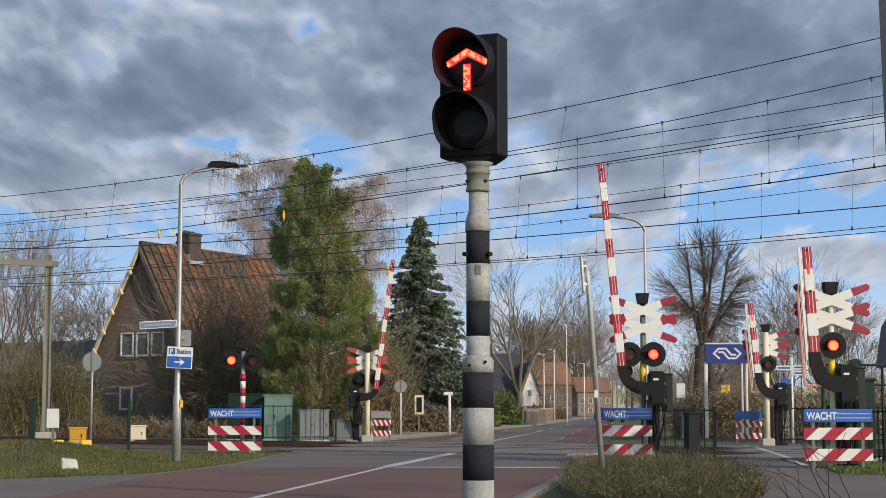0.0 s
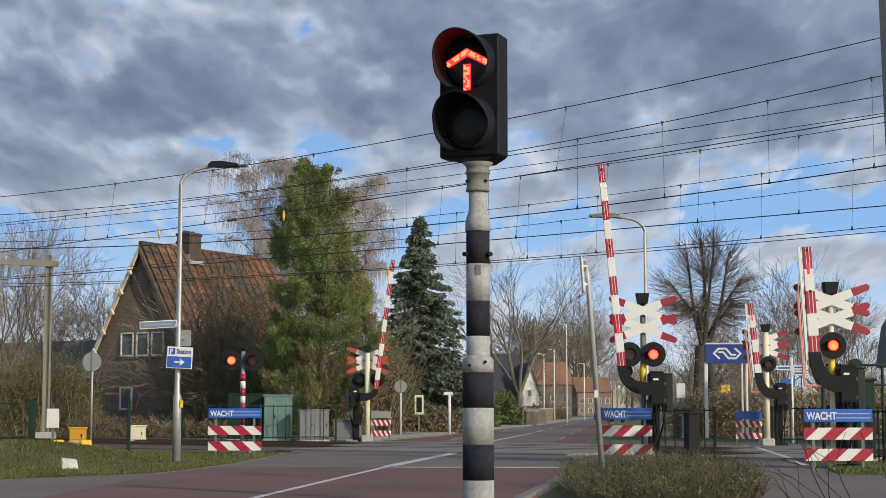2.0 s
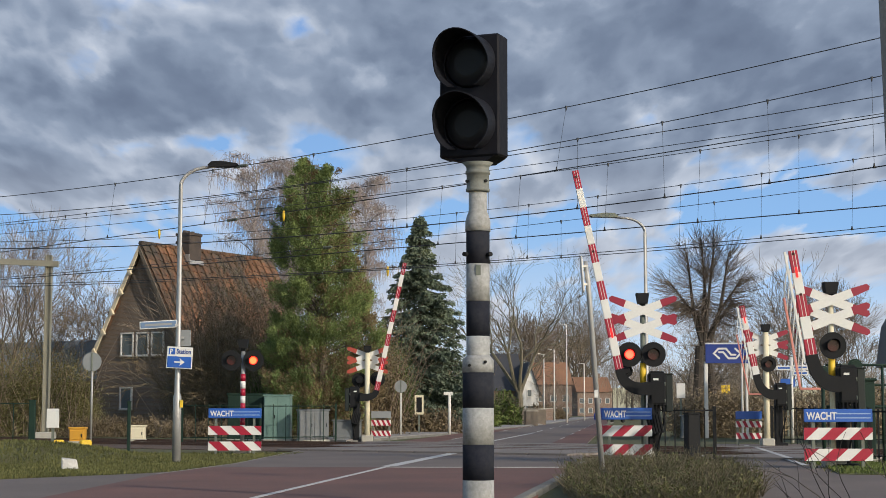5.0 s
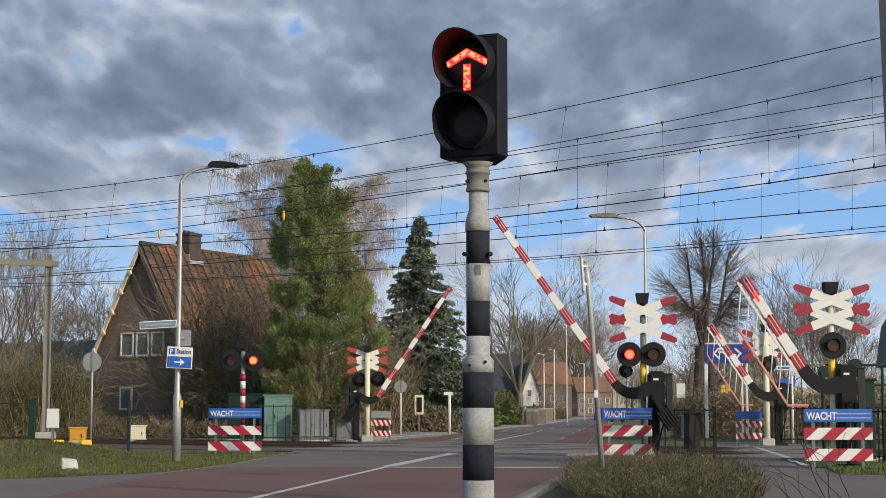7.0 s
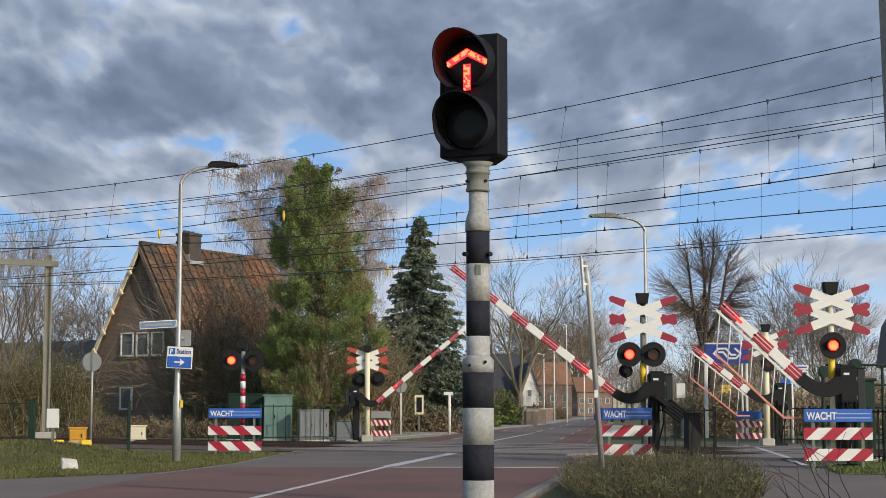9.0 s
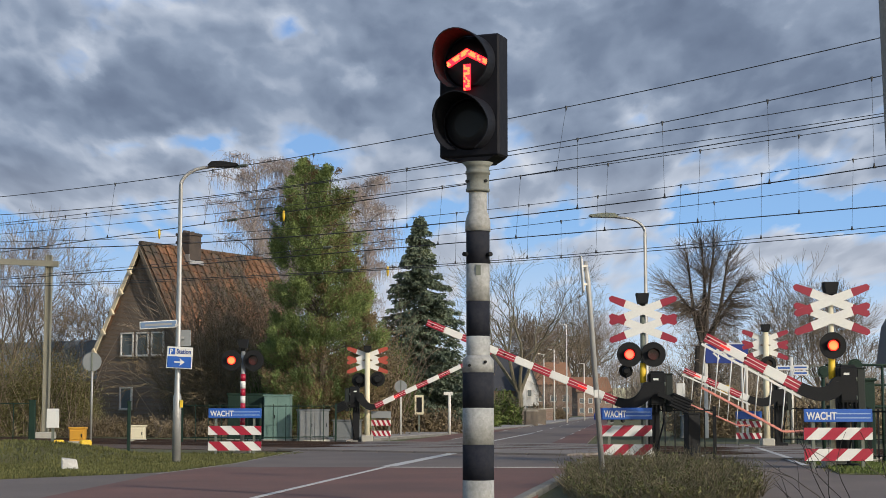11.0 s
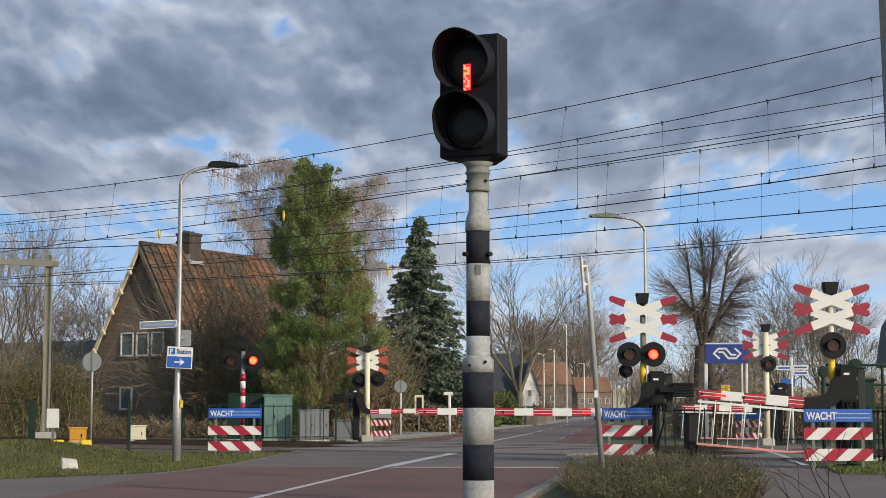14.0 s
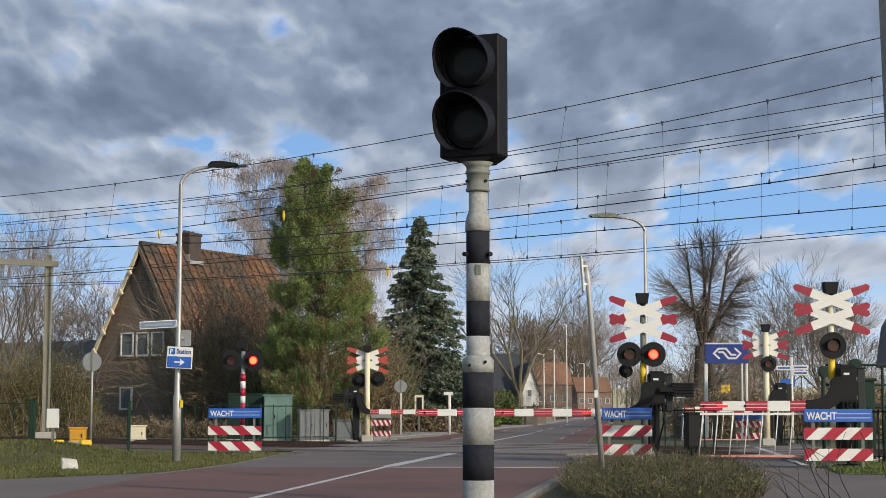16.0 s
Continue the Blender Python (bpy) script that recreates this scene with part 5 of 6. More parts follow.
def spruce(x, y, h, reach, seed, label):
    """Whorls of drooping branches hung with needle sprays."""
    rng = np.random.default_rng(seed)
    t = thing("conifer", pose(x, y, 0), label, "tree", "conifers")
    vs, fs = [], []
    limb(vs, fs, Vector((0, 0, -0.1)), Vector((0, 0, h)), 0.22, 0.02, 8)
    pts, aims = [], []
    z = 0.7
    while z < h - 0.15:
        f = z / h
        r = reach * (1 - f) ** 0.82 + 0.12
        for k in range(9):
            a = rng.uniform(0, 2 * math.pi)
            L = r * rng.uniform(0.65, 1.15)
            p0 = Vector((0, 0, z + rng.uniform(-0.15, 0.15)))
            out = Vector((math.cos(a), math.sin(a), 0))
            m1 = p0 + out * L * 0.55 + Vector((0, 0, -0.16 * L))
            m2 = p0 + out * L + Vector((0, 0, -0.20 * L))
            limb(vs, fs, p0, m1, 0.025, 0.015, 3)
            limb(vs, fs, m1, m2, 0.015, 0.006, 3)
            n = int(26 + 85 * L)
            u = rng.random(n) ** 0.7
            base = np.where(u[:, None] < 0.55, np.array(p0) + (np.array(m1) - np.array(p0)) * (u[:, None] / 0.55), np.array(m1) + (np.array(m2) - np.array(m1)) * ((u[:, None] - 0.55) / 0.45))
            side = np.array([-out.y, out.x, 0])
            w = rng.normal(size=(n, 1)) * 0.16 * (1.15 - u[:, None])
            pts.append(base + side * w + np.array([0, 0, -1.0]) * (rng.random((n, 1)) * 0.22))
            aims.append(np.array(out) * 0.8 + np.array([0, 0, -0.55]) + side * np.sign(w) * 0.5)
        z += 0.36 - 0.12 * f
    raw("trunk", [tuple(v) for v in vs], fs, M_BARK, t)
    v, f = leaf_cloud(np.concatenate(pts), 0.17, rng, np.concatenate(aims), 0.45, 2.2)
    leaf_mesh("crown", v, f, M_SPRUCE, t, "drooping needle sprays")


spruce(-1.3, 95.0, 12.1, 3.85, 5, "blue-green spruce with drooping branches")


def shrub(x, y, w, d, h, seed, label, mat, n, size, twigs=200, tall=0.0, name="shrub", slim=2.2):
    rng = np.random.default_rng(seed)
    t = thing(name, pose(x, y, 0), label, "shrub", "shrubs")
    cl = n // 40
    c = rng.uniform(-1, 1, (cl, 3)) * np.array([w / 2, d / 2, 0])
    top = h * (0.55 + 0.45 * rng.random(cl)) * np.sqrt(np.clip(1.1 - (c[:, 0] / (w / 2)) ** 4, 0.2, 1))
    c[:, 2] = rng.uniform(tall, 1, cl) * top
    pts = (c[:, None] + rng.normal(size=(cl, 40, 3)) * np.array([0.28, 0.28, 0.22]) * (0.5 + h / 6)).reshape(-1, 3)
    pts[:, 2] = np.abs(pts[:, 2])
    v, f = leaf_cloud(pts, size, rng, np.array([0, 0, 0.5]), 0.8, slim)
    leaf_mesh("leaves", v, f, mat, t)
    vs, fs = [], []
    for k in range(twigs):
        px, py = rng.uniform(-w / 2, w / 2), rng.uniform(-d / 2, d / 2)
        p = Vector((px, py, 0))
        q = p + Vector((rng.normal() * 0.15 * h, rng.normal() * 0.1 * h, h * rng.uniform(0.4, 0.8)))
        e = q + Vector((rng.normal() * 0.2 * h, rng.normal() * 0.1 * h, h * rng.uniform(0.1, 0.45)))
        limb(vs, fs, p, q, 0.018 + 0.004 * h, 0.012, 3)
        limb(vs, fs, q, e, 0.012, 0.005, 3)
    tagged(raw("stem_tangle", [tuple(v) for v in vs], fs, M_TWIG, t), kind="stuff")


# planting round the house and along the track
shrub(-6.9, 75.0, 3.2, 2.0, 4.6, 11, "dark evergreen ivy grown shrub beside the conifer", M_IVY, 26000, 0.09)
shrub(-9.4, 78.0, 3.8, 2.0, 7.9, 12, "tall bare brown shrub before the house", M_TANGLE, 30000, 0.075, 60, 0.10)
shrub(-11.6, 80.0, 2.6, 2.0, 5.5, 13, "bare brown shrub with sparse leaves before the house", M_TANGLE, 12000, 0.075, 50, 0.1)
shrub(-3.2, 76.0, 2.3, 2.0, 5.6, 14, "brown dead hedge beside the conifer", M_BRUSH, 15000, 0.09, 90)
shrub(-3.0, 86.0, 2.6, 2.0, 4.6, 26, "dark evergreen thicket between the conifers", M_IVY, 16000, 0.10, 60)
shrub(0.5, 98.0, 2.4, 2.0, 5.0, 27, "dark evergreen thicket beside the spruce", M_SPRUCE, 16000, 0.10, 60)
shrub(-18.8, 76.0, 6.5, 2.0, 4.1, 15, "dull green hedge along the track", M_REED, 42000, 0.075, 200)
shrub(-26.0, 80.0, 9.0, 2.0, 4.0, 16, "dull green hedge along the track", M_REED, 42000, 0.08, 200)
shrub(-14.0, 74.0, 4.5, 1.5, 0.8, 17, "low dry undergrowth along the track", M_BRUSH, 9000, 0.08, 150)
shrub(-9.0, 72.0, 6.0, 1.5, 0.7, 18, "low dry undergrowth along the track", M_BRUSH, 9000, 0.08, 150)
shrub(-1.0, 84.0, 3.6, 1.4, 1.1, 19, "dry brown hedge beyond the crossing", M_BRUSH, 4200, 0.14, 100)
shrub(2.0, 112.0, 3.0, 2.0, 2.2, 20, "green garden hedge down the road", M_IVY, 3000, 0.2, 60)
shrub(4.6, 128.0, 1.8, 2.0, 2.6, 21, "green garden hedge down the road", M_IVY, 3000, 0.2, 60)
shrub(12.2, 72.5, 4.2, 1.5, 2.0, 22, "brown scrub beneath the pollarded tree", M_SCRUB, 16000, 0.10, 260)
shrub(17.5, 78.0, 6.0, 2.0, 2.2, 23, "brown scrub along the station path", M_SCRUB, 14000, 0.10, 200)
shrub(12.6, 208.0, 2.2, 2.0, 1.9, 24, "brown garden hedge down the road", M_BRUSH, 3000, 0.2, 60)
shrub(24.0, 95.0, 10.0, 2.0, 2.6, 25, "brown scrub along the station path", M_BRUSH, 5000, 0.2, 200)

birch(-12.25, 112, 19.0, 3.1, 31, "tall birch with pale trunk and fine hanging twigs")
birch(-10.7, 113, 19.0, 2.0, 32, "tall birch with pale trunk and fine hanging twigs")
birch(-8.1, 113, 18.3, 2.0, 33, "tall birch with fine bare twigs behind the conifer")
birch(-5.6, 112, 17.7, 2.3, 30, "birch with long drooping bare twigs behind the conifer")
bare_tree(7.2, 157, 13.7, 0.32, 34, "spreading bare tree with pale trunk", M_PALEBARK, M_PALEBARK, 0.22, 5, 0.62, 0.05, 0.0, 3, 1, -0.05, 0.010, 0.34)
bare_tree(31.2, 453, 27.6, 0.48, 35, "bare brown tree among far gardens", M_BARK, M_TWIG, 0.2, 5, 0.6, 0.05, 0.0, 3, 1, 0, 0.026, 0.33)
bare_tree(36.1, 466, 28.0, 0.48, 52, "bare brown tree among far gardens", M_BARK, M_TWIG, 0.2, 5, 0.6, 0.05, 0.0, 3, 2, 0, 0.026, 0.30)
bare_tree(40.3, 484, 27.2, 0.48, 53, "bare brown tree among far gardens", M_BARK, M_TWIG, 0.2, 5, 0.6, 0.05, 0.0, 3, 2, 0, 0.026, 0.30)
bare_tree(11.0, 228, 12.5, 0.24, 54, "bare brown tree behind the far houses", M_BARK, M_TWIG, 0.2, 5, 0.6, 0.05, 0.0, 3, 2, 0, 0.026, 0.30)
bare_tree(29.0, 125, 9.0, 0.16, 55, "slender bare tree behind the signals", M_BARK, M_TWIG, 0.2, 5, 0.5, 0.06, 0.0, 3, 2, 0, 0.010, 0.30)
bare_tree(17.0, 115, 6.9, 0.16, 56, "slender bare tree behind the signals", M_BARK, M_TWIG, 0.2, 5, 0.5, 0.06, 0.0, 3, 2, 0, 0.010, 0.30)
bare_tree(-21.5, 82, 9.6, 0.15, 36, "slender bare tree beside the track", M_BARK, M_TWIG, 0.2, 5, 0.45, 0.08, 0.0, 3, 2, 0, 0.008, 0.30)
bare_tree(-19.0, 100, 9.0, 0.15, 37, "rounded bare tree beyond the track", M_BARK, M_TWIG, 0.2, 5, 0.6, 0.05, 0.0, 3, 2, 0, 0.010, 0.28)
bare_tree(-22.8, 96, 8.6, 0.15, 38, "bare tree beyond the track", M_BARK, M_TWIG, 0.2, 5, 0.6, 0.05, 0.0, 3, 2, 0, 0.010, 0.28)
bare_tree(21.0, 105, 7.0, 0.14, 39, "slender bare tree behind the signals", M_BARK, M_TWIG, 0.2, 5, 0.5, 0.06, 0.0, 3, 2, 0, 0.010, 0.30)
bare_tree(25.5, 112, 9.0, 0.14, 40, "slender bare tree behind the signals", M_BARK, M_TWIG, 0.2, 5, 0.5, 0.06, 0.0, 3, 2, 0, 0.010, 0.30)
bare_tree(-9.2, 77.5, 6.6, 0.08, 61, "arching pale-stemmed bare shrub before the house", M_PALEBARK, M_BRUSH, 0.12, 4, 0.75, 0.03, 0.05, 3, 4, 0, 0.008, 0.30)
bare_tree(-11.4, 78.5, 5.4, 0.08, 62, "arching pale-stemmed bare shrub before the house", M_PALEBARK, M_BRUSH, 0.12, 4, 0.75, 0.03, 0.05, 3, 4, 0, 0.008, 0.30)
bare_tree(-8.2, 76.0, 4.4, 0.07, 63, "low arching bare shrub beside the conifer", M_PALEBARK, M_BRUSH, 0.12, 4, 0.8, 0.03, 0.05, 3, 4, 0, 0.008, 0.32)
bare_tree(-10.4, 79, 7.0, 0.09, 41, "multi-stemmed bare shrub tree before the house", M_PALEBARK, M_TWIG, 0.15, 4, 0.5, 0.06, 0.0, 3, 3, 0, 0.008, 0.30)


for gx, gy, gh, seed in ((25.6, 455, 22.0, 76), (29.5, 505, 26.0, 77), (43.0, 510, 25.0, 78)):
    bare_tree(gx, gy, gh, 0.26, seed, "bushy bare brown tree behind the far houses", M_BARK, M_TWIG, 0.14, 5, 0.65, 0.05, 0.0, 3, 2, 0, 0.026, 0.30)
bare_tree(12.4, 205, 5.6, 0.09, 71, "small bare garden tree down the road", M_BARK, M_TWIG, 0.16, 4, 0.65, 0.05, 0.0, 3, 2, 0, 0.011, 0.30)
shrub(6.0, 150.0, 2.2, 2.0, 1.6, 81, "olive garden hedge beside the pavement", M_REED, 8000, 0.12, 60)
shrub(9.6, 178.0, 1.5, 1.5, 1.7, 82, "brown garden hedge down the road", M_BRUSH, 6000, 0.12, 60)
shrub(14.6, 226.0, 3.6, 1.5, 2.0, 83, "brown garden hedge down the road", M_BRUSH, 6000, 0.12, 60)
shrub(15.3, 96.0, 5.0, 2.0, 2.4, 85, "dense brown scrub behind the station sign", M_SCRUB, 14000, 0.12, 200)


def thicket():
    """Far woods that close the view, one mass of twigs."""
    rng = np.random.default_rng(77)
    chunks = []
    vs, fs = [], []
    for k in range(150):
        y = rng.uniform(190, 330)
        x = rng.uniform(-0.30, 0.30) * y
        if 0.022 < x / y < 0.106:
            x, y = x * (y + 260) / y, y + 260
        h = rng.uniform(5.5, 10.5) * y / 230
        n = 900
        r = h * rng.uniform(0.3, 0.45)
        d = rng.normal(size=(n, 3))
        d /= np.linalg.norm(d, axis=1)[:, None]
        pts = np.array([x, y, h * 0.58]) + d * np.array([r, r, h * 0.45]) * rng.random((n, 1)) ** 0.35
        pts[:, 2] = np.abs(pts[:, 2])
        chunks.append(pts)
        limb(vs, fs, Vector((x, y, 0)), Vector((x, y, h * 0.7)), 0.22, 0.08, 5)
    pts = np.concatenate(chunks)
    v, f = leaf_cloud(pts, 1.0, rng, np.array([0, 0, 0.9]), 0.6, 22.0)
    w = leaf_mesh("far_woods", v, f, M_THICKET)
    tagged(w, "distant brown leafless winter woods", "woods", kind="stuff")
    t = raw("far_trunks", [tuple(q) for q in vs], fs, M_BARK)
    tagged(t, "distant bare trunks of the winter woods", "woods", kind="stuff")


thicket()


def hedge_near():
    """The low scrubby planting beside the road, near the camera."""
    rng = np.random.default_rng(5)
    t = thing("low_bush", pose(3.12, 24.6, 0), "low scrubby brown and green planting beside the road", "bush")
    n = 24000
    x = rng.uniform(-1, 1, n)
    y = rng.uniform(-1, 1, n)
    keep = (x ** 2 + y ** 4) < 1.0
    x, y = x[keep] * 1.34, y[keep] * 4.4
    x = x + 0.10 * y
    hump = np.array([min(1.0, max(0.0, 0.5 + 0.55 * noise.noise(Vector((a * 1.1, b * 0.9, 0))) + 0.4 * noise.noise(Vector((a * 4.0, b * 3.0, 7))))) for a, b in zip(x, y)])
    top = 0.10 + 0.40 * hump ** 1.3
    z = top * rng.random(len(x)) ** 0.5
    pts = np.stack([x, y, z], 1)
    v, f = leaf_cloud(pts, 0.038, rng, np.array([0, 0, 0.6]), 1.0, 2.2)
    leaf_mesh("leaves", v, f, foliage("scrub_leaves", (0.045, 0.055, 0.02), (0.165, 0.16, 0.065), scale=2.5), t)
    vs, fs = [], []
    for k in range(5200):
        i = rng.integers(len(x))
        p = Vector((x[i], y[i], 0))
        d = Vector((rng.normal() * 0.5, rng.normal() * 0.5, 1)).normalized()
        L = (0.16 + 0.36 * hump[i]) * rng.uniform(0.5, 1.45)
        q = p + d * L * 0.6
        e = q + (d + Vector((rng.normal() * 0.5, rng.normal() * 0.5, 0))).normalized() * L * 0.5
        limb(vs, fs, p, q, 0.005, 0.004, 3)
        limb(vs, fs, q, e, 0.004, 0.002, 3)
    tagged(raw("twig_mass", [tuple(q) for q in vs], fs, M_SCRUBTWIG, t, "tangled brown twigs"), kind="stuff")


hedge_near()


def front_twigs():
    t = thing("bare_twigs", pose(2.75, 11.5, 0), "thin dark bare branches rising beside the camera", "shrub")
    rng = random.Random(8)
    out = [([], []), ([], []), 1]
    for k in range(6):
        p = Vector((rng.uniform(-0.1, 0.75), rng.uniform(-0.2, 0.2), 0))
        d = Vector((rng.uniform(-1.1, -0.3), rng.uniform(-0.2, 0.2), 1)).normalized()
        grow(out, rng, p, d, rng.uniform(0.40, 0.52), 0.010, 2, 0.5, 0.02, 0.0, 3, 2, 0.003)
    tagged(raw("stem_tangle", [tuple(v) for v in out[0][0]], out[0][1], M_DARKBARK, t), kind="stuff")
    tagged(raw("twig_mass", [tuple(v) for v in out[1][0]], out[1][1], M_DARKBARK, t), kind="stuff")


front_twigs()


def bank(x, y):
    """Height of the low earth bank in the verge."""
    i, j = (x + 13.5) / 6.5, (y - 36) / 7.5
    if not (0 < i < 1 and 0 < j < 1):
        return -0.03
    return -0.03 + 0.42 * (math.sin(math.pi * i) * math.sin(math.pi * j)) ** 0.8 + 0.07 * noise.noise(Vector((i * 12, j * 5, 0))) * min(1, 6 * i * (1 - i))


def grass():
    rng = np.random.default_rng(9)
    n = 60000
    y = 27.5 + 18 * rng.random(n) ** 1.2
    left = -0.30 * y - 1
    right = np.where(y < 31, -5.3 - (31 - y) * 0.75, -4.6 + 0.105 * y - 3.75)
    x = left + (right - left) * rng.random(n)
    ok = (0.6 * x + 0.8 * y < 35.0)
    x, y = x[ok], y[ok]
    pts = np.stack([x, y, [bank(a, b) for a, b in zip(x, y)]], 1)
    v, f = leaf_cloud(pts, 0.065, rng, np.array([0, 0, 1.6]), 0.9, 4.0)
    tagged(leaf_mesh("grass", v, f, M_BLADE), "short tufted winter grass of the verge", "grass", kind="stuff")
    n = 7000
    y = rng.uniform(30, 46, n)
    x = 7.3 + (y - 34) * 0.12 + rng.random(n) * 4.0
    ok = (0.6 * x + 0.8 * y < 38.0)
    pts = np.stack([x[ok], y[ok], np.full(ok.sum(), -0.02)], 1)
    v, f = leaf_cloud(pts, 0.065, rng, np.array([0, 0, 1.6]), 0.9, 4.0)
    tagged(leaf_mesh("grass", v, f, M_BLADE), "short tufted grass beside the cycle path", "grass", kind="stuff")
    sheet("verge", [(6.85, 29.6), (9.0, 28.6), (14.0, 27.6), (17.0, 36.0), (8.5, 37.4), (7.9, 36.4), (7.4, 33.0)], 0.03, 0.05, M_GRASS, "green grass verge around the path signal", "verge")
    n = 14000
    y = rng.uniform(28.4, 37, n)
    x = 6.9 + np.maximum(y - 29.6, 0.0) * 0.14 + np.maximum(29.6 - y, 0.0) * 2.0 + rng.random(n) ** 1.3 * 6.0
    v, f = leaf_cloud(np.stack([x, y, np.full(n, 0.02)], 1), 0.06, rng, np.array([0, 0, 1.6]), 0.9, 4.0)
    tagged(leaf_mesh("grass", v, f, M_BLADEGREEN), "green grass around the path signal", "grass", kind="stuff")
    # a low earth bank in the verge
    bm = bmesh.new()
    nx, ny = 30, 12
    g = [[bm.verts.new((-13.5 + 6.5 * i / nx, 36 + 7.5 * j / ny, bank(-13.5 + 6.5 * i / nx, 36 + 7.5 * j / ny))) for i in range(nx + 1)] for j in range(ny + 1)]
    for a, b in zip(g, g[1:]):
        for k in range(nx):
            bm.faces.new((a[k], a[k + 1], b[k + 1], b[k]))
    tagged(part("earth_bank", bm, M_GRASS), "low grassy earth bank beside the track", "bank", kind="structure")


grass()


def car(x, y, turn, label, mat):
    c = thing("car", pose(x, y, 0, 0, 0, turn), label, "car", "cars")
    bm = bmesh.new()
    prism(bm, [(-2.0, 0.3), (2.0, 0.3), (2.05, 0.75), (1.2, 0.9), (0.6, 1.42), (-1.2, 1.42), (-1.9, 0.9), (-2.05, 0.7)], -0.8, 0.8)
    part("body", bm, mat, c)
    for px in (-1.3, 1.3):
        for py in (-0.82, 0.65):
            bm = bmesh.new()
            disc(bm, (px, py, 0.3), 0.3, 0.18, 14)
            part("wheel", bm, M_BLACK, c)
    bm = bmesh.new()
    prism(bm, [(-1.5, 0.95), (0.85, 0.95), (0.5, 1.36), (-1.1, 1.36)], -0.815, -0.80)
    part("side_window", bm, M_GLASS, c)


car(16.2, 165, 60, "small dark parked car down the road", M_NAVY)
car(26.5, 120, 10, "pale parked car near the station", M_CABINET)


# ---- level crossing: signals and barriers ----
def mast_cross(owner, z1, z2, wide, y=-0.09, mats=None, label="white cross board with red ends"):
    """Two crossed pairs of boards, one above the other."""
    L, w, red = wide / 2 / math.cos(radians(20.5)), 0.168, 0.325
    for zc in (z1, z2):
        for k, s in enumerate((1, -1)):
            bm = bmesh.new()
            prism(bm, [(-L + red, -w / 2), (L - red, -w / 2), (L - red, w / 2), (-L + red, w / 2)], -0.012, 0.012, 0)
            for d in (-1, 1):
                o = [(d * (L - red), -w / 2), (d * L, -w / 2 + 0.02), (d * (L + 0.045), 0), (d * L, w / 2 - 0.02), (d * (L - red), w / 2)]
                prism(bm, o if d > 0 else o[::-1], -0.013, 0.013, 1)
            part("board", bm, mats or [M_WHITEREF, M_CROSSRED], owner, label, pose(0, y - 0.027 * k, zc, 0, s * 20.5, 0))


def lamp_unit(owner, x, z, r=0.27, hood=0.17, core=None):
    """A round black backing plate with a hooded lamp; returns the plate and the glowing lamp."""
    bm = bmesh.new()
    disc(bm, (0, 0.02, 0), r, 0.025, 28)
    tube(bm, [(0, 0.045, 0), (0, 0.22, 0)], [r * 0.62, r * 0.5], 20)
    plate = part("backing_plate", bm, M_BLACK, owner, "round black backing plate", pose(x, -0.16, z))
    bm = bmesh.new()
    rr, n = r * 0.47, 20
    ring = [(math.cos(a) * rr, math.sin(a) * rr) for a in (radians(-40 + 260 * k / n) for k in range(n + 1))]
    for (x0, z0), (x1, z1) in zip(ring, ring[1:]):
        lo = 0.35 + 0.65 * max(0.0, (z0 + z1) / 2 / rr)
        vs = [bm.verts.new(p) for p in ((x0, 0.02, z0), (x1, 0.02, z1), (x1 * 1.03, -hood * lo, z1 * 1.03), (x0 * 1.03, -hood * lo, z0 * 1.03))]
        bm.faces.new(vs)
    part("hood", bm, M_BLACK, plate, "black lamp hood")
    bm = bmesh.new()
    disc(bm, (0, -0.004, 0), rr * 0.94, 0.02, 24)
    part("lens", bm, M_LENS, plate, "dark red lens")
    bm = bmesh.new()
    tube(bm, [(0, -0.03, 0), (0, -0.02, 0), (0, 0.0, 0)], [rr * 0.52, rr * 0.74, rr * 0.92], 24, 0)
    for f in bm.faces:
        if f.calc_center_median().y < -0.024:
            f.material_index = 1
    lit = part("lamp", bm, [M_LAMP, core or M_LAMPCORE], plate, "glowing red lamp")
    return lit


def signal_mast(x, y, z1, z2, wide, top, post, label, lamps, head=True, cross=None, bands=(), back=-0.09, core=None):
    s = thing("crossing_signal", pose(x, y, 0), label, "railway signal", "level crossing signals")
    bm = bmesh.new()
    tube(bm, [(0, 0, 0), (0, 0, top)], 0.055 if back < 0 else 0.095, 14)
    part("post", bm, post, s)
    for low, high, mat, lab in bands:
        bm = bmesh.new()
        tube(bm, [(0, 0, low), (0, 0, high)], 0.068, 14)
        part("band", bm, mat, s, lab)
    bm = bmesh.new()
    cube(bm, (0, 0, 0.12), (0.42, 0.42, 0.24), bev=0.03)
    part("foot", bm, M_CONCRETE, s, "concrete foot")
    if wide:
        mast_cross(s, z1, z2, wide, back, mats=cross)
    if head:
        bm = bmesh.new()
        prism(bm, [(-0.14, 0.13), (0.14, 0.13), (0.10, -0.10), (-0.10, -0.10)], -0.14, 0.14, 0)
        cube(bm, (0, 0, -0.14), (0.12, 0.12, 0.08))
        part("bell", bm, M_BLACK, s, "black warning bell", pose(0, 0, top + 0.12))
    return s, [lamp_unit(s, lx, lz, r, core=core) for lx, lz, r in lamps]


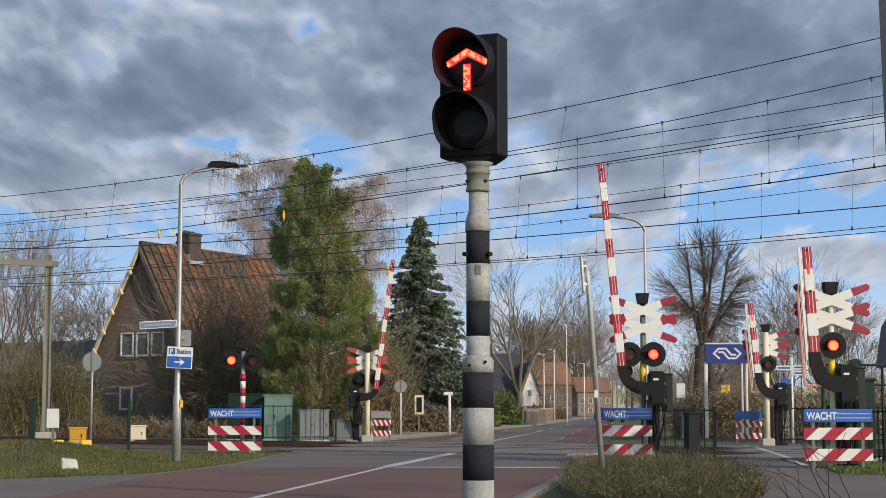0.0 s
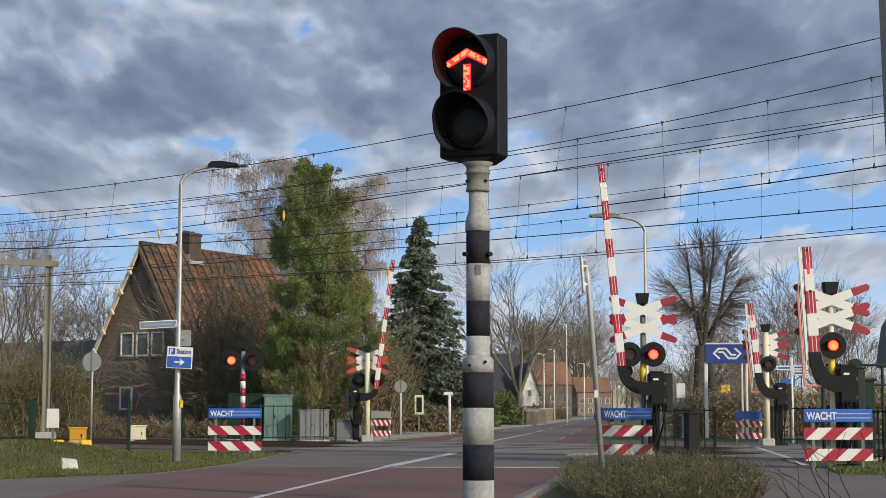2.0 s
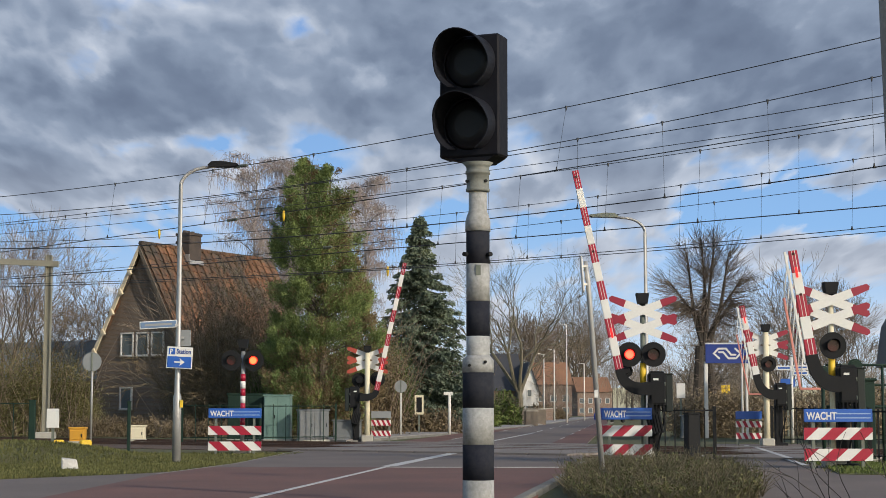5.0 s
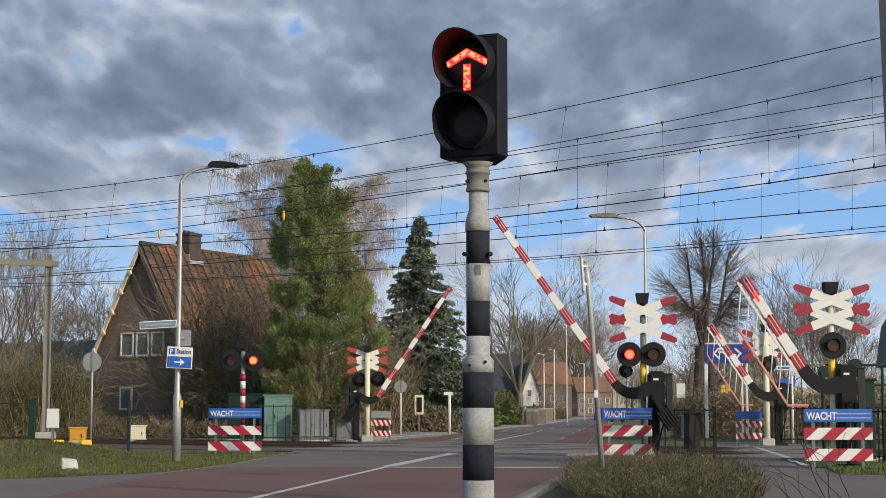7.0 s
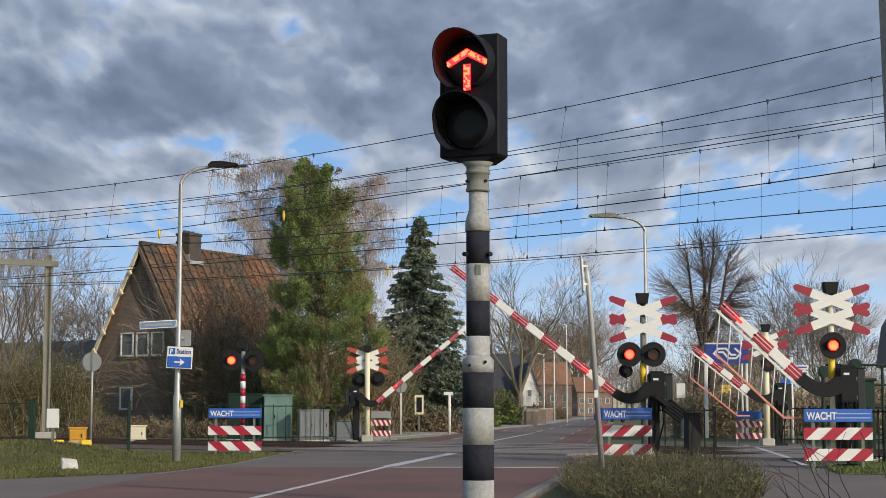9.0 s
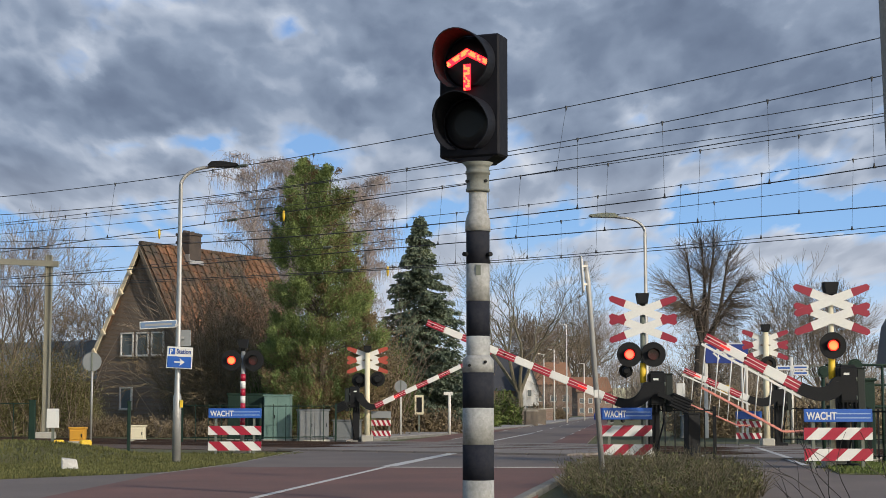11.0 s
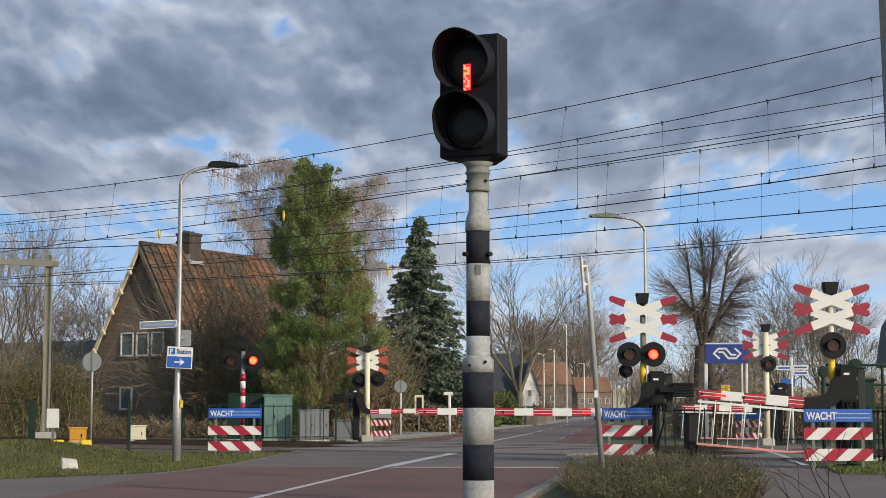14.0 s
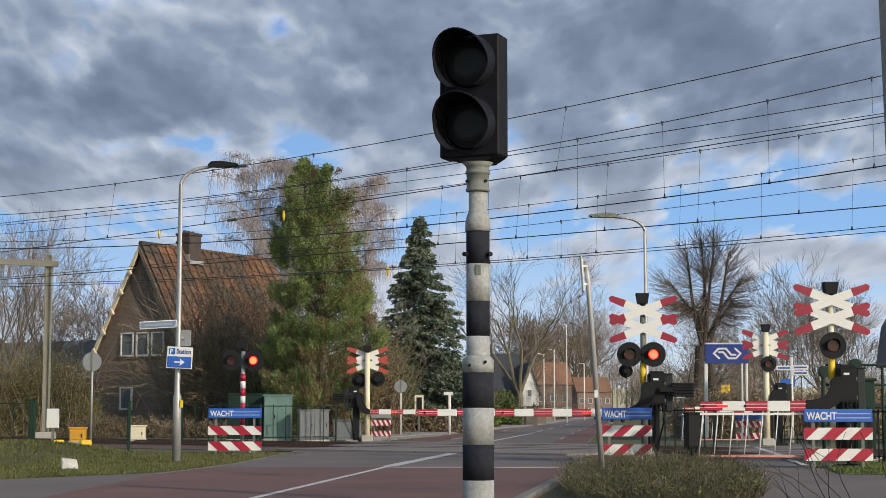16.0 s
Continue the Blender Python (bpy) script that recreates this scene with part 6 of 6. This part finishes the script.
def barrier(x, y, zp, off, length, mirror, label, tall=0.17, skirt=0.0, rail=False, weight=True, band=0.42, x0=0.62):
    """A barrier machine with its boom; returns the boom, and the rods and bar of its hanging skirt."""
    b = thing("level_crossing_barrier", pose(x, y, 0), label, "barrier", "level crossing barriers")
    d = 1 if mirror else -1
    bm = bmesh.new()
    cube(bm, (-d * 0.22, 0.05, zp - 0.02), (0.36, 0.42, 0.72), bev=0.03)
    cube(bm, (-d * 0.22, 0.05, zp + 0.35), (0.30, 0.36, 0.06), bev=0.02)
    part("machine_box", bm, M_BLACK, b, "black barrier machine housing")
    bm = bmesh.new()
    cube(bm, (-d * 0.15, 0.08, (zp - 0.3) / 2), (0.24, 0.24, zp - 0.3), bev=0.02)
    cube(bm, (-d * 0.15, 0.08, 0.05), (0.5, 0.5, 0.1), bev=0.02)
    part("pedestal", bm, M_BLACK, b, "black steel pedestal")
    bm = bmesh.new()
    disc(bm, (0, -0.24, zp), 0.15, 0.08, 20)
    disc(bm, (0, -0.27, zp), 0.06, 0.03, 12)
    part("bearing", bm, M_BLACK, b)
    bm = bmesh.new()
    cube(bm, (-d * 0.18, -0.168, zp + 0.2), (0.11, 0.006, 0.045))
    part("type_plate", bm, M_WHITEREF, b, "small white type plate")
    bm = bmesh.new()
    cube(bm, (-d * 0.47, 0.02, zp - 0.10), (0.16, 0.30, 0.80), bev=0.02)
    cube(bm, (-d * 0.47, 0.02, zp + 0.315), (0.19, 0.33, 0.03), bev=0.008)
    part("side_box", bm, M_GREENBLACK, b, "dark green-black cable box")
    bm = bmesh.new()
    for k in range(4):
        cube(bm, (-d * (0.10 + 0.08 * k), -0.19, zp - 0.42), (0.018, 0.06, 0.16))
    tube(bm, [(-d * 0.30, -0.16, zp - 0.36), (-d * 0.34, -0.22, zp - 0.70), (-d * 0.22, -0.12, zp - 1.2), (-d * 0.20, 0.0, 0.05)], 0.02, 8)
    part("cable_ribs", bm, M_BLACK, b, "black ribs and hanging cable")
    bm = bmesh.new()
    cube(bm, (-d * 0.22, -0.172, zp - 0.08), (0.29, 0.018, 0.48), bev=0.006)
    hatch = part("hatch", bm, M_BLACK, b, "black service hatch")
    for hz in (-0.26, 0.10):
        bm = bmesh.new()
        tube(bm, [(-d * 0.37, -0.18, zp + hz - 0.04), (-d * 0.37, -0.18, zp + hz + 0.04)], 0.014, 8)
        part("hinge", bm, M_GALVDARK, hatch)
    bm = bmesh.new()
    cube(bm, (d * (x0 + length) / 2, -0.30, -off), (length - x0 - 0.01, 0.04, tall * 0.72))
    boom = part("boom", bm, M_WHITEREF, b, "red and white striped boom", pose(0, 0, zp, 0, 0, 0))
    n = max(1, round((length - x0) / band))
    for k in range(n):
        a, e = x0 + (length - x0) * k / n, x0 + (length - x0) * (k + 1) / n
        t0 = tall * (1.05 - 0.25 * k / n)
        bm = bmesh.new()
        cube(bm, (d * (a + e) / 2, -0.30, -off), (e - a - 0.002, 0.055, t0), 0, bev=0.008)
        part("band", bm, M_WHITEREF if (n - 1 - k) % 2 else M_RED, boom, "white band" if (n - 1 - k) % 2 else "red band")
        if not (n - 1 - k) % 2:
            bm = bmesh.new()
            for side, wide in ((0.20, 0.07), (-0.16, 0.05)):
                cube(bm, (d * (a + e) / 2, -0.329, -off + t0 * side), (e - a - 0.01, 0.006, t0 * wide))
            part("reflective_strip", bm, M_WHITEREF, boom, "pair of thin white reflective strips")
    bm = bmesh.new()
    # thick curved arm from the bearing down to the boom
    low_pts, high_pts = [], []
    for k in range(11):
        u = k / 10
        cx, cz = -(1 - u) ** 2 * (x0 + 0.12) - 2 * u * (1 - u) * 0.04, -(1 - u) ** 2 * off - 2 * u * (1 - u) * off
        tx, tz = 2 * (1 - u) * (x0 + 0.08) + 2 * u * 0.04, 2 * u * off + 1e-6
        n = math.hypot(tx, tz)
        half = tall * 0.55 + 0.05 * u
        low_pts.append((cx + tz / n * half, cz - tx / n * half))
        high_pts.append((cx - tz / n * half, cz + tx / n * half))
    o = [(-d * a, c) for a, c in low_pts + high_pts[::-1]]
    prism(bm, o, -0.35, -0.24, 0)
    part("arm", bm, M_BLACK, boom, "black cranked steel arm")
    if weight:
        bm = bmesh.new()
        cube(bm, (-d * 0.42, -0.28, -0.02), (0.36, 0.06, 0.10))
        for k in range(5):
            cube(bm, (-d * 0.76, -0.22, -0.15 + 0.062 * k), (0.46 - 0.02 * (k % 2), 0.20, 0.054), bev=0.012)
        cube(bm, (-d * 0.76, -0.22, -0.03), (0.36, 0.15, 0.29))
        part("counterweight", bm, M_BLACK, boom, "black counterweight")
    for f in (0.6, 0.97):
        bm = bmesh.new()
        disc(bm, (d * (x0 + (length - x0) * f), -0.345, -off), 0.028, 0.02, 12)
        part("reflector", bm, M_LENS, boom, "small dark boom lamp")
    for f in (0.2,) if length > 4 else (0.8,):
        bm = bmesh.new()
        cube(bm, (d * (x0 + (length - x0) * f), -0.338, -off), (0.2, 0.02, 0.038), bev=0.006)
        part("boom_light", bm, M_LAMP, boom, "small lit red boom light")
    if rail:
        bm = bmesh.new()
        cube(bm, (d * (x0 + length) / 2, -0.30, -off - tall * 0.75), (length - x0, 0.04, 0.045))
        part("under_rail", bm, M_WHITEREF, boom, "thin white rail under the boom")
    rods, bar = [], None
    if skirt:
        n = 7
        me = None
        for k in range(n):
            if me is None:
                bm = bmesh.new()
                tube(bm, [(0, 0, 0), (0, 0, -skirt)], 0.012, 6)
                me = mesh_of("rod", bm, M_WHITEREF)
            rx = d * (length - 0.06 - (length - x0) * 0.80 * k / (n - 1))
            r = part("rod", me, None, boom)
            rods.append((r, rx, -off - tall * 0.5))
        bm = bmesh.new()
        cube(bm, (0, 0, 0), ((length - x0) * 0.82, 0.03, 0.045), bev=0.006)
        bar = part("skirt_bar", bm, M_PINK, boom, "faded red lower skirt bar")
        bm = bmesh.new()
        cube(bm, (0.19, 0, 0), (0.40, 0.03, 0.045), bev=0.006)
        link = part("skirt_link", bm, M_PINK, boom, "faded red level link of the skirt")
        bar = (bar, d * (length - 0.05 - (length - x0) * 0.41), -off - tall * 0.5, link, (length - x0) * 0.41)
    return boom, zp, mirror, rods, bar, skirt


LAMPS, SIGNALS = {}, {}
YELLOW_BAND = [(1.72, 2.15, M_YELLOW, "yellow band")]
STRIPES = [(0.55 + 0.19 * k, 0.74 + 0.19 * k, M_RED if k % 2 else M_WHITEREF, "red band" if k % 2 else "white band") for k in range(8)]
SIGNALS["near"], LAMPS["near"] = signal_mast(4.36, 37.05, 3.29, 2.90, 1.40, 3.42, M_GALVDARK, "steel crossing signal with double white and red cross", [(-0.31, 2.33, 0.27), (0.21, 2.33, 0.27)], bands=YELLOW_BAND)
SIGNALS["path"], LAMPS["path"] = signal_mast(7.56, 33.05, 3.25, 2.89, 1.40, 3.36, M_CREAM, "cream post crossing signal beside the cycle path", [(0.0, 2.37, 0.26)], bands=YELLOW_BAND, core=M_LAMPHOT)
SIGNALS["far_path"], LAMPS["far_path"] = signal_mast(10.32, 54.3, 3.38, 3.05, 1.40, 3.62, M_CREAM, "cream post crossing signal beyond the tracks", [(0.05, 2.6, 0.25)], back=0.10)
SIGNALS["far"], LAMPS["far"] = signal_mast(-2.72, 61.2, 3.10, 2.77, 1.40, 3.2, M_CREAM, "crossing signal with faded orange and grey cross", [], cross=[M_WHITEREF, M_ORANGE], back=0.10)
SIGNALS["left"], LAMPS["left"] = signal_mast(-5.22, 44.4, 0, 0, 0, 2.72, M_GALV, "twin lamp crossing signal on striped post", [(-0.29, 2.42, 0.27), (0.28, 2.42, 0.27)], bands=STRIPES, core=M_LAMPHOT)

def rear_lamp(owner, x, z, r, y=0.14):
    """A lamp that faces away: round plate and the drum behind it."""
    bm = bmesh.new()
    disc(bm, (0, 0, 0), r, 0.025, 26)
    tube(bm, [(0, -0.20, 0), (0, -0.14, 0), (0, 0.0, 0)], [r * 0.40, r * 0.52, r * 0.60], 18)
    tube(bm, [(0, -0.03, 0), (0, -0.03, -r * 1.1)], 0.022, 8)
    part("rear_lamp", bm, M_BLACK, owner, "black back of a lamp", pose(x, y, z))


rear_lamp(SIGNALS["far"], 0.36, 2.26, 0.27)
rear_lamp(SIGNALS["far"], -0.30, 2.22, 0.27)
rear_lamp(SIGNALS["near"], -0.36, 1.98, 0.15)

BOOMS = {
    "near": barrier(4.43, 37.0, 1.59, 0.52, 4.96, False, "road barrier with long red and white boom", x0=0.42),
    "path": barrier(7.61, 33.0, 1.62, 0.42, 2.68, False, "cycle path barrier with short boom and hanging skirt", 0.2, 0.86, True, False, 0.40, 0.52),
    "far_path": barrier(10.59, 54.5, 1.63, 0.47, 2.98, False, "far cycle path barrier with hanging skirt", 0.2, 0.86, True, False, 0.40),
    "far": barrier(-2.97, 61.2, 1.61, 0.53, 5.04, True, "far road barrier with long red and white boom", x0=0.24),
}


def striped_board(x, y, wide, label, blue_z=1.05, turn=0, lean_sign=1, lift=0.0):
    """A low frame with two hatched boards and a blue warning plate on top."""
    b = thing("warning_board", pose(x, y, 0, 0, 0, turn), label, "warning board", "hatched warning boards")
    for px in (-wide * 0.36, wide * 0.36):
        bm = bmesh.new()
        cube(bm, (px, 0.04, blue_z / 2), (0.06, 0.05, blue_z))
        part("post", bm, M_GALVDARK, b, "grey steel post")
    for z in (0.21 + lift, 0.61 + lift):
        bm = bmesh.new()
        h, w = 0.23, wide
        n = 3
        p = w / 2.35
        cube(bm, (0, 0.004, z), (w, 0.02, h), 0)
        for k in range(-1, n + 2):
            # slanted red bars clipped to the board
            x0, x1 = -w / 2 + k * p, -w / 2 + k * p + p * 0.5
            lean = h * 1.1 * lean_sign
            poly = []
            for qx, qz in ((x0 + lean, -h / 2), (x1 + lean, -h / 2), (x1, h / 2), (x0, h / 2)):
                poly.append((qx, qz))
            poly = clip_x(clip_x(poly, -w / 2, 1), w / 2, -1)
            if len(poly) > 2:
                prism(bm, [(a, z + c) for a, c in poly], -0.012, -0.006, 1)
        part("hatched_board", bm, [M_WHITEREF, M_RED], b, "red and white hatched board")
    bm = bmesh.new()
    cube(bm, (0, -0.01, blue_z), (wide, 0.03, 0.25), bev=0.01)
    plate = part("blue_plate", bm, M_BLUE, b, "blue plate with white lettering")
    writing(plate, "WACHT", -wide * 0.46, -0.032, blue_z - 0.075, 0.20, 0.44 * wide)
    bm = bmesh.new()
    for z, w in ((0.035, 0.50), (-0.045, 0.50)):
        cube(bm, (wide * 0.22, -0.027, blue_z + z), (wide * w, 0.004, 0.02))
    part("small_print", bm, M_PRINT, plate, "two lines of small white print")
    return b


striped_board(-5.37, 44.0, 1.37, "red and white hatched board with blue plate in grass")
striped_board(3.92, 36.3, 1.06, "red and white hatched board with blue plate by hedge", lean_sign=-1, lift=0.075)
striped_board(7.54, 32.55, 1.31, "red and white hatched board with blue plate by path", blue_z=1.02, lean_sign=-1, lift=0.065)


# ---- the traffic light close to the camera ----
def traffic_light(x, y):
    t = thing("traffic_light", pose(x, y, 0), "black two-lamp traffic light on banded pole", "traffic light")
    zs = [0.0, 0.155, 0.315, 0.48, 0.64, 0.80, 0.955, 1.115, 1.27, 1.43, 1.585, 1.75, 1.90]
    for i, (a, b) in enumerate(zip(zs, zs[1:])):
        r = 0.069 if b <= 1.28 else 0.052
        bm = bmesh.new()
        tube(bm, [(0, 0, a), (0, 0, b)], r, 32)
        part("band", bm, M_BLACKPAINT if i % 2 else M_POLEWHITE, t, "black band" if i % 2 else "weathered white band")
    bm = bmesh.new()
    tube(bm, [(0, 0, 1.27), (0, 0, 1.325), (0, 0, 1.345)], [0.069, 0.069, 0.052], 32)
    part("sleeve", bm, M_POLEWHITE, t, "weathered white sleeve")
    bm = bmesh.new()
    tube(bm, [(0, 0, 1.895), (0, 0, 1.935), (0, 0, 1.962), (0, 0, 1.985), (0, 0, 2.085)], [0.056, 0.056, 0.050, 0.041, 0.040], 32)
    part("neck", bm, M_POLEWHITE, t, "weathered white reducing neck")
    bm = bmesh.new()
    tube(bm, [(0, 0, 2.072), (0, 0, 2.074), (0, 0, 2.086), (0, 0, 2.088), (0, 0, 2.150), (0, 0, 2.152), (0, 0, 2.164), (0, 0, 2.166), (0, 0, 2.185), (0, 0, 2.203)],
         [0.046, 0.053, 0.053, 0.050, 0.050, 0.055, 0.055, 0.050, 0.052, 0.070], 32)
    collar = part("collar", bm, M_COLLAR, t, "grey-green clamping collar")
    for q in (-62, 38):
        bm = bmesh.new()
        tube(bm, [(0.049 * math.sin(radians(q)), -0.049 * math.cos(radians(q)), 2.118), (0.060 * math.sin(radians(q)), -0.060 * math.cos(radians(q)), 2.118)], 0.007, 8)
        part("clamp_screw", bm, M_BLACK, collar)
    for bx in (-0.05, 0.045):
        bm = bmesh.new()
        tube(bm, [(bx, -0.035, 1.79), (bx * 1.25, -0.055, 1.79)], 0.010, 8)
        part("bolt", bm, M_BLACK, t)
    bm = bmesh.new()
    cube(bm, (0.0, -0.053, 1.72), (0.022, 0.004, 0.045))
    part("sticker", bm, M_GALVDARK, t, "dark worn sticker")
    for bx, bz in ((-0.04, 1.30), (0.03, 1.315)):
        bm = bmesh.new()
        tube(bm, [(bx, -0.05, bz), (bx, -0.072, bz)], 0.007, 8)
        part("set_screw", bm, M_BLACK, t)
    bm = bmesh.new()
    cube(bm, (0, 0.03, 0.29), (0.285, 0.12, 0.55), bev=0.008)
    prism(bm, [(-0.13, 0.02), (0.12, 0.02), (0.07, -0.008), (-0.02, -0.008)], -0.02, 0.12)
    head = part("head", bm, M_HEAD, t, "black lamp housing", pose(-0.028, 0, 2.212, 0, 0, -22))
    lit = []
    for zz in (0.44, 0.16):
        bm = bmesh.new()
        r, k = 0.126, 28
        ang = [radians(-60 + 300 * i / k) for i in range(k + 1)]
        a = [bm.verts.new((r * math.cos(q), -0.03, zz + r * math.sin(q))) for q in ang]
        b = [bm.verts.new((r * math.cos(q) * 1.04, -0.03 - 0.19 * (0.55 + 0.45 * max(0, math.sin(q))), zz - 0.01 + r * 1.04 * math.sin(q))) for q in ang]
        for i in range(k):
            bm.faces.new((a[i], a[i + 1], b[i + 1], b[i]))
        ob = part("visor", bm, M_VISOR, head, "black tunnel visor")
        md = ob.modifiers.new("thick", "SOLIDIFY")
        md.thickness = 0.004
        bm = bmesh.new()
        tube(bm, [(0, -0.05, zz), (0, -0.042, zz), (0, -0.028, zz)], [0.06, 0.10, 0.118], 32)
        part("lens", bm, M_DARKLENS, head, "dark lens")
    # arrow of small lamps: head and stem
    rng = random.Random(4)
    for which in ("arrow_head", "arrow_stem"):
        bm = bmesh.new()
        if which == "arrow_head":
            arm = [(0.0, 0.060), (0.096, 0.006), (0.088, -0.022), (0.0, 0.026)]
            for s in (-1, 1):
                prism(bm, [(s * a, 0.44 + c) for a, c in (arm if s > 0 else arm[::-1])], -0.056, -0.050, 0)
            pts = [(s * (0.005 + 0.084 * i / 10), 0.048 - 0.049 * i / 10 - 0.011 * j) for s in (-1, 1) for i in range(11) for j in range(2)]
        else:
            prism(bm, [(-0.016, 0.44 - 0.128), (0.016, 0.44 - 0.128), (0.016, 0.44 - 0.012), (-0.016, 0.44 - 0.012)], -0.056, -0.050, 0)
            pts = [(-0.009 + 0.009 * i, -0.02 - 0.0115 * j) for i in range(3) for j in range(10)]
        for px, pz in pts:
            hot = rng.random() < (0.8 if which == "arrow_head" else 0.35)
            tube(bm, [(px, -0.064, 0.44 + pz), (px, -0.052, 0.44 + pz)], [0.0045, 0.0068], 8, int(hot))
        lit.append(part(which, bm, [M_LED, M_LEDHOT], head, "glowing red arrow lamps"))
    return lit


ARROW = traffic_light(0.155, 7.5)


# ---- keyed motion ----
BOOM_ROWS = {
    "near": [(0, 84.6), (3.8, 84.6), (4.1, 84.6), (4.6, 82), (6.3, 61.5), (7, 54.5), (8, 46), (9, 37.8), (10.2, 28.6), (11.5, 18.7), (12.5, 10.6), (13.2, 5), (14.0, 0.3), (14.5, 0), (14.8, 0), (16, 0)],
    "far": [(0, 82.6), (3.8, 82.6), (4.1, 82.6), (4.6, 81), (6.3, 62.5), (7, 56.5), (8, 48), (9, 40), (10.2, 31), (11.5, 21), (12.5, 12.4), (13.2, 6.5), (14.0, 1.0), (14.6, 0), (14.9, 0), (16, 0)],
    "path": [(0, 86.7), (3.8, 86.7), (4.1, 86.7), (4.6, 84.5), (6.3, 64.5), (7, 57.6), (8, 49.6), (9, 43.4), (10.2, 36), (11.5, 23.4), (12.5, 15.2), (13.5, 8), (14.5, 2.5), (15.0, 0.3), (15.4, 0), (15.7, 0), (16, 0)],
    "far_path": [(0, 84.3), (3.8, 84.3), (4.1, 84.3), (4.6, 82.5), (6.3, 62.5), (7, 56.8), (8, 48), (9, 39), (10.2, 30), (11.5, 20), (12.5, 12.4), (13.5, 4.5), (14.2, 0.5), (14.6, 0), (14.9, 0), (16, 0)],
}


def slide_rows(spans, on, off):
    """A lamp that is pushed forward while lit and drawn back into its housing while dark."""
    state = lambda t: on if any(a <= t < b for a, b in spans) else off
    rows = [(0.0, state(0.0))]
    for t in sorted(t for ab in spans for t in ab):
        if 0.05 < t < 15.9:
            rows += [(t - 0.1, state(t - 0.02)), (t - 1 / 30, state(t - 0.02)), (t, state(t + 0.001)), (t + 0.067, state(t + 0.001))]
    return rows + [(15.9, state(15.9)), (15.95, state(16.0)), (16.0, state(16.0))]


def motions():
    drift = [(0.0, pose(13, 0, 0)), (16.0, pose(-13, 0, 0))]
    walk(SKY_SHEET, drift)
    for name, (boom, zp, mirror, rods, bar, skirt) in BOOMS.items():
        sgn = -1 if mirror else 1
        walk(boom, [(t, pose(0, 0, zp, 0, sgn * a, 0)) for t, a in BOOM_ROWS[name]])
        lean = -6.0
        for r, rx, rz in rods:
            walk(r, [(t, pose(rx, -0.30, rz, 0, -a - lean, 0)) for t, a in BOOM_ROWS[name]])
        if bar:
            rows = []
            for t, a in BOOM_ROWS[name]:
                hang = Matrix.Rotation(radians(-a - lean), 3, "Y") @ Vector((0, 0, -skirt))
                rows.append((t, pose(bar[1] + hang.x, -0.30, bar[2] + hang.z)))
            walk(bar[0], rows)
            walk(bar[3], [(t, pose(m.translation.x + bar[4], -0.30, m.translation.z, 0, -a, 0)) for (t, a), (_, m) in zip(BOOM_ROWS[name], rows)])
    on, off = pose(0, 0, 0), pose(0, 0.12, 0)
    T, t0 = 0.654, 0.47
    left = [(t0 + k * T + 0.026, t0 + k * T + 0.40) for k in range(-1, 25)]
    right = [(t0 + k * T + 0.40, t0 + (k + 1) * T + 0.01) for k in range(-2, 25)]
    near_l = [(0.31 + k * 0.662, 0.50 + k * 0.662) for k in range(-1, 25)]
    near_r = [(0.48 + k * 0.662, 0.98 + k * 0.662) for k in range(-1, 25)]
    for lit, spans in ((LAMPS["left"][0], left), (LAMPS["left"][1], right), (LAMPS["path"][0], left), (LAMPS["near"][0], near_l), (LAMPS["near"][1], near_r), (LAMPS["far_path"][0], [])):
        walk(lit, slide_rows(spans, on, off))
    away = pose(0, 0.09, 0)
    walk(ARROW[0], slide_rows([(-1, 2.75), (6.1, 13.65)], on, away))
    walk(ARROW[1], slide_rows([(-1, 3.35), (6.75, 14.2)], on, away))


motions()
